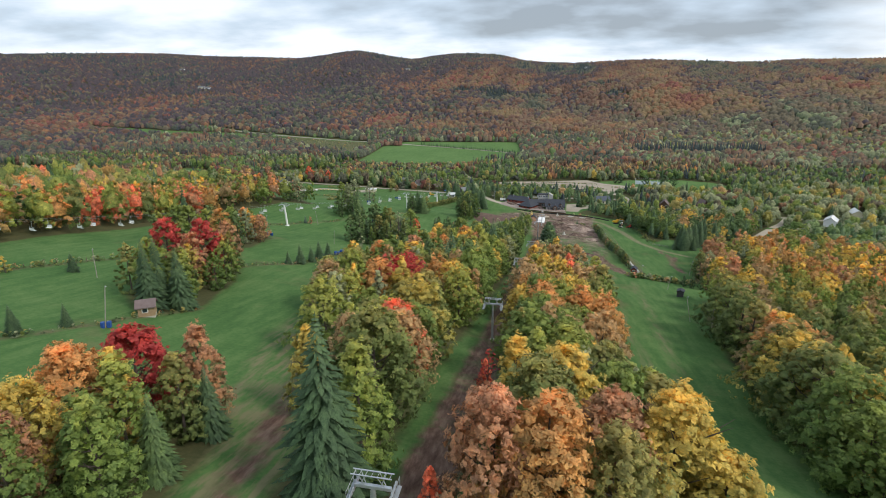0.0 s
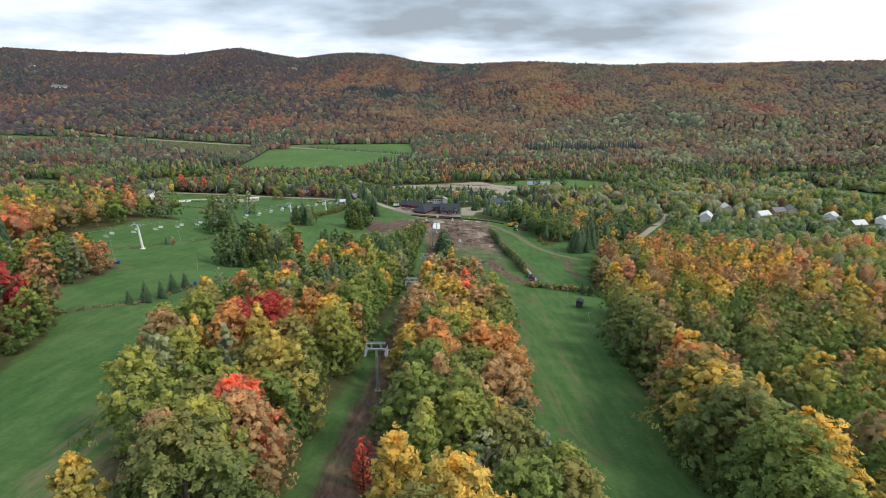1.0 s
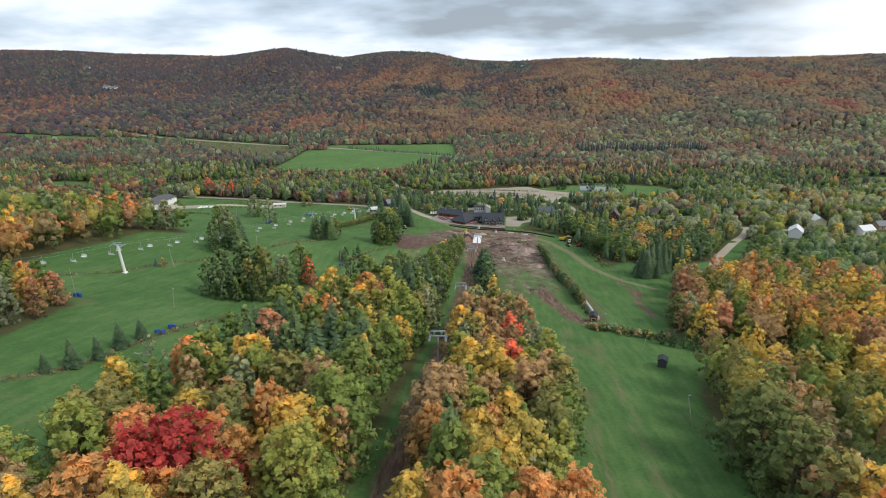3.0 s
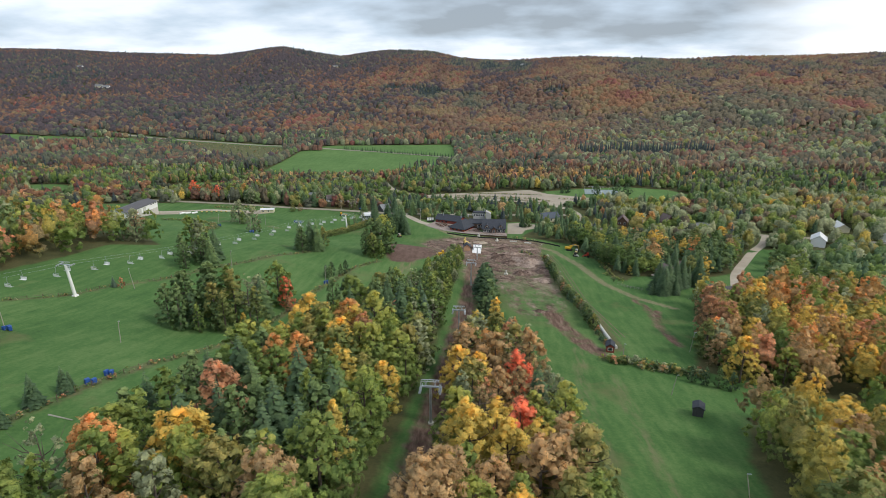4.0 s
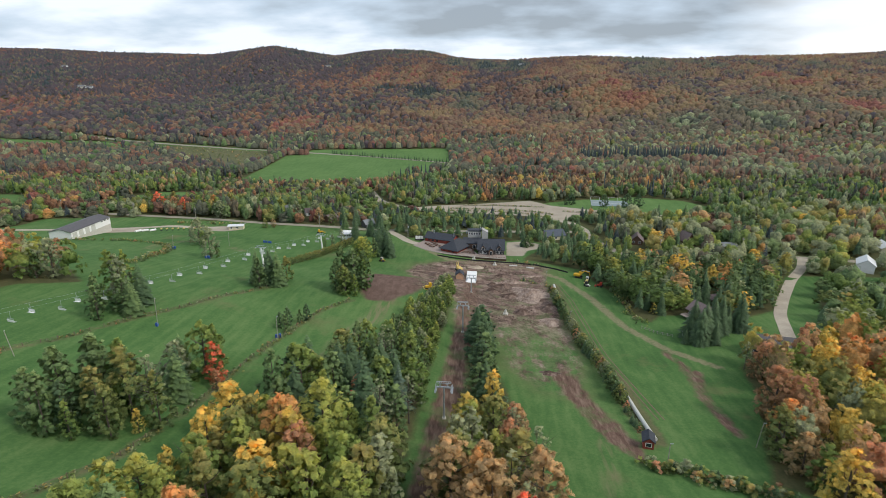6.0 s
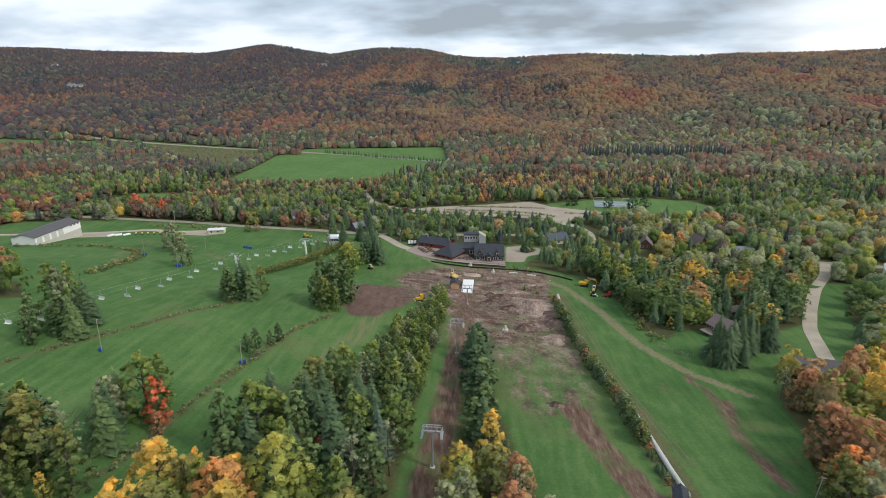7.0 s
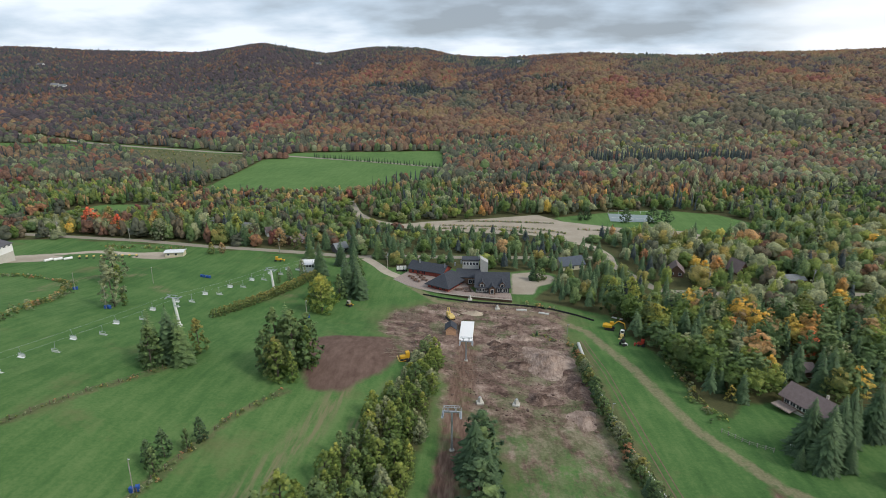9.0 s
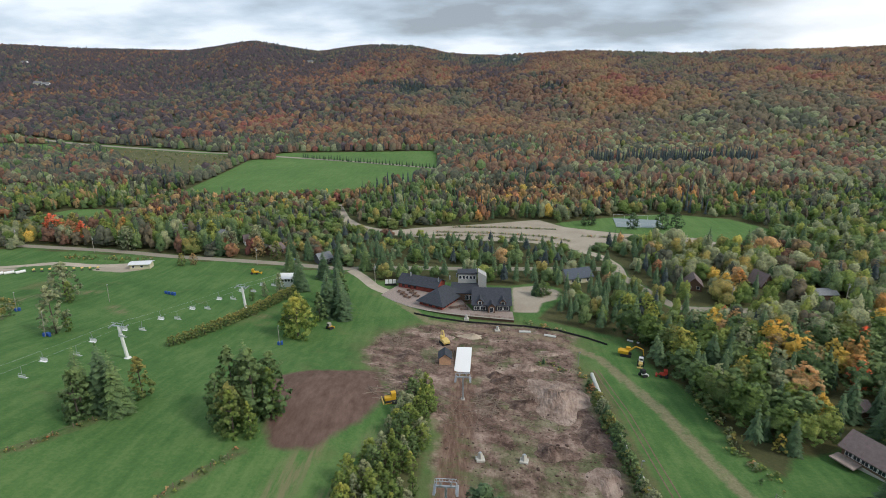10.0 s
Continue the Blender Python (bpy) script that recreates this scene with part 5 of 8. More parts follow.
def lobed_tree(lobes, sprays, size, slim, rng):
    """A crown seen from afar: a handful of rough lobes piled up, with sprays standing out of them, one unit tall and about two wide."""
    V, Fc, N, base, at, way = [], [], [], 0, [], []
    for k in range(lobes):
        h = (k + rng.uniform(0.2, 0.8)) / lobes
        a = 2.4 * k + rng.uniform(-0.6, 0.6)
        r = rng.uniform(0.42, 0.58) * (1 - 0.2 * h) * slim
        q = 0.52 * math.sqrt(1 - 0.85 * h * h) * slim * rng.uniform(0.6, 1.1)
        c = np.array([math.cos(a) * q, math.sin(a) * q, 0.2 + 0.55 * h])
        bv, bf, _ = jitter_ball(1, rng, 0.34)
        V.append(c + bv * (0.86 * r, 0.86 * r, rng.uniform(0.20, 0.26)))
        N.append(bv * (1, 1, 0.7) + (math.cos(a) * 0.4, math.sin(a) * 0.4, 0.25))
        Fc.append(bf + base)
        base += len(bv)
        p = ball_points(max(2, sprays // lobes), rng)
        p[:, 2] = np.abs(p[:, 2]) * 1.2 - 0.2
        at.append(c + p * (r, r, 0.25) * rng.uniform(0.8, 1.15, (len(p), 1)))
        way.append(p * (1, 1, 0.8) + (0, 0, 0.3))
    at = np.concatenate(at)
    v, f, nrm = leaf_cards(at, np.concatenate(way), size, rng)
    v = (v - at.repeat(4, 0)) * (1, 1, 0.4) + at.repeat(4, 0)
    return np.concatenate([v] + V), np.concatenate([f] + [b + len(v) for b in Fc]), np.concatenate([nrm] + N)


leafy = [cored(20, 34, 0.10, 1, 0.4) for _ in range(6)]
fine_spires = [(v * (0.5, 0.5, 1), f, q) for v, f, q in (fir_cards(1.0, 0.9, 9, MR) for _ in range(3))]
broad_spires = [fir_cards(1.0, 0.85, 9, MR) for _ in range(4)]
clumps = [lobed_tree(7, 154, 0.20, 0.85 + 0.1 * (k % 4), MR) for k in range(10)]
bushy = [cored(11, 26, 0.14, 1, 0.42) for _ in range(6)]
tufts = [lobed_tree(5, 45, 0.27, 0.85 + 0.1 * (k % 4), MR) for k in range(12)]
spires = [spire(MR, 4, 7) for _ in range(4)]


def far_dome(rng, sides, rings, peak=1.0):
    """A far-off crown: a lumpy dome of a few faces, one unit wide."""
    V, Fc, N = [], [], []
    for i, (r, z) in enumerate(rings):
        for k in range(sides):
            a, q = 6.283 * (k + 0.5 * i) / sides + rng.uniform(-0.2, 0.2), r * rng.uniform(0.75, 1.2)
            V.append((math.cos(a) * q, math.sin(a) * q, z + rng.uniform(-0.1, 0.1)))
            N.append((math.cos(a) * 0.6, math.sin(a) * 0.6, 0.6 + 0.4 * z))
    V.append((rng.uniform(-0.15, 0.15), rng.uniform(-0.15, 0.15), peak))
    N.append((0, 0, 1.0))
    top = len(V) - 1
    for i in range(len(rings) - 1):
        for k in range(sides):
            p, q, u, w = i * sides + k, i * sides + (k + 1) % sides, (i + 1) * sides + k, (i + 1) * sides + (k + 1) % sides
            Fc += [(p, q, u), (q, w, u)]
    Fc += [(top - sides + k, top - sides + (k + 1) % sides, top) for k in range(sides)]
    return np.array(V), np.array(Fc), np.array(N)


small_balls = [far_dome(MR, 5, ((0.95, -0.4), (0.78, 0.45)), 0.84) for _ in range(8)]
tiny_domes = [far_dome(MR, 5, ((1.0, -0.1),), 0.6) for _ in range(8)]
tiny_spires = [far_dome(MR, 4, ((0.7, -0.6),)) for _ in range(4)]
small_spires = [spire(MR, 2, 5) for _ in range(3)]

def patches(x, y, scale, seed):
    """A smooth random field between -1 and 1."""
    g, out = np.random.default_rng(seed), 0
    for k in range(9):
        a, w = g.uniform(0, 6.283), scale * g.uniform(0.6, 1.9)
        out = out + np.sin((x * math.cos(a) + 0.7 * y * math.sin(a)) / w + g.uniform(0, 6.283))
    return out / 4.2


VILLAGE = ((-188, 566), (-178, 571), (-146, 558), (-128, 549), (-107, 530), (-77, 517), (-94, 525), (264, 457), (300, 477), (318, 453), (321, 428), (330, 414), (247, 482), (350, 440), (284, 470), (395, 448))
BUILT = ((-24, 473, 17), (-8, 474, 17), (10, 474, 16), (30, 478, 10), (-245, 466, 24), (-165, 501, 8), (213, 446, 9), (209, 437, 9), (205, 429, 8), (201, 421, 8), (50, 499, 9), (102, 491, 7), (101, 480, 7), (134, 496, 6), (133, 486, 6), (50, 488, 6), (-83, 480, 6), (152, 482, 7))


def unbuilt(pts):
    """The places that stand clear of the houses and of the gardens in front of them."""
    spots = list(BUILT)
    for i, (x, y) in enumerate(VILLAGE):
        d = math.hypot(x + 12, y - 40)
        spots += [(x - (x + 12) / d * k, y - (y - 40) / d * k, 8) for k in ((0, 9, 17, 24) if i > 6 else (0, 9))]
    for bx, by, br in spots:
        pts = pts[np.hypot(pts[:, 0] - bx, pts[:, 1] - by) > br]
    return pts


# east and west woods behind their front rows
pts = np.concatenate([scatter(EAST_WOOD, 7.6, MR), scatter(HOUSE_WOOD, 7.4, MR), scatter(WEST_WOOD, 8.4, MR), scatter(LANE_WOOD, 6.0, MR)])
pts = unbuilt(pts)
taken = np.array(PLACED)
pts = pts[np.array([((taken - p) ** 2).sum(1).min() > 16 for p in pts])]
pts = pts[(along(pts[:, 0], pts[:, 1], DRIVEWAY, 5.0) < 0) & ~((np.hypot(pts[:, 0] - 95, pts[:, 1] - 358) < 15) | (np.hypot(pts[:, 0] - 112, pts[:, 1] - 392) < 7) | (np.hypot(pts[:, 0] - 103, pts[:, 1] - 325) < 12))]
pts = pts[(MR.uniform(size=len(pts)) > 0.35) | ((pts[:, 0] > -230) & (pts[:, 0] < 170))]
n = len(pts)
lane = (inside(pts[:, 0], pts[:, 1], LANE_WOOD) > 0).astype(float)
west = (pts[:, 0] < -100).astype(float)
field = 2.2 ** (1.6 * patches(pts[:, 0], pts[:, 1], 11, 31))
cols = mixed(MR, n, {"green": (3.6 - 1.2 * lane) / field, "lime": 3.6 - 3.2 * lane, "olive": 4.4 - 3.2 * lane - 0.5 * west, "gold": (1.3 - 1.0 * lane) * field, "tan": (1.2 - 1.0 * lane) * field, "orange": (0.5 - 0.4 * lane + 1.4 * west) * field,
                     "rust": 0.5 - 0.45 * lane + 0.9 * west, "red": 0.06 + 0.5 * west - 0.05 * lane, "spruce": 0.4 + 5.5 * lane, "pine": 0.8 + 5.0 * lane, "grey": 0.6 + 1.0 * lane})
cols = np.array(cols)
# a grove in full colour below the east wood, and the dark belt between it and the village
grove = (pts[:, 0] > 60) & (pts[:, 1] > 206) & (pts[:, 1] < 326) & (lane == 0)
warmth = 2.0 ** (1.6 * patches(pts[grove, 0], pts[grove, 1], 9, 33))
cols[grove] = mixed(MR, int(grove.sum()), {"tan": 3.2 * warmth, "orange": 2.4 * warmth, "gold": 4.2, "rust": 0.8 * warmth, "lime": 1.8, "olive": 2.2 / warmth, "green": 0.8 / warmth, "grey": 0.6, "red": 0.12})
shade = (pts[:, 0] > 120) & (pts[:, 1] >= 326) & (lane == 0)
cols[shade] = mixed(MR, int(shade.sum()), {"pine": 3.0, "green": 2.6, "spruce": 1.6, "grey": 1.6, "olive": 0.8})
front_rows = (pts[:, 0] > 40) & (pts[:, 1] <= 206)
cols[front_rows] = mixed(MR, int(front_rows.sum()), {"olive": 4.0, "lime": 3.6, "gold": 2.4, "green": 2.4, "tan": 1.2, "orange": 0.4, "pine": 0.4})
wide, tall = MR.uniform(4.6, 7.2, n), MR.uniform(13, 18.5, n) * (1 - 0.25 * lane) * np.where(shade, 0.68, 1.0)
near = ((pts[:, 0] > -60) & (pts[:, 0] < 125) & (pts[:, 1] < 300)) | (lane > 0)
wood_mass("side_wood", pts[near], wide[near], tall[near], cols[near], leafy, fine_spires, "green, olive and gold woods beside the east run")
far = ~near & ((pts[:, 0] > 170) | (pts[:, 0] < -215))
mid = ~near & ~far
wood_mass("outer_wood", pts[mid], wide[mid] * 1.05, tall[mid], cols[mid], bushy, fine_spires, "mixed autumn woods beyond the runs")
wood_mass("outer_woods", pts[far], wide[far] * 1.1, tall[far], cols[far], tufts, spires, "autumn woods on the slopes beside the runs")

# the wooded valley floor
V0 = [(-700, 434), (-700, 1000), (-200, 1080), (300, 1060), (760, 1000), (760, 380), (330, 380), (170, 430)]
pts = scatter(V0, 6.4, MR)
pts = pts[(pts[:, 1] < 700) | (MR.uniform(size=len(pts)) < 0.7)]
pts = pts[wooded(pts[:, 0], pts[:, 1]) > 1.5]
pts = unbuilt(pts)
pts = pts[(MR.uniform(size=len(pts)) > 0.25 * smooth01((pts[:, 0] - 60) / 80)) | (pts[:, 1] > 620)]
pts = pts[(np.abs(pts[:, 0]) < 480) | (pts[:, 1] > 600)]
n = len(pts)
px, py = pts.T
band = np.exp(-((py - 640) / 45) ** 2) * (px > -60) * (px < 260)
patch = 0.5 + 0.5 * np.sin(px / 37 + 1) * np.sin(py / 29)
# eastern crowns paler grey-green: partly willows, partly haze painted into the mix
eastern = smooth01((px - 60) / 120) * (py < 600)
tone, warm = patches(px, py, 14, 41) + 0.4 * MR.normal(size=n), patches(px, py, 20, 43) + 0.25 * MR.normal(size=n)
belt = ((py > 645) & (py < 715) & (px > -110) & (px < 230)).astype(float)
western = smooth01((60 - px) / 120) * (py > 515) * (py < 780)
rusty = np.maximum(0.55 * western, belt)
hot, cold = 2.0 ** (2.2 * warm) * (1 - 0.45 * eastern), 2.0 ** (-1.6 * warm)
pale, deep = 2.0 ** (1.8 * tone), 2.0 ** (-1.8 * tone)
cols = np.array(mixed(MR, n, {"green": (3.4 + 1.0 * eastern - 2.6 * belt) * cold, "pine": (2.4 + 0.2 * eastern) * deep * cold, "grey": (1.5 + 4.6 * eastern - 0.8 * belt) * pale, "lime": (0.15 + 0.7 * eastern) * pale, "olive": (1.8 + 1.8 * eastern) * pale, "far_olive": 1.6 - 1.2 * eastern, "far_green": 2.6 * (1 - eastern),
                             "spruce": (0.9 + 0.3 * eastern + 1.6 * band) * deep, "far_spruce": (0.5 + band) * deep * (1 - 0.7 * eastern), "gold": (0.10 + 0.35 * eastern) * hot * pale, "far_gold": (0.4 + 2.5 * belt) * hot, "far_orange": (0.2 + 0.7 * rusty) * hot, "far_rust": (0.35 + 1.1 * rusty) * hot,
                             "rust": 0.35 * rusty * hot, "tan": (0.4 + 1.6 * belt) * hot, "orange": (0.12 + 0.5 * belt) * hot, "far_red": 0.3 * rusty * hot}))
# past the belt most crowns take the haze-tinted far leaves
beyond = py > 715
bw, be = smooth01((-60 - px[beyond]) / 140), smooth01((px[beyond] - 60) / 140)
bm_ = 1 - bw - be
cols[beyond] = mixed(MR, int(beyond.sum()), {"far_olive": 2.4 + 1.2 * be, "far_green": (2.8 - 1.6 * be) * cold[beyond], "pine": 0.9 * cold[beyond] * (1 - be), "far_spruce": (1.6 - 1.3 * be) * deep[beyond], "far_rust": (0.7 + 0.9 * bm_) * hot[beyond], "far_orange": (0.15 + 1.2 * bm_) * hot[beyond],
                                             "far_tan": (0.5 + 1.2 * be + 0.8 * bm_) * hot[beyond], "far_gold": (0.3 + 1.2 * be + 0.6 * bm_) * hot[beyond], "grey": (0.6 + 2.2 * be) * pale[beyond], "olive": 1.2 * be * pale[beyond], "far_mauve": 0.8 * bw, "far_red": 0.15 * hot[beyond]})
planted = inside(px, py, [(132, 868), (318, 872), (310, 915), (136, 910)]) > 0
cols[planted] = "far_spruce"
yard = (py < 568) & (px > -80) & (px < 92)
cols[yard] = mixed(MR, int(yard.sum()), {"pine": 1.6, "green": 1.2, "olive": 0.5, "spruce": 6.0, "far_spruce": 0.8, "grey": 0.4, "tan": 0.12})
wide, tall = 2.9 + 3.2 * MR.uniform(size=n) ** 1.7 + 0.5 * patches(px, py, 30, 47), MR.uniform(7.0, 12.0, n) * (1 + 0.22 * patches(px, py, 18, 49))
wide, tall = wide * np.where(yard, 1.0, 1.1 + 0.2 * eastern), np.where(yard, MR.uniform(6.5, 10.0, n), tall)
fir = np.isin(cols, SPIRED)
tall, wide = np.where(fir, tall * 1.25, tall), np.where(fir, np.clip(wide * 0.75, 1.8, 3.4), np.maximum(2.6, wide))
tall = np.where((py > 590) & (py < 705) & (px > -270) & (px < -95), tall * 0.72, tall)
tall = np.where(planted, MR.uniform(16, 19, n), tall)
tall = np.where((py > 522) & (py < 602) & (px > -110) & (px < 75), tall * 0.62, tall)
for name, sel, shapes_, spires_, label in (("valley_wood", py < 575, clumps, broad_spires, "mixed woods on the valley floor round the village"), ("roadside_woods", (py >= 575) & (py < 750), tufts, spires, "mixed woods between the village and the fields"),
                                           ("field_woods", py >= 750, small_balls, spires, "mixed woods between the valley fields")):
    wood_mass(name, pts[sel], wide[sel], tall[sel], cols[sel], shapes_, spires_, label)

# the far hills
az, rg = [], []
r = 880.0
while r < 3000:
    step = 5.6 + r / 520
    m = int(radians(112) * r / step)
    az.append(np.linspace(-58, 54, m) + MR.uniform(-0.9, 0.9, m) * 112 / m)
    rg.append(r + MR.uniform(-1.0, 1.0, m) * step)
    r += step * 1.25
az, rg = radians(1) * np.concatenate(az), np.concatenate(rg)
pts = np.stack([rg * np.sin(az), 120 + rg * np.cos(az)], -1)
deg = np.degrees(az)
ridge = ridge_range(deg)
keep = (rg < ridge + 25) & ~((pts[:, 1] < 1085) & (np.abs(pts[:, 0]) < 760) & (inside(pts[:, 0], pts[:, 1], V0) > -2)) & (wooded(pts[:, 0], pts[:, 1]) > 3)
pts, deg, rg = pts[keep], deg[keep], rg[keep]
n = len(pts)
px, py = pts.T
climb = (rg - 950) / (ridge[keep] - 950)


tone = 0.6 * patches(px, py, 55, 3) + 0.5 * patches(px, py, 20, 4)
warm = 0.8 * patches(px, py, 85, 8) + 0.6 * patches(px, py, 24, 9)
west_w, east_w = smooth01((-3 - deg) / 14), smooth01((deg - 5) / 9)
mid_w = np.clip(1 - west_w - east_w, 0, 1)
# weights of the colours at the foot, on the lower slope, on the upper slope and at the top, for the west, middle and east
# west weighted to darker mauve and firs, partly painting in cloud shadow
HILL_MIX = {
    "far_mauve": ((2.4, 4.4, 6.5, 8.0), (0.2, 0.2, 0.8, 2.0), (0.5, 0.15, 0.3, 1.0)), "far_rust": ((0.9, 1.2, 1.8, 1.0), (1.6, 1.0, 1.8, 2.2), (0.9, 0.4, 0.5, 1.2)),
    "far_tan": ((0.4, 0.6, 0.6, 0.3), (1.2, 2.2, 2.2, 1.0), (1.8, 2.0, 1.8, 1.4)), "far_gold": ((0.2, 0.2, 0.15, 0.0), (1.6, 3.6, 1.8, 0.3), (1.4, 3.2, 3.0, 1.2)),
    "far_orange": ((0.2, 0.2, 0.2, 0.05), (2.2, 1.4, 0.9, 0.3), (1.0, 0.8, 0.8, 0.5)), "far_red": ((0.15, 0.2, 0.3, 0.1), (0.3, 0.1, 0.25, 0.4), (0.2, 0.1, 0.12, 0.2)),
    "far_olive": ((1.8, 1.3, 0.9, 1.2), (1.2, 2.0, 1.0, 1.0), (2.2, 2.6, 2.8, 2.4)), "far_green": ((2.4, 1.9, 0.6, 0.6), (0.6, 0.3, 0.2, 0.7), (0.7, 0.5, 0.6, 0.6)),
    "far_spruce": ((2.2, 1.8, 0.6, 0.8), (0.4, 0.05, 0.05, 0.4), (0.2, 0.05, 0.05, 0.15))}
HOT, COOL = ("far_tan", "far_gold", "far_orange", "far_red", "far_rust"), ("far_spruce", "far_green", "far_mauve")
weights = {}
for c, (w_, m_, e_) in HILL_MIX.items():
    at = (0.03, 0.15, 0.3, 0.52)
    k = west_w * np.interp(climb, at, w_) + mid_w * np.interp(climb, at, m_) + east_w * np.interp(climb, at, e_)
    weights[c] = k * 2.0 ** (1.0 * warm if c in HOT else -0.7 * warm) * 2.0 ** (-0.8 * tone if c in COOL else 0.4 * tone)


def stand(deg0, climb0, wide, deep):
    """A patch on the hillside, one at its middle."""
    return np.exp(-((deg - deg0) / wide) ** 2 - ((climb - climb0) / deep) ** 2)


# dark stands of firs and a few bright groves
weights["far_spruce"] = weights["far_spruce"] + 14 * stand(8, 0.44, 3.2, 0.09) + 12 * stand(-9, 0.36, 4.5, 0.025) + 5 * stand(-33, 0.14, 5, 0.05) + 4 * stand(-20, 0.11, 5, 0.03)
weights["far_red"] = weights["far_red"] + 3 * stand(33, 0.32, 2.5, 0.12) + 2 * stand(31, 0.21, 1.5, 0.03)
weights["far_orange"] = weights["far_orange"] + 5 * stand(15, 0.29, 2.5, 0.05) + 4 * stand(7, 0.08, 4, 0.04) + 3 * stand(31, 0.38, 3, 0.12)
weights["grey"] = 4 * stand(-33, 0.06, 3.2, 0.018) + 1.5 * east_w * np.exp(-((climb - 0.1) / 0.12) ** 2)
ORDER = ("far_spruce", "far_green", "grey", "far_olive", "far_mauve", "far_rust", "far_tan", "far_gold", "far_orange", "far_red")
drift = (0.55 * patches(px, py, 60, 71) + 0.5 * patches(px, py, 19, 73)) * (1 - 0.3 * west_w) + (0.13 + 0.22 * west_w) * MR.normal(size=n)
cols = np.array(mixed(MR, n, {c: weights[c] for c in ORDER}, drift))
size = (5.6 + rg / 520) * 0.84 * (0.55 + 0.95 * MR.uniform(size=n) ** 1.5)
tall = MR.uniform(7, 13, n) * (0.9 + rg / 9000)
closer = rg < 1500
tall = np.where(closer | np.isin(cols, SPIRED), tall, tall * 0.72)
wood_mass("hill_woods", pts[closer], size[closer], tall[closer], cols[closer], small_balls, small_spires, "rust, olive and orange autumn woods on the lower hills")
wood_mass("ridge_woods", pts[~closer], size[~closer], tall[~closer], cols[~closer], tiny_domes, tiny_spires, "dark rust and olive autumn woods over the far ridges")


# ---- buildings ----
def windows_on(ob, spots, frame_mat=None):
    """Windows as parts: each spot is the wall's axis pose, width and height."""
    for x, y, z, turn, w, h in spots:
        bm = bmesh.new()
        box(bm, (w + 0.2, 0.10, h + 0.2), (0, 0, 0))
        wn = part("window", bm, frame_mat or WHITE, ob)
        wn.matrix_local = pose(x, y, z, 0, 0, turn)
        bm = bmesh.new()
        k = max(1, round(w / 0.9))
        for i in range(k):
            box(bm, (w / k - 0.08, 0.06, h), ((i + 0.5) * w / k - w / 2, -0.035, 0))
        part("pane", bm, GLASS, wn)


def house(name, label, category, x, y, turn, w, d, h, rise, wall, roof, spots=(), chimney=None, sink=0.3, group="", over=0.5, door=None, trim=None):
    """A gabled building; its ridge runs along its own x. The foot lies on the ground's lowest corner."""
    c, s = math.cos(radians(turn)), math.sin(radians(turn))
    z = min(gz(x + a * w / 2 * c - b * d / 2 * s, y + a * w / 2 * s + b * d / 2 * c) for a in (-1, 1) for b in (-1, 1))
    top = max(gz(x + a * w / 2 * c - b * d / 2 * s, y + a * w / 2 * s + b * d / 2 * c) for a in (-1, 1) for b in (-1, 1))
    ob = thing(name, label, category, pose(x, y, top - 0.1, 0, 0, turn), group)
    part("wall", gable_walls(bmesh.new(), w, d, h, rise), wall, ob)
    part("foundation", box(bmesh.new(), (w - 0.1, d - 0.1, top - z + 0.6), (0, 0, -(top - z) / 2 - 0.295)), CONCRETE, ob)
    part("roof", gable_roof(bmesh.new(), w, d, h, rise, over), roof, ob)
    windows_on(ob, spots, trim)
    if chimney:
        part("chimney", box(bmesh.new(), (0.6, 0.6, 1.6), (chimney[0], chimney[1], chimney[2])), STONE, ob)
    if door:
        part("door", box(bmesh.new(), (door[2], 0.12, 2.05), (door[0], door[1], 1.03)), BROWN_WALL, ob)
    return ob


def hip_roof(bm, w, d, h, rise, over=0.8, thick=0.2):
    x, y, r = w / 2 + over, d / 2 + over, (w - d) / 2
    k = h - over * rise / (d / 2)
    v = [(-x, -y, k), (x, -y, k), (x, y, k), (-x, y, k), (-r, 0, h + rise), (r, 0, h + rise)]
    v += [(a, b, c + thick) for a, b, c in v]
    f = [(6, 7, 11, 10), (7, 8, 11), (8, 9, 10, 11), (9, 6, 10), (0, 1, 7, 6), (1, 2, 8, 7), (2, 3, 9, 8), (3, 0, 6, 9), (0, 3, 2, 1)]
    return solid(bm, v[:12], f)


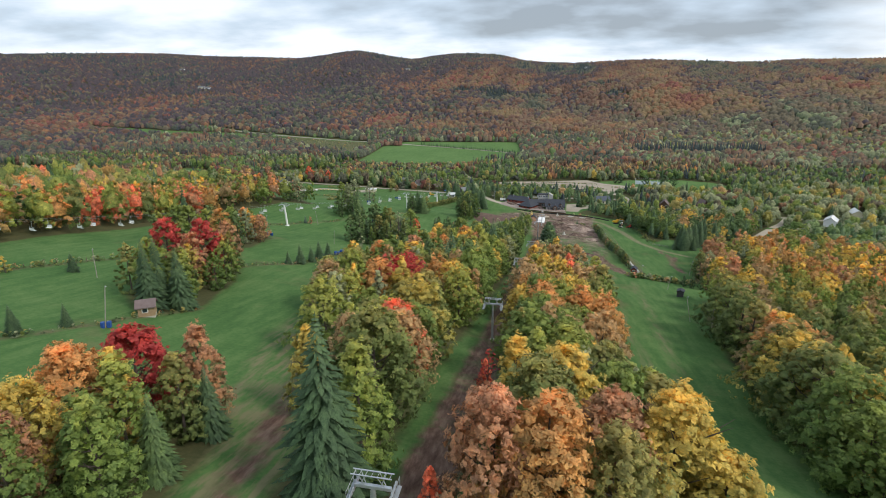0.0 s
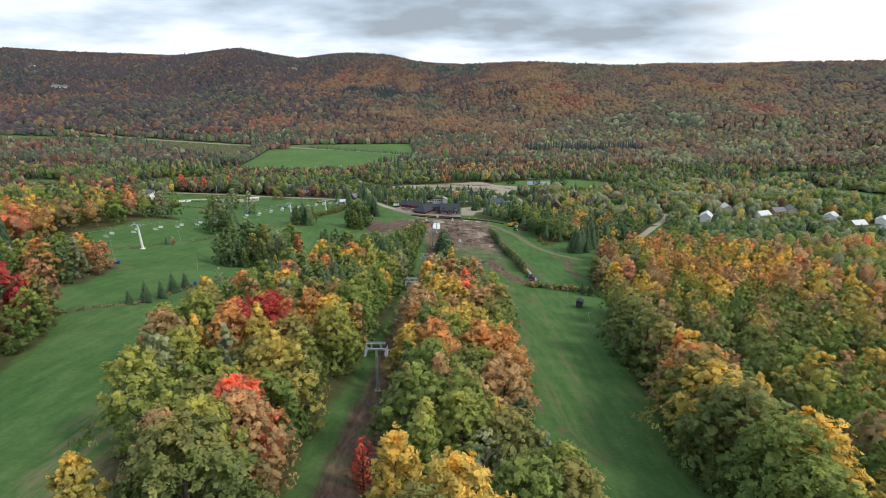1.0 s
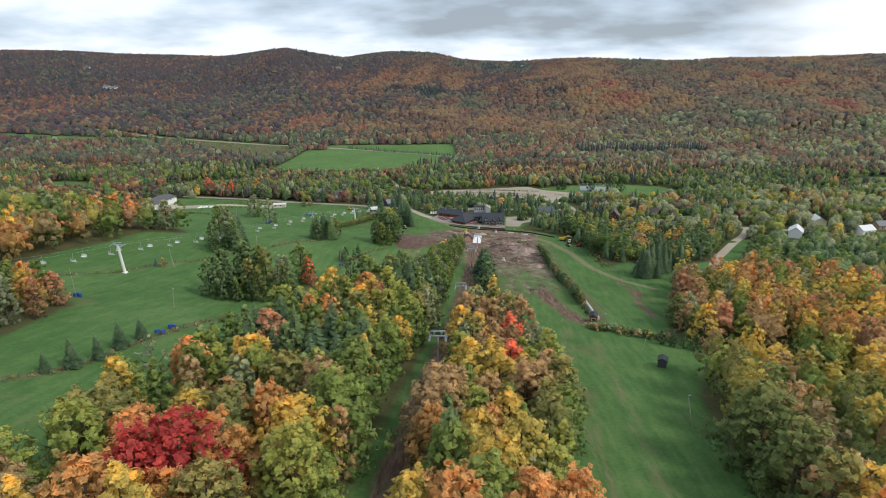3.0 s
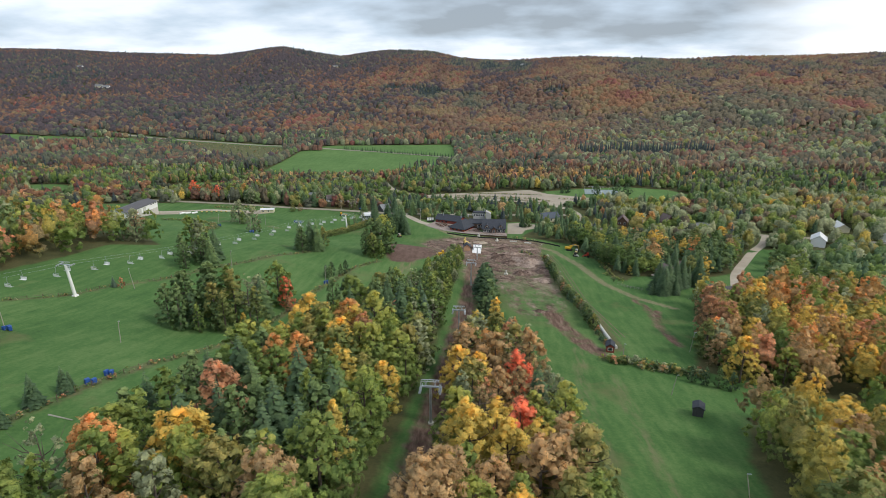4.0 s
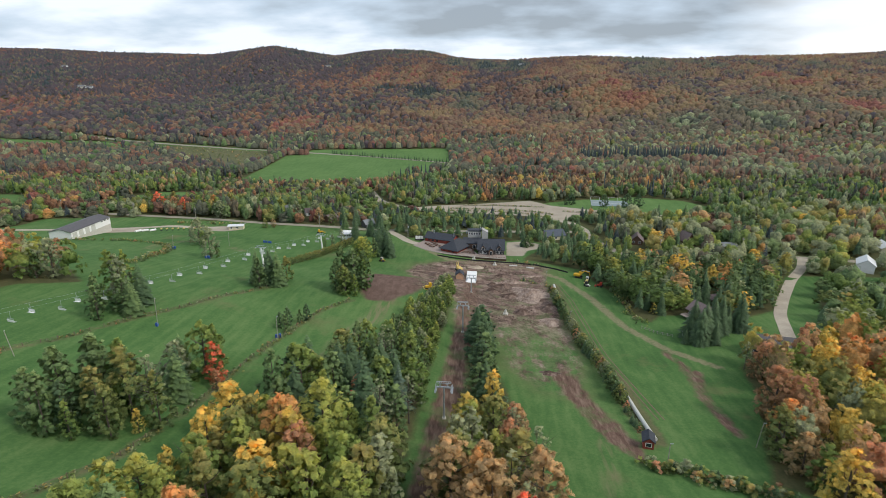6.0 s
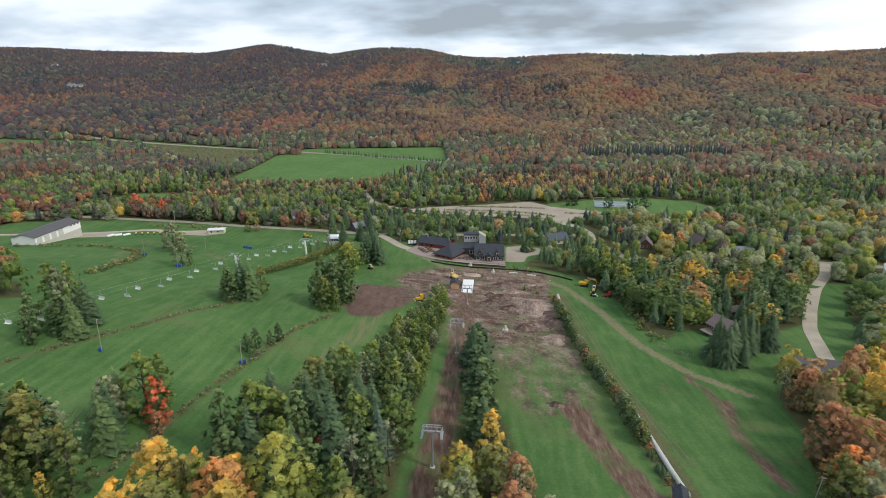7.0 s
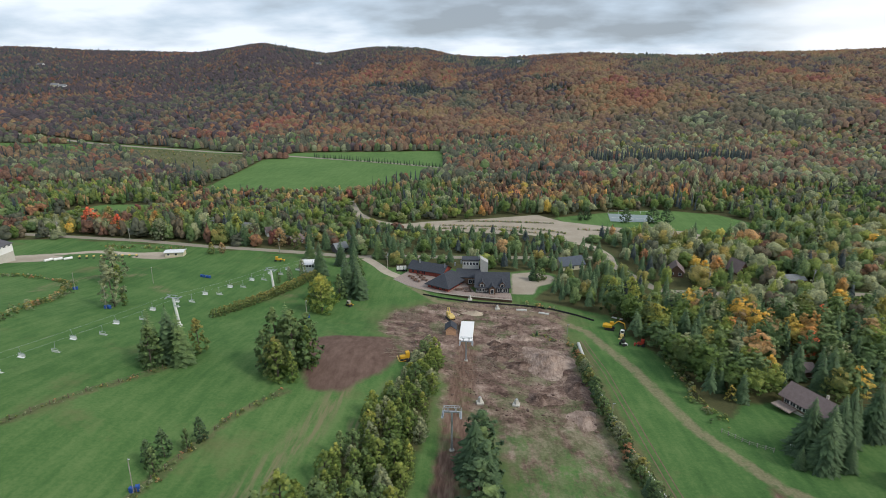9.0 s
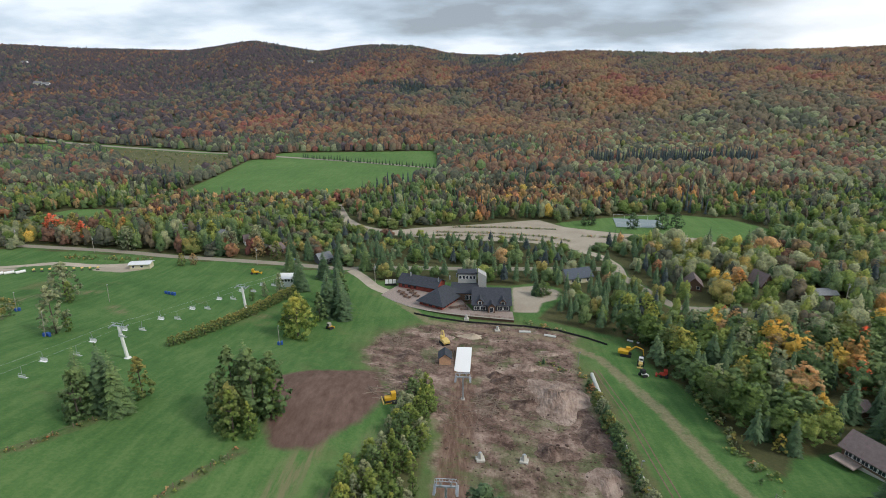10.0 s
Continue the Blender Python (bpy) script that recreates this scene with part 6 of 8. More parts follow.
def lodge():
    z0 = 0.35
    ob = thing("ski_lodge", "large dark-roofed wooden ski lodge with dormers and red log walls", "lodge", pose(0, 0, 0))
    # east wing with dormers
    wing = part("wall", gable_walls(bmesh.new(), 15.4, 16, 3.3, 4.2), DARK_WALL, ob, "dark boarded wall of the east wing")
    wing.matrix_local = pose(8.7, 465.6, z0)
    part("roof", gable_roof(bmesh.new(), 15.4, 16, 3.3, 4.2, 0.6), DARK_ROOF, ob).matrix_local = pose(8.7, 465.6, z0)
    for x, big in ((3.9, 0), (8.6, 1), (13.2, 0)):
        d = part("dormer", gable_walls(bmesh.new(), 4.0, 2.4 if not big else 2.8, 1.6 if not big else 2.9, 1.3), BROWN_WALL, ob)
        d.matrix_local = pose(x, 459.6 if not big else 457.4, z0 + 3.0 - (2.4 if big else 0), 0, 0, 90)
        part("dormer_roof", gable_roof(bmesh.new(), 4.0, 2.4 if not big else 2.8, 1.6 if not big else 2.9, 1.3, 0.35, 0.14), DARK_ROOF, d)
        windows_on(d, [(-2.02, 0, 1.0 if not big else 1.3, -90, 1.3, 1.1 if not big else 1.9)])
    windows_on(ob, [(x, 457.56, z0 + 1.75, 0, 2.0, 1.5) for x in (2.6, 5.1, 12.1, 14.6)] + [(16.43, y, z0 + 1.8, 90, 1.4, 1.3) for y in (460, 465, 470)])
    # middle hall, set at an angle, with a wide hipped roof
    hall = part("hall_wall", box(bmesh.new(), (17.0, 11.4, 3.0), (0, 0, 1.5)), RED_WALL, ob, "dark red log wall of the middle hall")
    hall.matrix_local = pose(-12.4, 468.0, z0, 0, 0, 60)
    part("hall_roof", hip_roof(bmesh.new(), 17.0, 11.4, 2.9, 3.6, 1.2), DARK_ROOF, hall)
    windows_on(hall, [(x, -5.72, 1.6, 0, 1.9, 1.7) for x in (-6.5, -3.9, -1.3, 1.3, 3.9, 6.5)] + [(-8.52, y, 1.6, -90, 1.7, 1.5) for y in (-3.2, 0, 3.2)], RED_PAINT)
    # west wing
    west = part("west_wall", gable_walls(bmesh.new(), 19, 9.5, 2.9, 2.6), RED_WALL, ob, "dark red log wall of the west wing")
    west.matrix_local = pose(-22.5, 483.6, z0, 0, 0, -22)
    part("west_roof", gable_roof(bmesh.new(), 19, 9.5, 2.9, 2.6, 0.7), DARK_ROOF, west)
    windows_on(west, [(x, -4.76, 1.6, 0, 1.6, 1.2) for x in (-7, -4, -1)], RED_PAINT)
    # raised middle with a row of high windows, and the pale stair tower
    mid = part("upper_wall", box(bmesh.new(), (8.2, 7.0, 8.2), (0, 0, 4.1)), GREY_WALL, ob, "pale grey boarded upper storey")
    mid.matrix_local = pose(-1.6, 482.6, z0)
    part("upper_roof", box(bmesh.new(), (9.0, 7.8, 0.3), (0, 0, 8.5), (-5, 0, 0)), DARK_ROOF, mid)
    windows_on(mid, [(x, -3.52, 6.9, 0, 1.1, 1.3) for x in (-3.1, -1.55, 0, 1.55, 3.1)])
    t = part("stair_tower", solid(bmesh.new(), [(-1.9, -2.4, 0), (1.9, -2.4, 0), (1.9, 2.4, 0), (-1.9, 2.4, 0), (-1.9, -2.4, 10.4), (1.9, -2.4, 8.2), (1.9, 2.4, 8.2), (-1.9, 2.4, 10.4)],
                                  [(3, 2, 1, 0), (0, 1, 5, 4), (1, 2, 6, 5), (2, 3, 7, 6), (3, 0, 4, 7), (4, 5, 6, 7)]), GREY_WALL, ob, "pale grey stair tower with a sloping top")
    t.matrix_local = pose(5.0, 479.5, z0)
    link = part("link_wall", box(bmesh.new(), (11.5, 11.0, 3.6), (0, 0, 1.8)), BROWN_WALL, ob)
    link.matrix_local = pose(-2.6, 474.2, z0)
    part("link_roof", box(bmesh.new(), (12.2, 11.6, 0.3), (0, 0, 3.85), (3, 0, 0)), DARK_ROOF, link)
    windows_on(link, [(x, -5.52, 1.6, 0, 1.5, 2.1) for x in (1.0, 3.0, 5.0)])
    for x, y, z in ((-27.5, 484.5, 6.2), (-14.5, 478.5, 6.0), (-9.5, 481, 6.0), (-6.5, 483.5, 6.3), (2.4, 481, 9.6)):
        part("chimney", box(bmesh.new(), (0.55, 0.55, 1.9), (x, y, z + 0.2), bevel=0.04), STEEL, ob)
    return ob


GREY_WALL = plain("pale_grey_boards", (0.40, 0.40, 0.38), 0.75, 0.0, 0.15, 2.0)
lodge()


def slab(name, outline, z, thick, material, parent=None, label=""):
    bm = bmesh.new()
    lo, hi = [bm.verts.new((x, y, z - thick)) for x, y in outline], [bm.verts.new((x, y, z)) for x, y in outline]
    bm.faces.new(hi)
    bm.faces.new(lo[::-1])
    n = len(outline)
    for i in range(n):
        bm.faces.new((lo[i], lo[(i + 1) % n], hi[(i + 1) % n], hi[i]))
    bmesh.ops.recalc_face_normals(bm, faces=bm.faces)
    return part(name, bm, material, parent, label)


DECK_LINE = [(-39.5, 473), (-33, 466.5), (-25.5, 461), (-18.5, 457.6), (-11.5, 455.4), (0, 452.6), (17.4, 449.6), (17.2, 457.4), (1.0, 457.4), (-4, 469), (-22, 478.6), (-33, 486)]
deck = thing("deck", "weathered wooden deck along the front of the lodge", "deck", pose(0, 0, 0.1))
slab("platform", DECK_LINE, 0.72, 0.18, DECK, deck)
slab("skirt", [(x * 0.995, y + 0.25) for x, y in DECK_LINE], 0.54, 1.6, BROWN_WALL, deck)
for (ax, ay), (bx, by) in zip(DECK_LINE[:6], DECK_LINE[1:7]):
    part("edge_beam", rod(bmesh.new(), (ax, ay, 0.66), (bx, by, 0.66), 0.22, sides=4), STONE, deck, "pale stone coping at the deck's edge")
for (ax, ay), (bx, by) in ((DECK_LINE[5], DECK_LINE[6]),):
    for z in (1.15, 1.55):
        part("rail", rod(bmesh.new(), (ax, ay, z), (bx, by, z), 0.05, sides=4), BROWN_WALL, deck)
    for i in range(10):
        part("rail_post", rod(bmesh.new(), (ax + (bx - ax) * i / 9, ay + (by - ay) * i / 9, 0.6), (ax + (bx - ax) * i / 9, ay + (by - ay) * i / 9, 1.65), 0.06, sides=4), BROWN_WALL, deck)


def picnic_table(m):
    ob = thing("picnic_table", "long brown wooden picnic table with benches on the deck", "table", m, "picnic tables on the deck")
    part("tabletop", box(bmesh.new(), (3.6, 0.8, 0.07), (0, 0, 0.74)), BROWN_WALL, ob)
    for s in (-1, 1):
        part("bench", box(bmesh.new(), (3.6, 0.3, 0.06), (0, s * 0.72, 0.45)), BROWN_WALL, ob)
        part("leg", box(bmesh.new(), (0.1, 1.6, 0.74), (s * 1.3, 0, 0.36)), BROWN_WALL, ob)
    return ob


table = picnic_table(pose(-31, 476, 0.83, 0, 0, -30))
for x, y, a in ((-29.4, 473.2, -30), (-27, 478, -30), (-25.6, 475, -30), (-24, 471.8, -30), (-27.6, 470.4, -30), (-3.4, 461.5, 10), (-2.6, 458.6, 10), (-6.8, 460.2, 10), (-1, 464.5, 10)):
    copy_thing(table, pose(x, y, 0.83, 0, 0, a))

sign = thing("sign_board", "dark stand with three white notice panels", "sign", pose(-37.2, 486, gz(-37.2, 486), 0, 0, 8))
part("frame", box(bmesh.new(), (5.6, 0.3, 1.0), (0, 0, 0.5)), BLACK, sign)
for x in (-1.75, 0, 1.75):
    part("panel", box(bmesh.new(), (1.5, 0.12, 2.1), (x, -0.1, 2.05), bevel=0.02), WHITE, sign, "white notice panel")
for x in (-2.65, -0.88, 0.88, 2.65):
    part("post", box(bmesh.new(), (0.12, 0.12, 3.2), (x, 0, 1.6)), BLACK, sign)

front = lambda w, d, xs, z=1.5, ww=1.2, hh=1.2: [(x, -d / 2 - 0.02, z, 0, ww, hh) for x in xs]
house("operator_hut", "small new timber lift hut with a dark roof", "hut", -8.1, 411.2, 3, 4.3, 3.8, 2.6, 1.4, NEW_WOOD, DARK_ROOF, [(0.6, -1.92, 1.6, 0, 1.1, 0.9)], over=0.4).rotation_euler[2] += radians(90)
hr = house("house", "low brown-roofed bungalow with a long window front", "house", 96.4, 359.4, -63, 15.2, 8.2, 2.7, 2.6, BROWN_WALL, BROWN_ROOF,
           [(x, -4.12, 1.5, 0, 1.5, 1.5) for x in (-6, -4.2, -2.4, -0.6, 1.2, 3.0)], (1.5, 0.8, 5.4), over=0.8)
part("deck", box(bmesh.new(), (5.5, 3.4, 0.3), (-5.5, -5.8, 0.2)), DECK, hr)
house("cottage", "dark cottage with a glazed gable and grey roof", "house", 104, 325, -12, 13, 8, 2.8, 3.2, DARK_WALL, METAL_ROOF, [(-6.53, 0, 2.6, -90, 2.4, 2.4), (-6.53, -2.6, 1.5, -90, 1.2, 1.4)], over=0.8)
house("shed", "small dark-roofed shed hidden among trees", "shed", 108.5, 388, 20, 6, 4.5, 2.4, 1.2, BROWN_WALL, BROWN_ROOF)
house("conveyor_hut", "small red hut with a dark roof at the conveyor's end", "hut", 43.4, 261.4, 78, 3.4, 2.5, 2.2, 0.9, RED_WALL, DARK_ROOF, [(-1.72, 0, 1.3, -90, 1.3, 0.9)], over=0.3)
house("trail_hut", "small dark weathered hut beside the east run", "hut", 54.6, 216.8, 70, 2.8, 2.4, 2.2, 0.6, DARK_WALL, DARK_ROOF, over=0.25)
house("patrol_hut", "small tan hut with a brown roof on the grass", "hut", -84.6, 92.8, 30, 3.2, 2.8, 2.3, 1.0, TAN_WALL, BROWN_ROOF, [(-0.2, -1.42, 1.4, 0, 1.0, 0.8), (-1.62, 0, 1.4, -90, 0.9, 0.8)], over=0.45)
barn = house("barn", "long white machine barn with a dark metal roof", "barn", -248, 463, 90, 36, 14, 4.2, 1.8, WHITE, METAL_ROOF, [(x, -7.03, 3.5, 0, 1.6, 0.7) for x in (10, 13, 16)], over=0.5)
for x in (-15, -9.5, -4, 1.5):
    part("door", box(bmesh.new(), (3.6, 0.14, 3.4), (x, -7.03, 1.7)), PIPE_WHITE, barn, "white roller door")
house("shed", "small cream flat-roofed shed beside the farm road", "shed", -165.5, 501.5, 10, 9.6, 5.0, 2.5, 0.5, CREAM_WALL, PALE_ROOF, [(-3, -2.52, 1.4, 0, 1.2, 1.0), (1, -2.52, 1.4, 0, 1.2, 1.0)], over=0.6)
house("white_house", "small white house with a row of windows by the road", "house", -83.2, 480.5, 5, 6.2, 6.2, 4.2, 1.4, WHITE, WHITE, front(6, 6.2, (-2.1, -0.7, 0.7, 2.1), 3.4, 1.1, 1.3))
house("white_house", "white two-storey house among the village trees", "house", 213, 446, 60, 11, 8, 4.6, 2.8, WHITE, PALE_ROOF, front(11, 8, (-3.5, 0, 3.5), 3.0))
house("grey_roofed_house", "house with a blue-grey roof behind the lodge", "house", 50, 499.5, 20, 13, 9, 3.0, 3.0, CREAM_WALL, plain("slate_blue_shingle", (0.075, 0.09, 0.115), 0.7, 0.0, 0.25, 1.2, 0.03), front(13, 9, (-4, 0, 4)), over=0.6)
house("chalet", "brown wooden chalet with a steep roof", "house", 102, 491, 75, 8, 7, 3.0, 3.4, BROWN_WALL, BROWN_ROOF, [(-4.03, y, 1.8, -90, 1.3, 1.2) for y in (-1.8, 1.8)], over=0.7)
house("chalet", "steep brown A-shaped chalet among trees", "house", 134.5, 496, 110, 8, 6.4, 2.0, 4.6, BROWN_WALL, BROWN_ROOF, [(-4.03, 0, 2.6, -90, 1.6, 1.6)], over=0.7)
house("cabin", "low cabin with a grey roof by the lane", "house", 152, 482, 5, 14, 7, 2.6, 1.6, BROWN_WALL, GREY_ROOF)
for x, y, a, w, c, r in ((-188, 566, 10, 9, CREAM_WALL, BROWN_ROOF), (-178, 571, 20, 9, WHITE, GREY_ROOF), (-146, 558, -8, 9, CREAM_WALL, GREY_ROOF), (-128, 549, 30, 8, WHITE, BROWN_ROOF), (-107, 530, 60, 8, BROWN_WALL, BROWN_ROOF), (-77, 517, 40, 7, DARK_WALL, GREY_ROOF)):
    house("village_house", "gabled village house half hidden by trees", "house", x, y, a, w, 7, 3.0, 2.4, c, r, front(w, 7, (-2, 2)), group="village houses")
for i, (x, y) in enumerate(VILLAGE[7:]):
    house("village_house", "gabled village house half hidden by trees", "house", x, y, (20, 80, 45, 10)[i % 4], 11, 8, 3.2, 2.5, (WHITE, CREAM_WALL, WHITE, TAN_WALL)[i % 4], (PALE_ROOF, GREY_ROOF, PALE_ROOF)[i % 3], front(11, 8, (-3, 0, 3)), group="village houses")
for i, (x, y) in enumerate(((-1233, 1784), (-984, 1499), (-962, 1494), (-480, 1930), (120, 1950), (530, 1960), (660, 1930), (820, 1760))):
    house("farmhouse", "pale farmhouse far off on the hillside", "house", x, y, 10 * i, 16, 10, 5, 3.5, (WHITE, CREAM_WALL)[i % 2], GREY_ROOF, front(16, 10, (-4, 0, 4), 2.2, 1.6, 1.6), group="farmhouses on the far hills")

# sports court
court = thing("sports_court", "fenced grey sports court in the green field", "court", pose(110, 608, gz(110, 608), 0, 0, -8))
part("surface", box(bmesh.new(), (30, 22, 0.3), (0, 0, 0.1)), plain("court_surface", (0.24, 0.29, 0.30), 0.85, 0, 0.1, 0.3), court)
for x in (-15, -7.5, 0, 7.5, 15):
    for y in (-11, 11):
        part("post", rod(bmesh.new(), (x, y, 0), (x, y, 3.0), 0.07, sides=5), WHITE, court)
for y in (-11, 11):
    part("rail", rod(bmesh.new(), (-15, y, 3.0), (15, y, 3.0), 0.05, sides=4), WHITE, court)


# ---- ski lift under construction: towers without a rope ----
def lift_tower(x, y, height, turn, label):
    ob = thing("lift_tower", label, "lift tower", pose(x, y, gz(x, y), 0, 0, turn), "lift towers")
    part("base", rod(bmesh.new(), (0, 0, -0.4), (0, 0, 0.35), 0.75, sides=12), CONCRETE, ob, "pale round concrete footing")
    top = height - 1.5
    part("pole", rod(bmesh.new(), (0, 0, 0.3), (0, 0, top), 0.36, 0.29, 12), STEEL, ob)
    part("crossarm", box(bmesh.new(), (4.3, 0.42, 0.38), (0, 0, top + 0.1), bevel=0.04), STEEL, ob)
    for s in (-1, 1):
        bm = bmesh.new()
        for y0 in (-0.45, 0.45):
            rod(bm, (s * 0.9, y0 * 0.4, top + 0.2), (s * 1.5, y0, height - 0.05), 0.06, sides=5)
            rod(bm, (s * 1.5, y0 * 0.4, top + 0.2), (s * 0.7, y0, height - 0.05), 0.05, sides=5)
        part("strut", bm, STEEL, ob)
        bm = bmesh.new()
        rod(bm, (s * 2.25, -1.5, top - 0.45), (s * 2.25, 1.5, top - 0.15), 0.09, sides=5)
        rod(bm, (s * 2.25, 0, top - 0.3), (s * 2.05, 0, top + 0.15), 0.12, sides=6)
        for k in range(6):
            yy = -1.35 + 0.54 * k
            rod(bm, (s * 2.17, yy, top - 0.28 + 0.1 * yy), (s * 2.33, yy, top - 0.28 + 0.1 * yy), 0.24, sides=9)
        part("sheave_train", bm, STEEL, ob, "row of grey rope wheels")
        bm = bmesh.new()
        for z in (-0.55, 0.35):
            rod(bm, (s * 2.62, -1.6, top + z - 0.15), (s * 2.62, 1.6, top + z + 0.15), 0.04, sides=4)
        for k in range(5):
            yy = -1.6 + 0.8 * k
            rod(bm, (s * 2.62, yy, top - 0.7 + 0.09 * yy), (s * 2.62, yy, top + 0.35 + 0.09 * yy), 0.035, sides=4)
        box(bm, (0.55, 3.2, 0.06), (s * 2.6, 0, top - 0.7), (5.5, 0, 0))
        part("catwalk", bm, STEEL, ob, "steel catwalk with a railing")
    bm = bmesh.new()
    for y0 in (-0.45, 0.45):
        rod(bm, (-2.4, y0, height), (2.4, y0, height), 0.08, sides=5)
    for k in range(7):
        rod(bm, (-2.1 + 0.7 * k, -0.45, height), (-2.1 + 0.7 * k, 0.45, height), 0.04, sides=4)
    part("lifting_frame", bm, STEEL, ob)
    bm = bmesh.new()
    for s in (-0.2, 0.2):
        rod(bm, (s, -0.5, 0.8), (s, -0.44, top), 0.03, sides=4)
    for k in range(int((top - 1) / 0.6)):
        rod(bm, (-0.2, -0.49, 1 + 0.6 * k), (0.2, -0.49, 1 + 0.6 * k), 0.02, sides=4)
    part("ladder", bm, STEEL, ob)
    return ob


for x, y, h in ((-15.9, 36.5, 8.6), (-12.4, 119, 11.0), (-9.2, 196, 10.4), (-6.5, 268, 10.6), (-3.8, 331, 12.2), (-1.7, 385, 8.6)):
    lift_tower(x, y, h, -1.8, "grey galvanised chairlift tower without a rope").scale = (0.82, 0.82, 1.0)

pad = thing("lift_platform", "long platform under a bright white cover", "platform", pose(-2.1, 413.0, gz(-2, 405) - 0.1, 0, 0, -2))
part("base", box(bmesh.new(), (5.0, 16.4, 3.2), (0, 0, -1.55)), CONCRETE, pad)
part("cover", box(bmesh.new(), (5.2, 16.6, 0.35), (0, 0, 0.22), bevel=0.1), WHITE, pad, "bright white sheet cover")


# ---- white chairlift in the west ----
def chair_tower(x, y, height, turn, lean):
    ob = thing("chairlift_tower", "tall white leaning chairlift tower with rope wheels", "lift tower", pose(x, y, gz(x, y), lean, 0, turn), "white chairlift towers")
    part("base", box(bmesh.new(), (1.5, 1.5, 0.9), (0, 0, 0), bevel=0.08), WHITE, ob)
    part("pole", rod(bmesh.new(), (0, 0, 0), (0, 0, height - 0.5), 0.55, 0.42, 12), WHITE, ob)
    part("crossarm", box(bmesh.new(), (4.9, 0.35, 0.35), (0, 0, height - 0.5), bevel=0.04), STEEL, ob)
    for s in (-1, 1):
        bm = bmesh.new()
        rod(bm, (s * 2.3, -1.3, height - 0.4), (s * 2.3, 1.3, height - 0.4), 0.09, sides=5)
        for k in range(5):
            rod(bm, (s * 2.22, -1.2 + 0.6 * k, height - 0.55), (s * 2.38, -1.2 + 0.6 * k, height - 0.55), 0.25, sides=9)
        part("sheave_train", bm, STEEL, ob)
        part("frame", rod(bmesh.new(), (s * 1.3, 0, height - 0.4), (s * 1.3, 0, height + 0.5), 0.06, sides=5), STEEL, ob)
    part("lifting_frame", rod(bmesh.new(), (-2.2, 0, height + 0.5), (2.2, 0, height + 0.5), 0.08, sides=5), STEEL, ob)
    return ob


CHAIR_TOWERS = [(-166, 88, 11.5), (-131.2, 253.5, 11.8), (-101.8, 390, 11.6), (-89.8, 447, 10.4), (-82, 484, 6.5)]
for x, y, h in CHAIR_TOWERS[1:4]:
    chair_tower(x, y, h, -12.0, 5.0)
chair_tower(*CHAIR_TOWERS[0], -12.0, 6.0)


def rope_point(s, side):
    """A place on the rope: s counts spans, side -1 or 1 is the line."""
    i = min(int(s), len(CHAIR_TOWERS) - 2)
    f = s - i
    (ax, ay, ah), (bx, by, bh) = CHAIR_TOWERS[i], CHAIR_TOWERS[i + 1]
    az, bz = gz(ax, ay) + ah - 0.3, gz(bx, by) + bh - 0.3
    span = math.dist((ax, ay), (bx, by))
    nx, ny = (by - ay) / span, -(bx - ax) / span
    return Vector((ax + (bx - ax) * f + nx * 2.3 * side, ay + (by - ay) * f + ny * 2.3 * side, az + (bz - az) * f - 4 * f * (1 - f) * span * 0.012))


rope = thing("haul_rope", "thin dark steel rope of the white chairlift", "rope")
for side in (-1, 1):
    bm = bmesh.new()
    pts = [rope_point(k / 10, side) for k in range(41)]
    for a, b in zip(pts, pts[1:]):
        rod(bm, a, b, 0.017, sides=4)
    part("strand", bm, STEEL, rope)


def lift_chair(m):
    ob = thing("lift_chair", "white-backed empty lift chair hanging from the rope", "chair", m, "chairs of the white chairlift")
    bm = bmesh.new()
    rod(bm, (0, 0, 0.05), (0, 0.25, -1.9), 0.05, sides=5)
    rod(bm, (-1.1, 0.25, -1.9), (1.1, 0.25, -1.9), 0.05, sides=5)
    for s in (-1, 1):
        rod(bm, (s * 1.1, 0.25, -1.9), (s * 1.15, 0.35, -2.9), 0.045, sides=5)
        rod(bm, (s * 1.15, 0.35, -2.9), (s * 1.15, -0.35, -2.95), 0.045, sides=5)
    part("hanger", bm, STEEL, ob)
    part("backrest", box(bmesh.new(), (2.2, 0.1, 0.62), (0, 0.38, -2.5), (-8, 0, 0), 0.03), WHITE, ob)
    part("seat", box(bmesh.new(), (2.2, 0.55, 0.12), (0, 0.05, -2.95), (4, 0, 0), 0.03), WHITE, ob)
    return ob


first = None
for side, off in ((-1, 0.0), (1, 0.35)):
    s = 0.15 + off * 0.12
    while s < 3.95:
        i = min(int(s), 3)
        span = math.dist(CHAIR_TOWERS[i][:2], CHAIR_TOWERS[i + 1][:2])
        p = rope_point(s, side)
        m = Matrix.Translation(p) @ pose(0, 0, 0, 0, 0, -12 + (180 if side > 0 else 0))
        first = copy_thing(first, m) if first else lift_chair(m)
        s += 14.5 / span


# ---- covered conveyor, fences, poles ----
tube = thing("covered_conveyor", "long low white conveyor tunnel running up the slope", "conveyor")
pts = []
for a, b in zip(PIPE, PIPE[1:]):
    n = max(1, int(math.dist(a, b) / 5))
    pts += [(a[0] + (b[0] - a[0]) * i / n, a[1] + (b[1] - a[1]) * i / n) for i in range(n)]
pts.append(PIPE[-1])
for a, b in zip(pts, pts[1:]):
    bm = bmesh.new()
    rod(bm, (*a, gz(*a) + 0.5), (*b, gz(*b) + 0.5), 0.6, sides=10)
    part("tunnel_section", bm, PIPE_WHITE, tube)


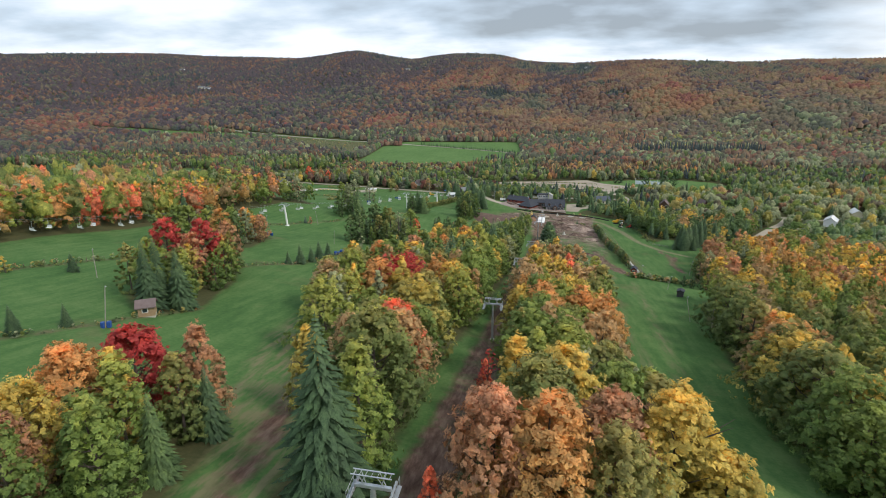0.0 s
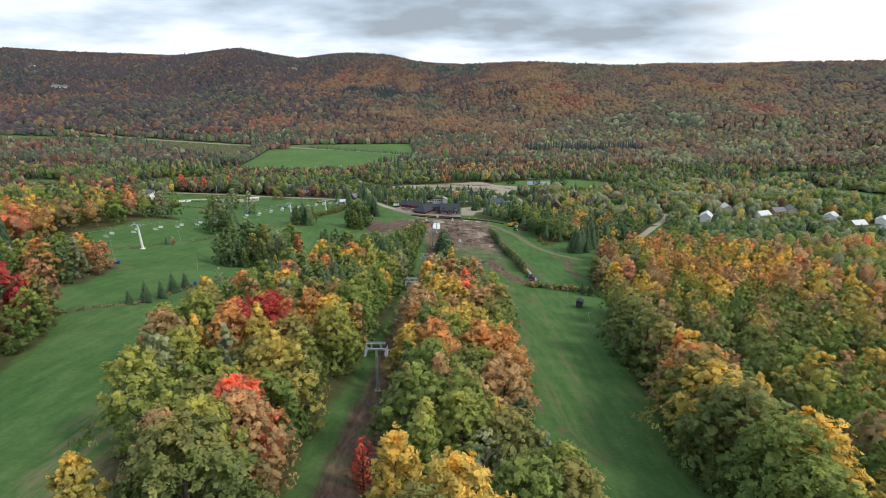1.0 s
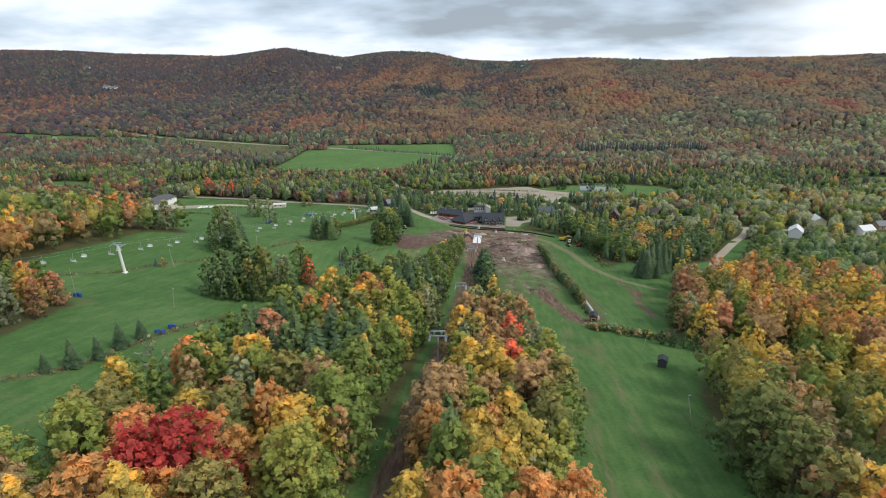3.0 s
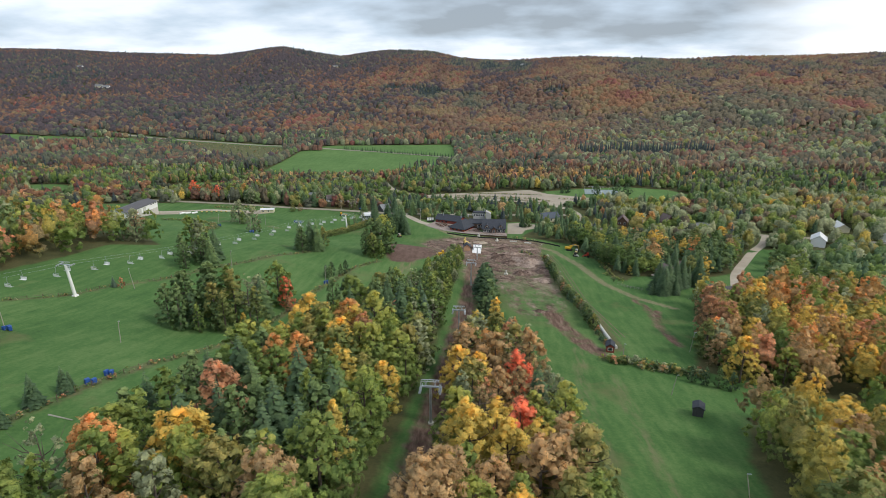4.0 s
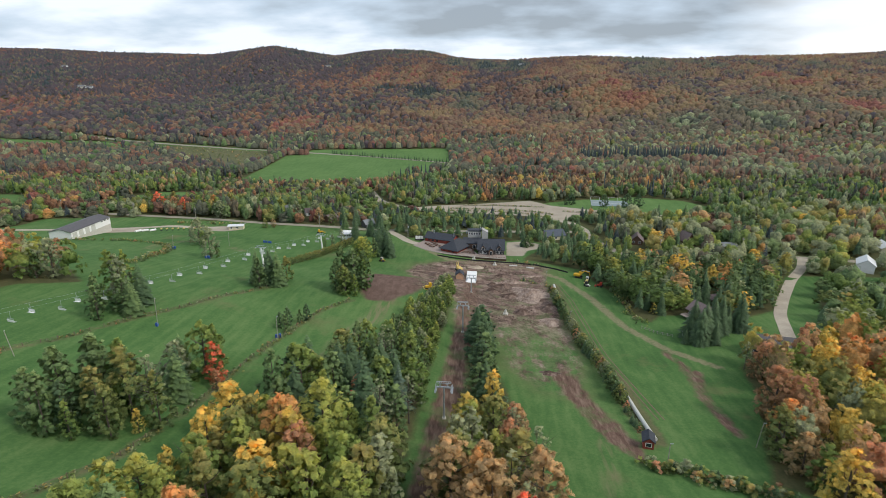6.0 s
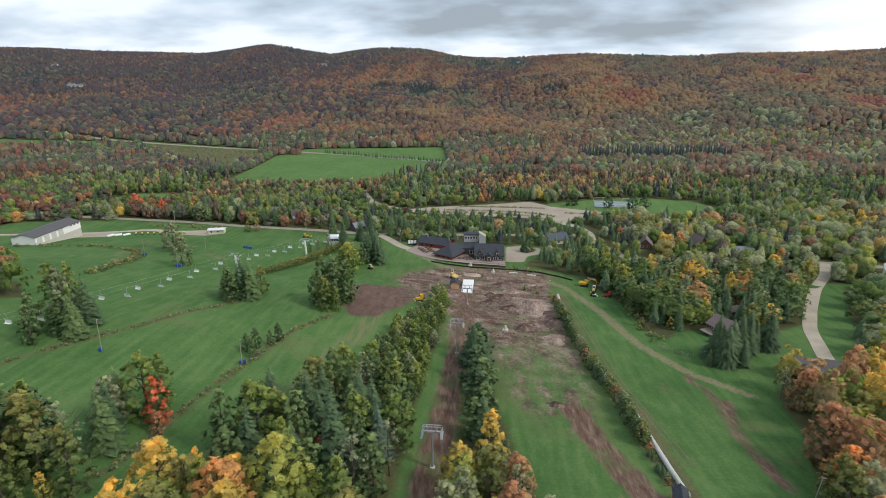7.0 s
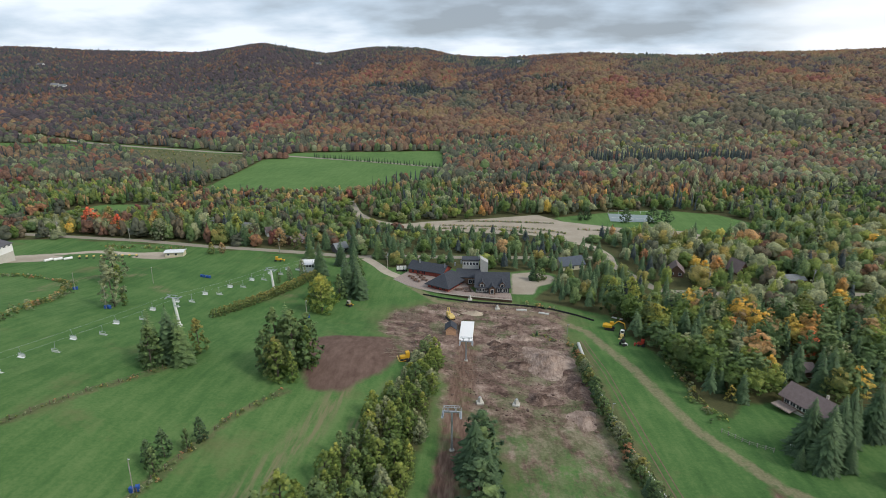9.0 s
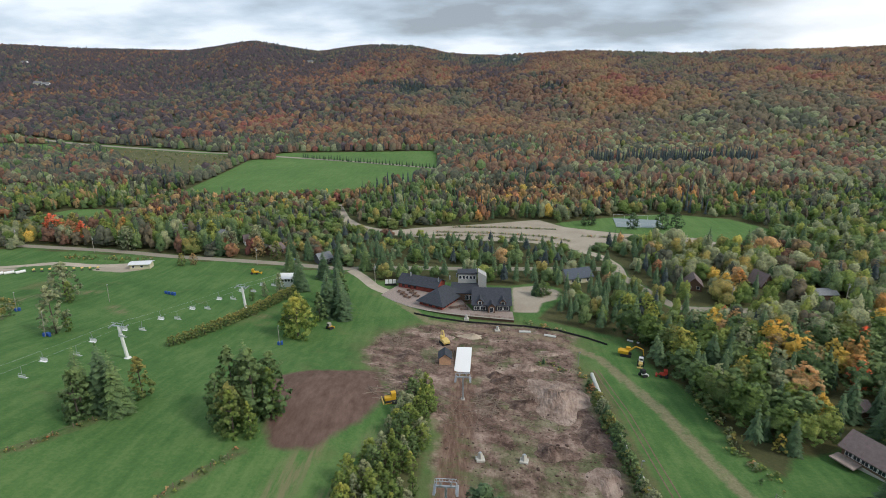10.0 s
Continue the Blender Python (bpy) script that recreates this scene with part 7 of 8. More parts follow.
def fence(name, label, line, gap, tall, rails=0, material=POST_WOOD, thick=0.09):
    ob = thing(name, label, "fence")
    pts = []
    for a, b in zip(line, line[1:]):
        n = max(1, int(math.dist(a, b) / gap))
        pts += [(a[0] + (b[0] - a[0]) * i / n, a[1] + (b[1] - a[1]) * i / n) for i in range(n)]
    bm = bmesh.new()
    rod(bm, (0, 0, -0.3), (0, 0, tall), thick, thick * 0.9, 5)
    mesh = None
    for x, y in pts:
        if mesh is None:
            mesh = part("post", bm, material, ob)
            mesh.location = (x, y, gz(x, y))
        else:
            c = new("post", mesh.data)
            c.parent, c.location = ob, (x, y, gz(x, y))
    for k in range(rails):
        bm = bmesh.new()
        for a, b in zip(pts, pts[1:]):
            z = tall * (k + 1) / (rails + 0.4)
            rod(bm, (*a, gz(*a) + z), (*b, gz(*b) + z), 0.035, sides=4)
        part("rail", bm, material, ob)
    return ob


fence("fence", "old grey post fence along the edge of the run", FENCE_A, 3.6, 1.2, 1)
fence("fence", "old grey post fence across the meadow", FENCE_B, 4.0, 1.2, 1)
fence("fence", "old post fence beside the upper run", FENCE_C, 4.0, 1.2)
fence("fence", "pale rail fence round the house garden", [(66.5, 349), (71, 343.5), (77, 339.5)], 1.6, 1.2, 2, POLE_WOOD, 0.12)
gate = thing("garden_gate", "white wooden garden gate frame", "gate", pose(80, 340, gz(80, 340), 0, 0, -25))
for x in (-0.9, 0.9):
    part("gate_post", box(bmesh.new(), (0.2, 0.2, 2.2), (x, 0, 1.0)), WHITE, gate)
part("lintel", box(bmesh.new(), (2.3, 0.2, 0.22), (0, 0, 2.15)), WHITE, gate)
part("rail", box(bmesh.new(), (1.7, 0.1, 0.14), (0, 0, 1.0)), WHITE, gate)

silt = [(-23, 453.6), (-14, 450.6), (-2, 448.6), (12, 447), (22, 446), (34, 443), (44, 437), (50, 432)]
bm = bmesh.new()
for a, b in zip(silt, silt[1:]):
    solid(bm, [(*a, gz(*a) - 0.1), (*b, gz(*b) - 0.1), (*b, gz(*b) + 0.75), (*a, gz(*a) + 0.75), (a[0], a[1] + 0.08, gz(*a) - 0.1), (b[0], b[1] + 0.08, gz(*b) - 0.1), (b[0], b[1] + 0.08, gz(*b) + 0.75), (a[0], a[1] + 0.08, gz(*a) + 0.75)],
          [(0, 1, 2, 3), (7, 6, 5, 4), (3, 2, 6, 7)])
bmesh.ops.remove_doubles(bm, verts=bm.verts, dist=0.01)
tagged(part("silt_fence", bm, BLACK), "low black fabric silt fence edging the dug ground", "fence")


def snow_pole(x, y, height, lean, pads, label="leaning grey snowmaking pole with blue padding"):
    ob = thing("snow_pole", label, "pole", pose(x, y, gz(x, y)), "snowmaking poles")
    part("pole", rod(bmesh.new(), (0, 0, -0.4), (height * math.sin(radians(lean)), 0, height * math.cos(radians(lean))), 0.11, 0.09, 6), POLE_WOOD, ob)
    part("nozzle", rod(bmesh.new(), (height * math.sin(radians(lean)), 0, height * math.cos(radians(lean))), (height * math.sin(radians(lean)) + 0.5, -0.3, height * math.cos(radians(lean)) + 0.25), 0.12, sides=6), STEEL, ob)
    for k in range(pads):
        part("pad", box(bmesh.new(), (0.75, 0.75, 1.25), (0.9 * k - 0.3, 0.5 * (k % 2), 0.62), (0, 0, 20 * k), 0.06), BLUE_PAD, ob, "blue vinyl safety pad")


for x, y, h, a, n in ((-85, 81.5, 9, 12, 2), (-122.4, 217.5, 9, -2, 3), (-120.6, 268, 7.5, -8, 0), (-99, 297.5, 9.5, 2, 1), (-62.5, 302, 7.5, 2, 2), (-169, 428.6, 7.5, 3, 2), (-136.2, 401.6, 8.5, 4, 3), (-145.2, 446, 7.5, 2, 0),
                      (-63.4, 411, 7, 0, 2), (-92, 218.2, 6, 4, 0), (48.5, 176.3, 9, -14, 0), (52.6, 167.5, 7.5, -2, 0), (69, 262, 7, 6, 0), (39.3, 354.5, 4, 0, 1), (36, 413, 6, 0, 0), (45.6, 253.6, 5.5, 0, 0), (52, 228, 6, 8, 0), (-118, 116, 8, 2, 0)):
    snow_pole(x, y, h, a, n, "grey snowmaking pole with blue padding" if n else "slim grey pole standing on the grass")


def utility_pole(x, y, turn):
    ob = thing("utility_pole", "weathered wooden utility pole with a crossbar", "pole", pose(x, y, gz(x, y), 0, 0, turn), "utility poles")
    part("pole", rod(bmesh.new(), (0, 0, -0.5), (0, 0, 9.5), 0.17, 0.12, 7), POLE_WOOD, ob)
    part("crossbar", box(bmesh.new(), (2.2, 0.12, 0.14), (0, 0, 8.8)), POLE_WOOD, ob)
    part("transformer", rod(bmesh.new(), (0.35, 0, 7.3), (0.35, 0, 8.3), 0.25, sides=8), STEEL, ob)


for x, y, a in ((-207, 526, 10), (-264, 541, 10), (-262, 539, 20), (-110, 511, 10), (-45, 489, 0), (-330, 551, 10), (110, 470, 0), (160, 475, 0)):
    utility_pole(x, y, a)

# ---- machines ----
def track(bm, length, width, tall, y):
    """A rounded crawler track along x."""
    r, n = tall / 2, 6
    prof = [(length / 2 - r + r * math.cos(t), r + r * math.sin(t)) for t in np.linspace(-math.pi / 2, math.pi / 2, n)]
    prof += [(-length / 2 + r + r * math.cos(t), r + r * math.sin(t)) for t in np.linspace(math.pi / 2, 3 * math.pi / 2, n)]
    m = len(prof)
    v = [(x, y - width / 2, z) for x, z in prof] + [(x, y + width / 2, z) for x, z in prof]
    return solid(bm, v, [tuple(range(m))[::-1], tuple(range(m, 2 * m))] + [(i, (i + 1) % m, m + (i + 1) % m, m + i) for i in range(m)])


def excavator(x, y, turn, paint, label, reach=1.0):
    ob = thing("excavator", label, "excavator", pose(x, y, gz(x, y), 0, 0, turn))
    for s in (-1, 1):
        part("track", track(bmesh.new(), 3.8, 0.6, 0.9, s * 1.1), BLACK, ob)
    part("body", box(bmesh.new(), (3.0, 2.5, 1.2), (-0.7, 0, 1.65), bevel=0.15), paint, ob)
    part("counterweight", box(bmesh.new(), (0.9, 2.5, 1.0), (-2.3, 0, 1.6), bevel=0.2), paint, ob)
    cab = part("cab", box(bmesh.new(), (1.5, 1.0, 1.6), (0.6, 0.7, 2.4), bevel=0.12), paint, ob)
    part("window", box(bmesh.new(), (1.52, 0.8, 0.8), (0.62, 0.7, 2.6)), GLASS, cab)
    bm = bmesh.new()
    rod(bm, (0.6, -0.35, 1.9), (3.0 * reach, -0.35, 4.3), 0.32, 0.26, 4)
    rod(bm, (3.0 * reach, -0.35, 4.3), (5.4 * reach, -0.35, 3.6), 0.26, 0.2, 4)
    part("boom", bm, paint, ob)
    part("stick", rod(bmesh.new(), (5.4 * reach, -0.35, 3.7), (5.9 * reach, -0.35, 1.2), 0.18, 0.14, 4), paint, ob)
    part("bucket", box(bmesh.new(), (0.9, 1.0, 0.8), (5.6 * reach, -0.35, 0.8), (0, 25, 0), 0.1), BLACK, ob)
    return ob


excavator(54.6, 424.2, -18, YELLOW, "yellow crawler excavator with its arm folded down")
excavator(-9.2, 427.4, 115, PALE_YELLOW, "small pale yellow excavator on the dug ground", 0.7)


def dozer(x, y, turn):
    ob = thing("bulldozer", "yellow bulldozer standing beside the tilled patch", "bulldozer", pose(x, y, gz(x, y), 0, 0, turn))
    for s in (-1, 1):
        part("track", track(bmesh.new(), 3.4, 0.55, 1.0, s * 1.0), BLACK, ob)
    part("body", box(bmesh.new(), (3.0, 1.4, 1.1), (0.2, 0, 1.3), bevel=0.15), YELLOW, ob)
    cab = part("cab", box(bmesh.new(), (1.3, 1.4, 1.4), (-0.7, 0, 2.3), bevel=0.12), YELLOW, ob)
    part("window", box(bmesh.new(), (1.32, 1.1, 0.7), (-0.7, 0, 2.5)), GLASS, cab)
    part("blade", box(bmesh.new(), (0.25, 3.4, 1.1), (2.3, 0, 0.6), (0, -10, 0), 0.05), PALE_YELLOW, ob)
    for s in (-1, 1):
        part("push_arm", rod(bmesh.new(), (0, s * 1.35, 0.6), (2.2, s * 1.35, 0.5), 0.1, sides=5), YELLOW, ob)


dozer(-20.6, 374.6, 200)


def wheel_machine(name, label, x, y, turn, paint, cab_paint, size):
    ob = thing(name, label, name.replace("_", " "), pose(x, y, gz(x, y), 0, 0, turn))
    for a, b, r in ((-1, -1, 0.62), (-1, 1, 0.62), (1, -1, 0.45), (1, 1, 0.45)):
        part("wheel", rod(bmesh.new(), (a * size * 0.55, b * 0.75, r), (a * size * 0.55, b * 1.1, r), r, sides=12), BLACK, ob)
    part("body", box(bmesh.new(), (size * 1.5, 1.3, 0.8), (0.2, 0, 1.0), bevel=0.12), paint, ob)
    cab = part("cab", box(bmesh.new(), (1.3, 1.4, 1.3), (-0.3 * size, 0, 2.0), bevel=0.1), cab_paint, ob)
    part("window", box(bmesh.new(), (1.32, 1.1, 0.75), (-0.3 * size, 0, 2.1)), GLASS, cab)
    part("front_frame", rod(bmesh.new(), (size * 0.8, 0, 0.9), (size * 1.35, 0, 0.5), 0.16, sides=5), paint, ob)
    part("bucket", box(bmesh.new(), (0.5, 2.0, 0.6), (size * 1.45, 0, 0.4), (0, 15, 0), 0.06), paint, ob)
    return ob


wheel_machine("loader", "pale wheeled loader parked at the track", 57.6, 417.0, 250, PALE_YELLOW, WHITE, 2.0)
wheel_machine("tractor", "red tractor with a mower on the grass", 62.4, 408.4, 160, RED_PAINT, RED_PAINT, 1.5)
wheel_machine("grader", "orange machine parked on the meadow", -105.5, 496, 10, YELLOW, YELLOW, 2.2)
wheel_machine("pickup_truck", "bright blue vehicle beside the village road", -96, 519, 20, plain("bright_blue_paint", (0.03, 0.16, 0.48), 0.4), GLASS, 2.0)
wheel_machine("mower", "small white and green mower beside the track", 55.8, 408, 30, WHITE, BLACK, 0.9)
wheel_machine("utility_cart", "small orange cart on the grass", -52, 432, 60, YELLOW, POLE_WOOD, 0.9)

# ---- earthworks ----
def heap(x, y, rx, ry, h, material, label, seed, name="mound"):
    r = np.random.default_rng(seed)
    n, m = 15, 38
    v, f = [(0, 0, h)], []
    for i in range(1, n + 1):
        q = i / n
        for k in range(m):
            a = 6.283 * k / m
            w = q * (1 + 0.16 * math.sin(3 * a + seed) + 0.1 * math.sin(5 * a + 2 * seed))
            dx, dy = rx * w * math.cos(a), ry * w * math.sin(a)
            lump = 1 + 0.35 * math.sin(1.1 * (x + dx) + seed) * math.sin(0.9 * (y + dy)) + r.uniform(-0.13, 0.13)
            z = h * (1 - smooth01(q)) * lump if i < n else -0.4
            v.append((dx, dy, z + gz(x + dx, y + dy) - gz(x, y)))
    f += [(0, 1 + k, 1 + (k + 1) % m) for k in range(m)]
    f += [(1 + (i - 1) * m + k, 1 + i * m + k, 1 + i * m + (k + 1) % m, 1 + (i - 1) * m + (k + 1) % m) for i in range(1, n) for k in range(m)]
    me = raw_mesh_ngon(name, v, f, material)
    ob = tagged(new(name, me), label, "mound", "dug mounds")
    ob.location = (x, y, gz(x, y))


def raw_mesh_ngon(name, v, f, material):
    me = bpy.data.meshes.new(name)
    me.from_pydata([tuple(float(c) for c in p) for p in v], [], f)
    me.materials.append(material)
    return me


SAND = plain("pale_sand", (0.42, 0.35, 0.27), 0.95, 0, 0.2, 0.5, 0.1)


def dug_earth(name, stops, way=(1, 1, 1)):
    """Freshly dug soil: streaks left by the bucket, dark and dry patches, crumbs."""
    m, nt, p = shader(name, 0.95)
    big, fine = noise_node(nt, 0.22, 6, 0.7), noise_node(nt, 1.1, 5, 0.7, way)
    f = math_node(nt, "ADD", math_node(nt, "MULTIPLY", big, 0.6), math_node(nt, "MULTIPLY", fine, 0.4))
    nt.links.new(ramp_node(nt, f, stops), p.inputs["Base Color"])
    bump_to(nt, p, fine, 0.9, 0.3)
    return m


DARK_EARTH = dug_earth("dark_dug_earth", [(0.38, (0.048, 0.031, 0.025)), (0.5, (0.120, 0.080, 0.064)), (0.62, (0.25, 0.18, 0.145))])
PALE_EARTH = dug_earth("dry_scraped_earth", [(0.36, (0.115, 0.078, 0.062)), (0.48, (0.250, 0.182, 0.146)), (0.60, (0.40, 0.310, 0.255))], (1.6, 0.3, 1.0))
for i, (x, y, rx, ry, h, mat, lab) in enumerate((
    (26, 391, 9, 15, 1.3, PALE_EARTH, "broad scraped mound of pale sandy earth"), (21, 362, 5.5, 4.2, 1.1, DARK_EARTH, "low mound of dark earth"), (33, 371, 5, 9, 0.7, DARK_EARTH, "low mound of dark earth"), (13, 401, 6.5, 5, 1.1, DARK_EARTH, "low mound of dug brown earth"),
    (0.5, 435.6, 4.8, 2.2, 0.9, SAND, "flat heap of pale sand"), (9, 391, 5, 3.5, 1.0, DARK_EARTH, "low mound of dug brown earth"), (16, 386, 6, 3.5, 0.9, DARK_EARTH, "low mound of dug brown earth"), (20, 412, 7, 2.6, 0.8, PALE_EARTH, "broad scraped mound of pale sandy earth"),
    (9, 404, 4, 3, 0.9, DARK_EARTH, "low mound of dug brown earth"), (-17, 392, 5, 4, 0.9, DARK_EARTH, "low mound of dug brown earth"), (14, 422, 6, 2.6, 0.8, DARK_EARTH, "low mound of dug brown earth"), (31, 352, 4, 6, 0.5, PALE_EARTH, "broad scraped mound of pale sandy earth"),
    (25, 302, 3.4, 1.8, 0.5, DARK_EARTH, "low mound of dug brown earth"), (29, 424, 5, 2, 0.6, PALE_EARTH, "broad scraped mound of pale sandy earth"), (-20, 412, 5, 6, 0.7, DARK_EARTH, "low mound of dug brown earth"), (-12, 434, 7, 3, 0.5, PALE_EARTH, "broad scraped mound of pale sandy earth"))):
    heap(x, y, rx, ry, h * 1.6, mat, lab, i + 1)


def brush_pile(x, y, r, n, length, seed, label):
    g = np.random.default_rng(seed)
    bm = bmesh.new()
    for _ in range(n):
        a, q = g.uniform(0, 6.283), r * math.sqrt(g.uniform(0, 1))
        px, py, t, l = x + q * math.cos(a), y + q * math.sin(a), g.uniform(0, 3.14), length * g.uniform(0.5, 1.2)
        dx, dy = math.cos(t) * l / 2, math.sin(t) * l / 2
        h = 0.1 + 0.9 * (1 - q / r) * g.uniform(0.2, 1)
        rod(bm, (px - dx, py - dy, gz(px - dx, py - dy) + h * g.uniform(0, 1)), (px + dx, py + dy, gz(px + dx, py + dy) + h), g.uniform(0.05, 0.13), sides=4)
    tagged(part("brush_heap", bm, BRUSHWOOD), label, "brush pile", "brush piles")


for i, (x, y, r, n, l) in enumerate(((6, 386, 5, 60, 5), (13, 396, 5, 40, 4), (-26, 425, 5, 140, 3), (-18, 385, 6, 70, 4), (-15, 405, 5, 50, 4), (9, 418, 4, 30, 4), (20, 388, 6, 40, 4), (5, 380, 3, 20, 5), (-23, 378, 4, 30, 5), (26, 408, 6, 40, 4), (-24, 390, 4, 40, 3))):
    brush_pile(x, y, r, n, l, 40 + i, "tangled heap of cut branches and roots")
for x, y, a in ((2.9, 355.6, 10), (13.1, 356.4, -12), (10.5, 441.5, 5), (-1.5, 451.5, 0)):
    b = thing("concrete_block", "pale concrete foundation block on the dug ground", "block", pose(x, y, gz(x, y), 0, 0, a), "concrete blocks")
    part("footing", box(bmesh.new(), (2.0, 1.8, 0.7), (0, 0, 0.3), bevel=0.08), CONCRETE, b)
    part("pedestal", rod(bmesh.new(), (0, 0.1, 0.6), (0, 0.3, 1.9), 0.75, 0.5, 4), CONCRETE, b)
    part("bolt_plate", box(bmesh.new(), (0.55, 0.5, 0.12), (0, 0.3, 1.94)), STEEL, b)
for x, y, a, n in ((30, 438, -20, 3), (21, 441, 0, 3), (60, 435, -30, 2)):
    t = thing("pipe_stack", "short stack of white plastic pipes", "pipes", pose(x, y, gz(x, y), 0, 0, a))
    for k in range(n):
        part("pipe", rod(bmesh.new(), (-2.2, 0.5 * k, 0.25), (2.2, 0.5 * k, 0.25), 0.22, sides=8), PIPE_WHITE, t)
for i, (x, y) in enumerate(((-220, 484), (-216, 486), (-223, 481))):
    t = thing("white_tank", "white cylindrical tank lying in the yard", "tank", pose(x, y, gz(x, y), 0, 0, 40 + 10 * i), "tanks in the yard")
    part("body", rod(bmesh.new(), (-2, 0, 0.7), (2, 0, 0.7), 0.7, sides=12), WHITE, t)
for i in range(9):
    x, y = -212 + 3.4 * i, 489 + 0.9 * i
    t = thing("snow_gun", "small yellow snow gun parked in a row", "snow gun", pose(x, y, gz(x, y), 0, 0, 60), "parked snow guns")
    part("barrel", rod(bmesh.new(), (-0.5, 0, 1.2), (0.6, 0, 1.4), 0.45, sides=9), PALE_YELLOW, t)
    part("leg", rod(bmesh.new(), (0, 0, 0), (0, 0, 1.2), 0.1, sides=5), BLACK, t)
    part("skid", box(bmesh.new(), (1.2, 0.9, 0.2), (0, 0, 0.1)), BLACK, t)
for i, (x, y) in enumerate(((-130, 460.5), (-128.4, 460), (-126.8, 459.6), (-125.4, 459), (-80.9, 191.6), (-79.8, 192.1), (-80.6, 197), (-79.7, 197.4))):
    t = thing("safety_pad", "blue vinyl safety pad standing on the grass", "pad", pose(x, y, gz(x, y), 0, 0, 15 * i), "blue safety pads")
    part("body", box(bmesh.new(), (1.0, 0.7, 1.3), (0, 0, 0.65), bevel=0.08), BLUE_PAD, t)

fallen = thing("fallen_pole", "pale peeled pole lying on the grass", "pole", pose(-75.4, 177.2, gz(-75.4, 177.2), 0, 0, -9))
part("pole", rod(bmesh.new(), (-2.6, 0, 0.25), (2.6, 0, -0.05), 0.16, 0.1, 7), POLE_WOOD, fallen)

# ---- hedges and shrubs ----
for i in range(44):
    f = i / 43
    x, y = np.interp(f, (0, 0.45, 1), [p[0] for p in HEDGE]), np.interp(f, (0, 0.45, 1), [p[1] for p in HEDGE])
    tree("poplar", x + RNG.uniform(-0.4, 0.4), y, RNG.uniform(3.0, 4.0) + 1.2 * f, "olive", "in the clipped hedge row", girth=1.25)
for i in range(78):
    y = 268 + 132 * i / 77 + RNG.uniform(-1, 1)
    x = float(np.interp(y, [p[1] for p in PIPE[::-1]], [p[0] for p in PIPE[::-1]])) - (1.5 if 330 < y < 388 else 2.3) + RNG.uniform(-0.7, 0.5)
    c = pick({"pine": 3, "olive": 2.5, "spruce": 2, "rust": 0.15, "grey": 1.5}, RNG)
    tree("spruce" if c == "spruce" else "maple", x, y, RNG.uniform(1.8, 2.8) if y < 284 else RNG.uniform(3.8, 5.6) * (0.72 if y > 388 else 1.0), c, "in the row beside the conveyor", girth=1.15)

sp, sh = [], []
for line, tall, wide, dens in ((FENCE_A, 0.9, 1.3, 1.6), (FENCE_B, 0.8, 1.2, 1.4), (FENCE_C, 1.6, 2.0, 1.2), (FENCE_D, 1.2, 1.6, 1.0), ([(41, 253), (58, 244.5), (66, 243)], 2.4, 3.0, 3.6), ([(-153, 368), (-160, 395), (-167, 420), (-180, 440)], 1.8, 3.0, 2.2),
                               ([(-250, 440), (-210, 448), (-180, 440)], 1.6, 2.5, 1.5), ([(-215, 515), (-190, 514), (-170, 512)], 1.8, 5.0, 1.6), ([(70, 352), (66, 362), (68, 380), (66, 400)], 1.6, 2.5, 1.6), ([(22, 450), (28, 446), (40, 441)], 1.8, 1.2, 0.8),
                               ([(-23, 581), (16, 579), (43, 573), (58, 563)], 1.3, 1.0, 2.4), ([(-13, 594), (16, 594), (54, 590)], 1.3, 1.0, 2.4), ([(-35, 572), (9, 573), (39, 564), (54, 552)], 1.3, 1.0, 2.4), ([(67, 574), (100, 570), (121, 565)], 1.3, 1.0, 2.4), ([(30, 478), (38, 482), (42, 478)], 1.2, 1.5, 1.0), ([(24, 416), (34, 410), (37, 405)], 1.2, 2.2, 2.0), ([(-16, 398), (-18, 380)], 1.0, 2.0, 1.0)):
    for a, b in zip(line, line[1:]):
        for _ in range(int(math.dist(a, b) * dens)):
            f = RNG.uniform()
            sp.append((a[0] + (b[0] - a[0]) * f + RNG.normal() * wide * 0.5, a[1] + (b[1] - a[1]) * f + RNG.normal() * wide * 0.4))
            sh.append(tall * RNG.uniform(0.35, 1.2))
for x, y in scatter(BRUSH_FIELD, 9.0, RNG, 1.0):
    sp.append((x, y))
    sh.append(RNG.uniform(1.0, 3.2))
sp, sh = np.array(sp), np.array(sh)
thin = [crown_cards(1.0, 0.5, 5, 7, 0.34, MR, 0.0) for _ in range(4)]
wood_mass("shrubs", sp, sh * 1.5, sh, mixed(RNG, len(sp), {"olive": 3, "grey": 2.5, "rust": 0.3, "tan": 0.5, "pine": 1.5, "green": 1}), thin, fine_spires, "low shrubs and tall weeds along fences and banks")
hp, hh = [], []
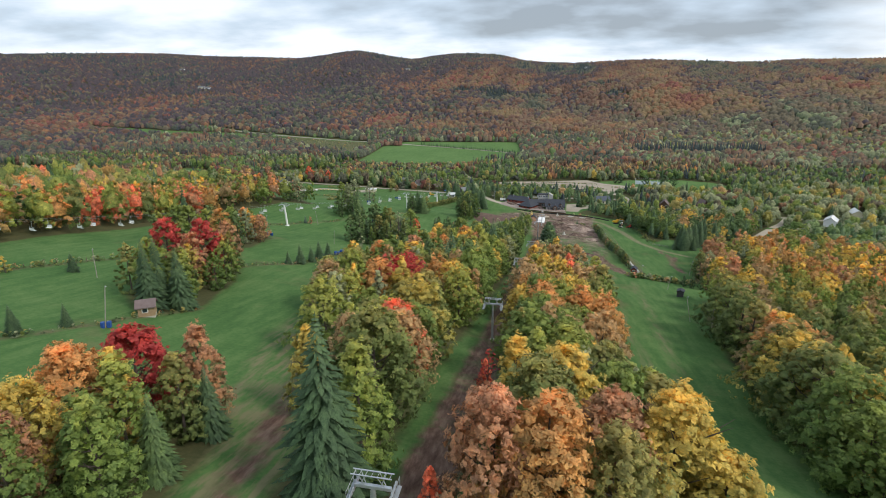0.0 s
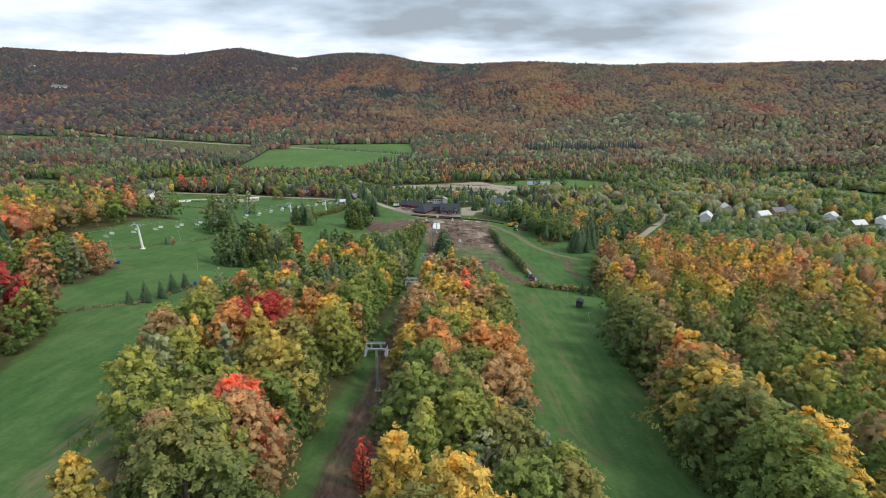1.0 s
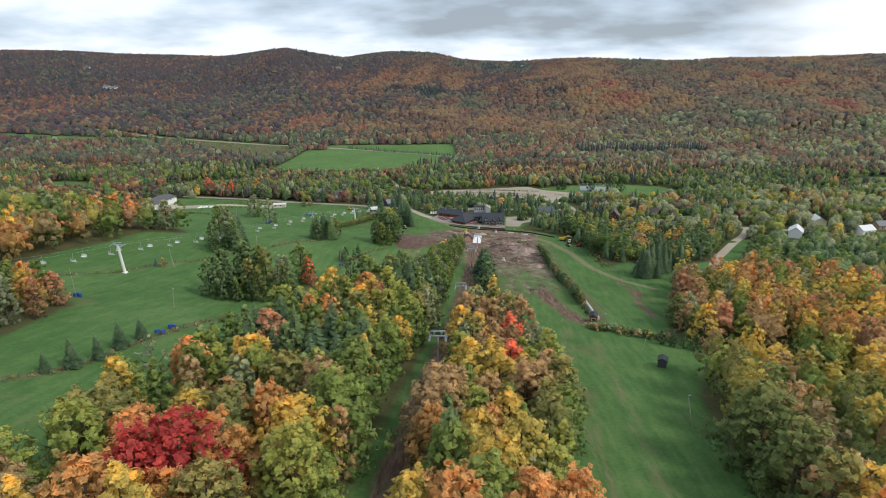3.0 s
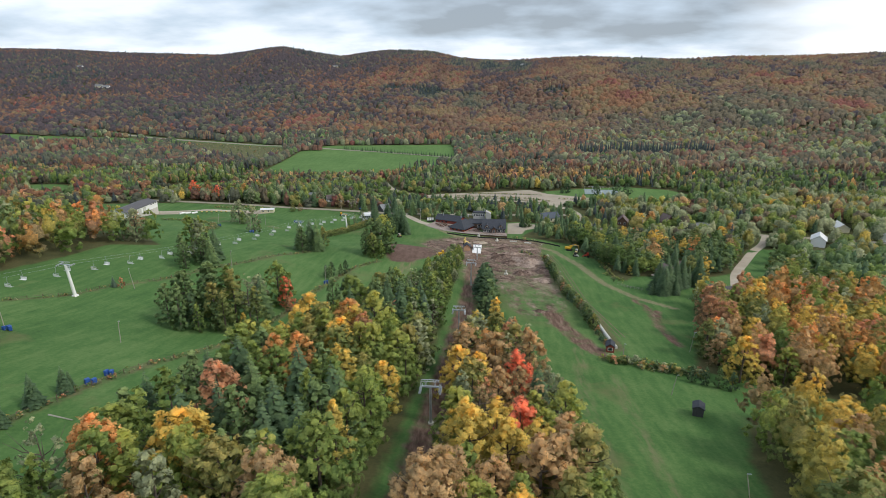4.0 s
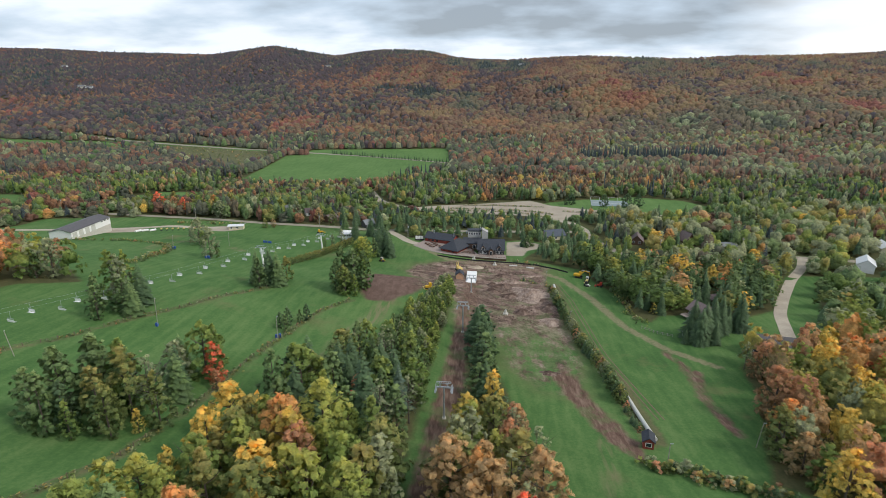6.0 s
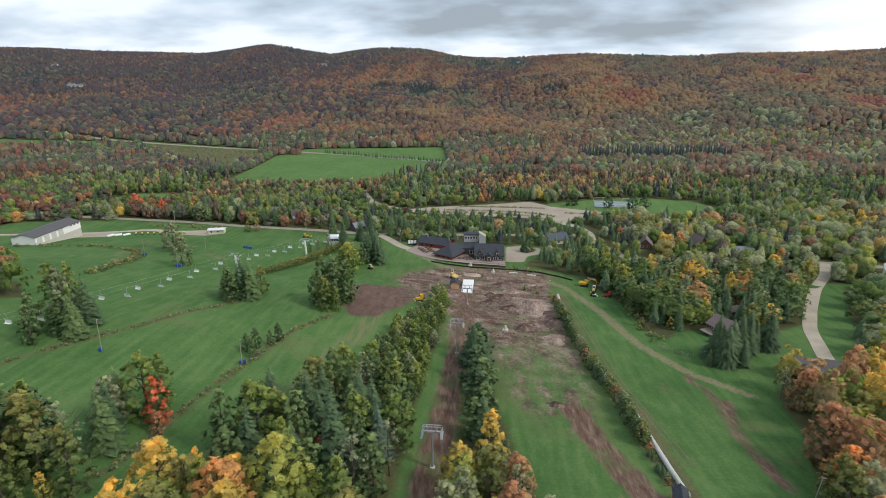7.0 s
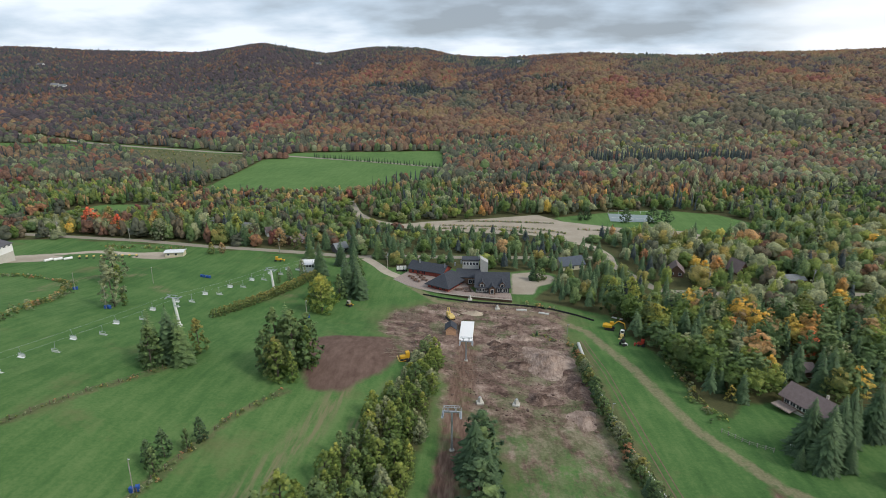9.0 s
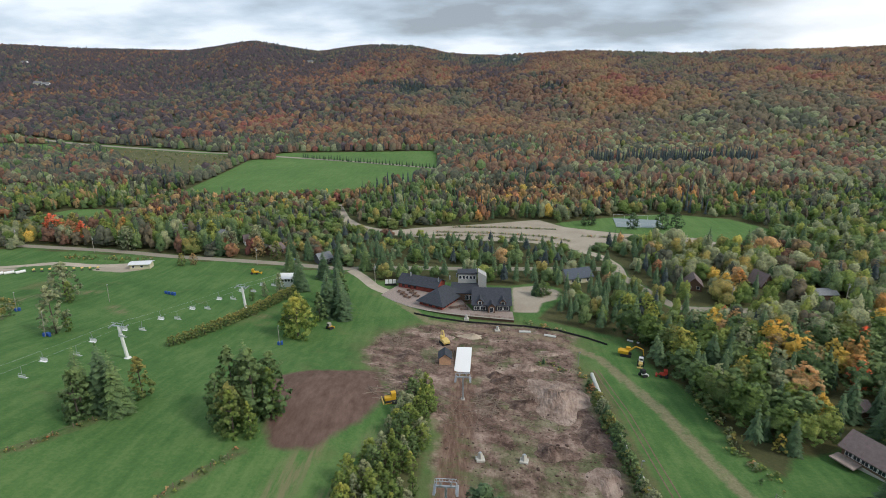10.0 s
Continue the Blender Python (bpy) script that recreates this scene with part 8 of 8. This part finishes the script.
for i in range(44):
    f = i / 43
    hp.append((-209 + 170 * f + RNG.uniform(-1, 1), 921 - 75 * f + RNG.uniform(-1, 1)))
    hh.append(RNG.uniform(5, 8))
wood_mass("field_hedgerow", np.array(hp), np.full(44, 3.0), np.array(hh), ["spruce"] * 44, small_balls, spires, "dark row of spruces between two green fields")


# clods of dug earth all over the churned ground
def earth_clods(poly, step, low, high, label):
    g = np.random.default_rng(77)
    at = scatter(poly, step, g, 1.0)
    at = at[(patches(at[:, 0], at[:, 1], 5, 61) > -0.1) & (at[:, 1] > 346)]
    CLOD = jitter_ball(1, np.random.default_rng(3), 0.0)[:2]
    V, Fc, N, base = [], [], [], 0
    for x, y in at:
        bv, bf = CLOD
        r = g.uniform(low, high) * (1 + 1.2 * (g.uniform() < 0.12))
        v = bv * g.uniform(0.6, 1.25, (len(bv), 1)) * (r * g.uniform(0.8, 1.6), r * g.uniform(0.8, 1.6), r * 0.7)
        V.append(v + (x, y, gz(x, y) + r * 0.1))
        N.append(bv)
        Fc.append(bf + base)
        base += len(bv)
    me = raw_mesh("earth_clods", np.concatenate(V), np.concatenate(Fc), np.concatenate(N), [DARK_EARTH])
    tagged(new("earth_clods", me), label, "earth", kind="stuff")


earth_clods(MUD, 1.7, 0.08, 0.24, "brown clods of dug earth on the churned ground")


# cut branches and roots lying about on the churned ground
def strewn_branches(poly, step, label):
    g = np.random.default_rng(91)
    bm = bmesh.new()
    at = scatter(poly, step, g, 1.0)
    for x, y in at[(patches(at[:, 0], at[:, 1], 7, 63) > 0.05) & (at[:, 1] > 368)]:
        t, half = g.uniform(0, 3.14), g.uniform(0.5, 1.9)
        a, b = (x - half * math.cos(t), y - half * math.sin(t)), (x + half * math.cos(t), y + half * math.sin(t))
        rod(bm, (*a, gz(*a) + 0.08), (*b, gz(*b) + g.uniform(0.08, 0.45)), g.uniform(0.05, 0.11), 0.04, sides=4)
    me = bpy.data.meshes.new("branch_litter")
    bm.to_mesh(me)
    bm.free()
    me.materials.append(BRUSHWOOD)
    tagged(new("branch_litter", me), label, "branches", kind="stuff")


strewn_branches(MUD, 1.9, "grey cut branches and roots strewn over the churned ground")
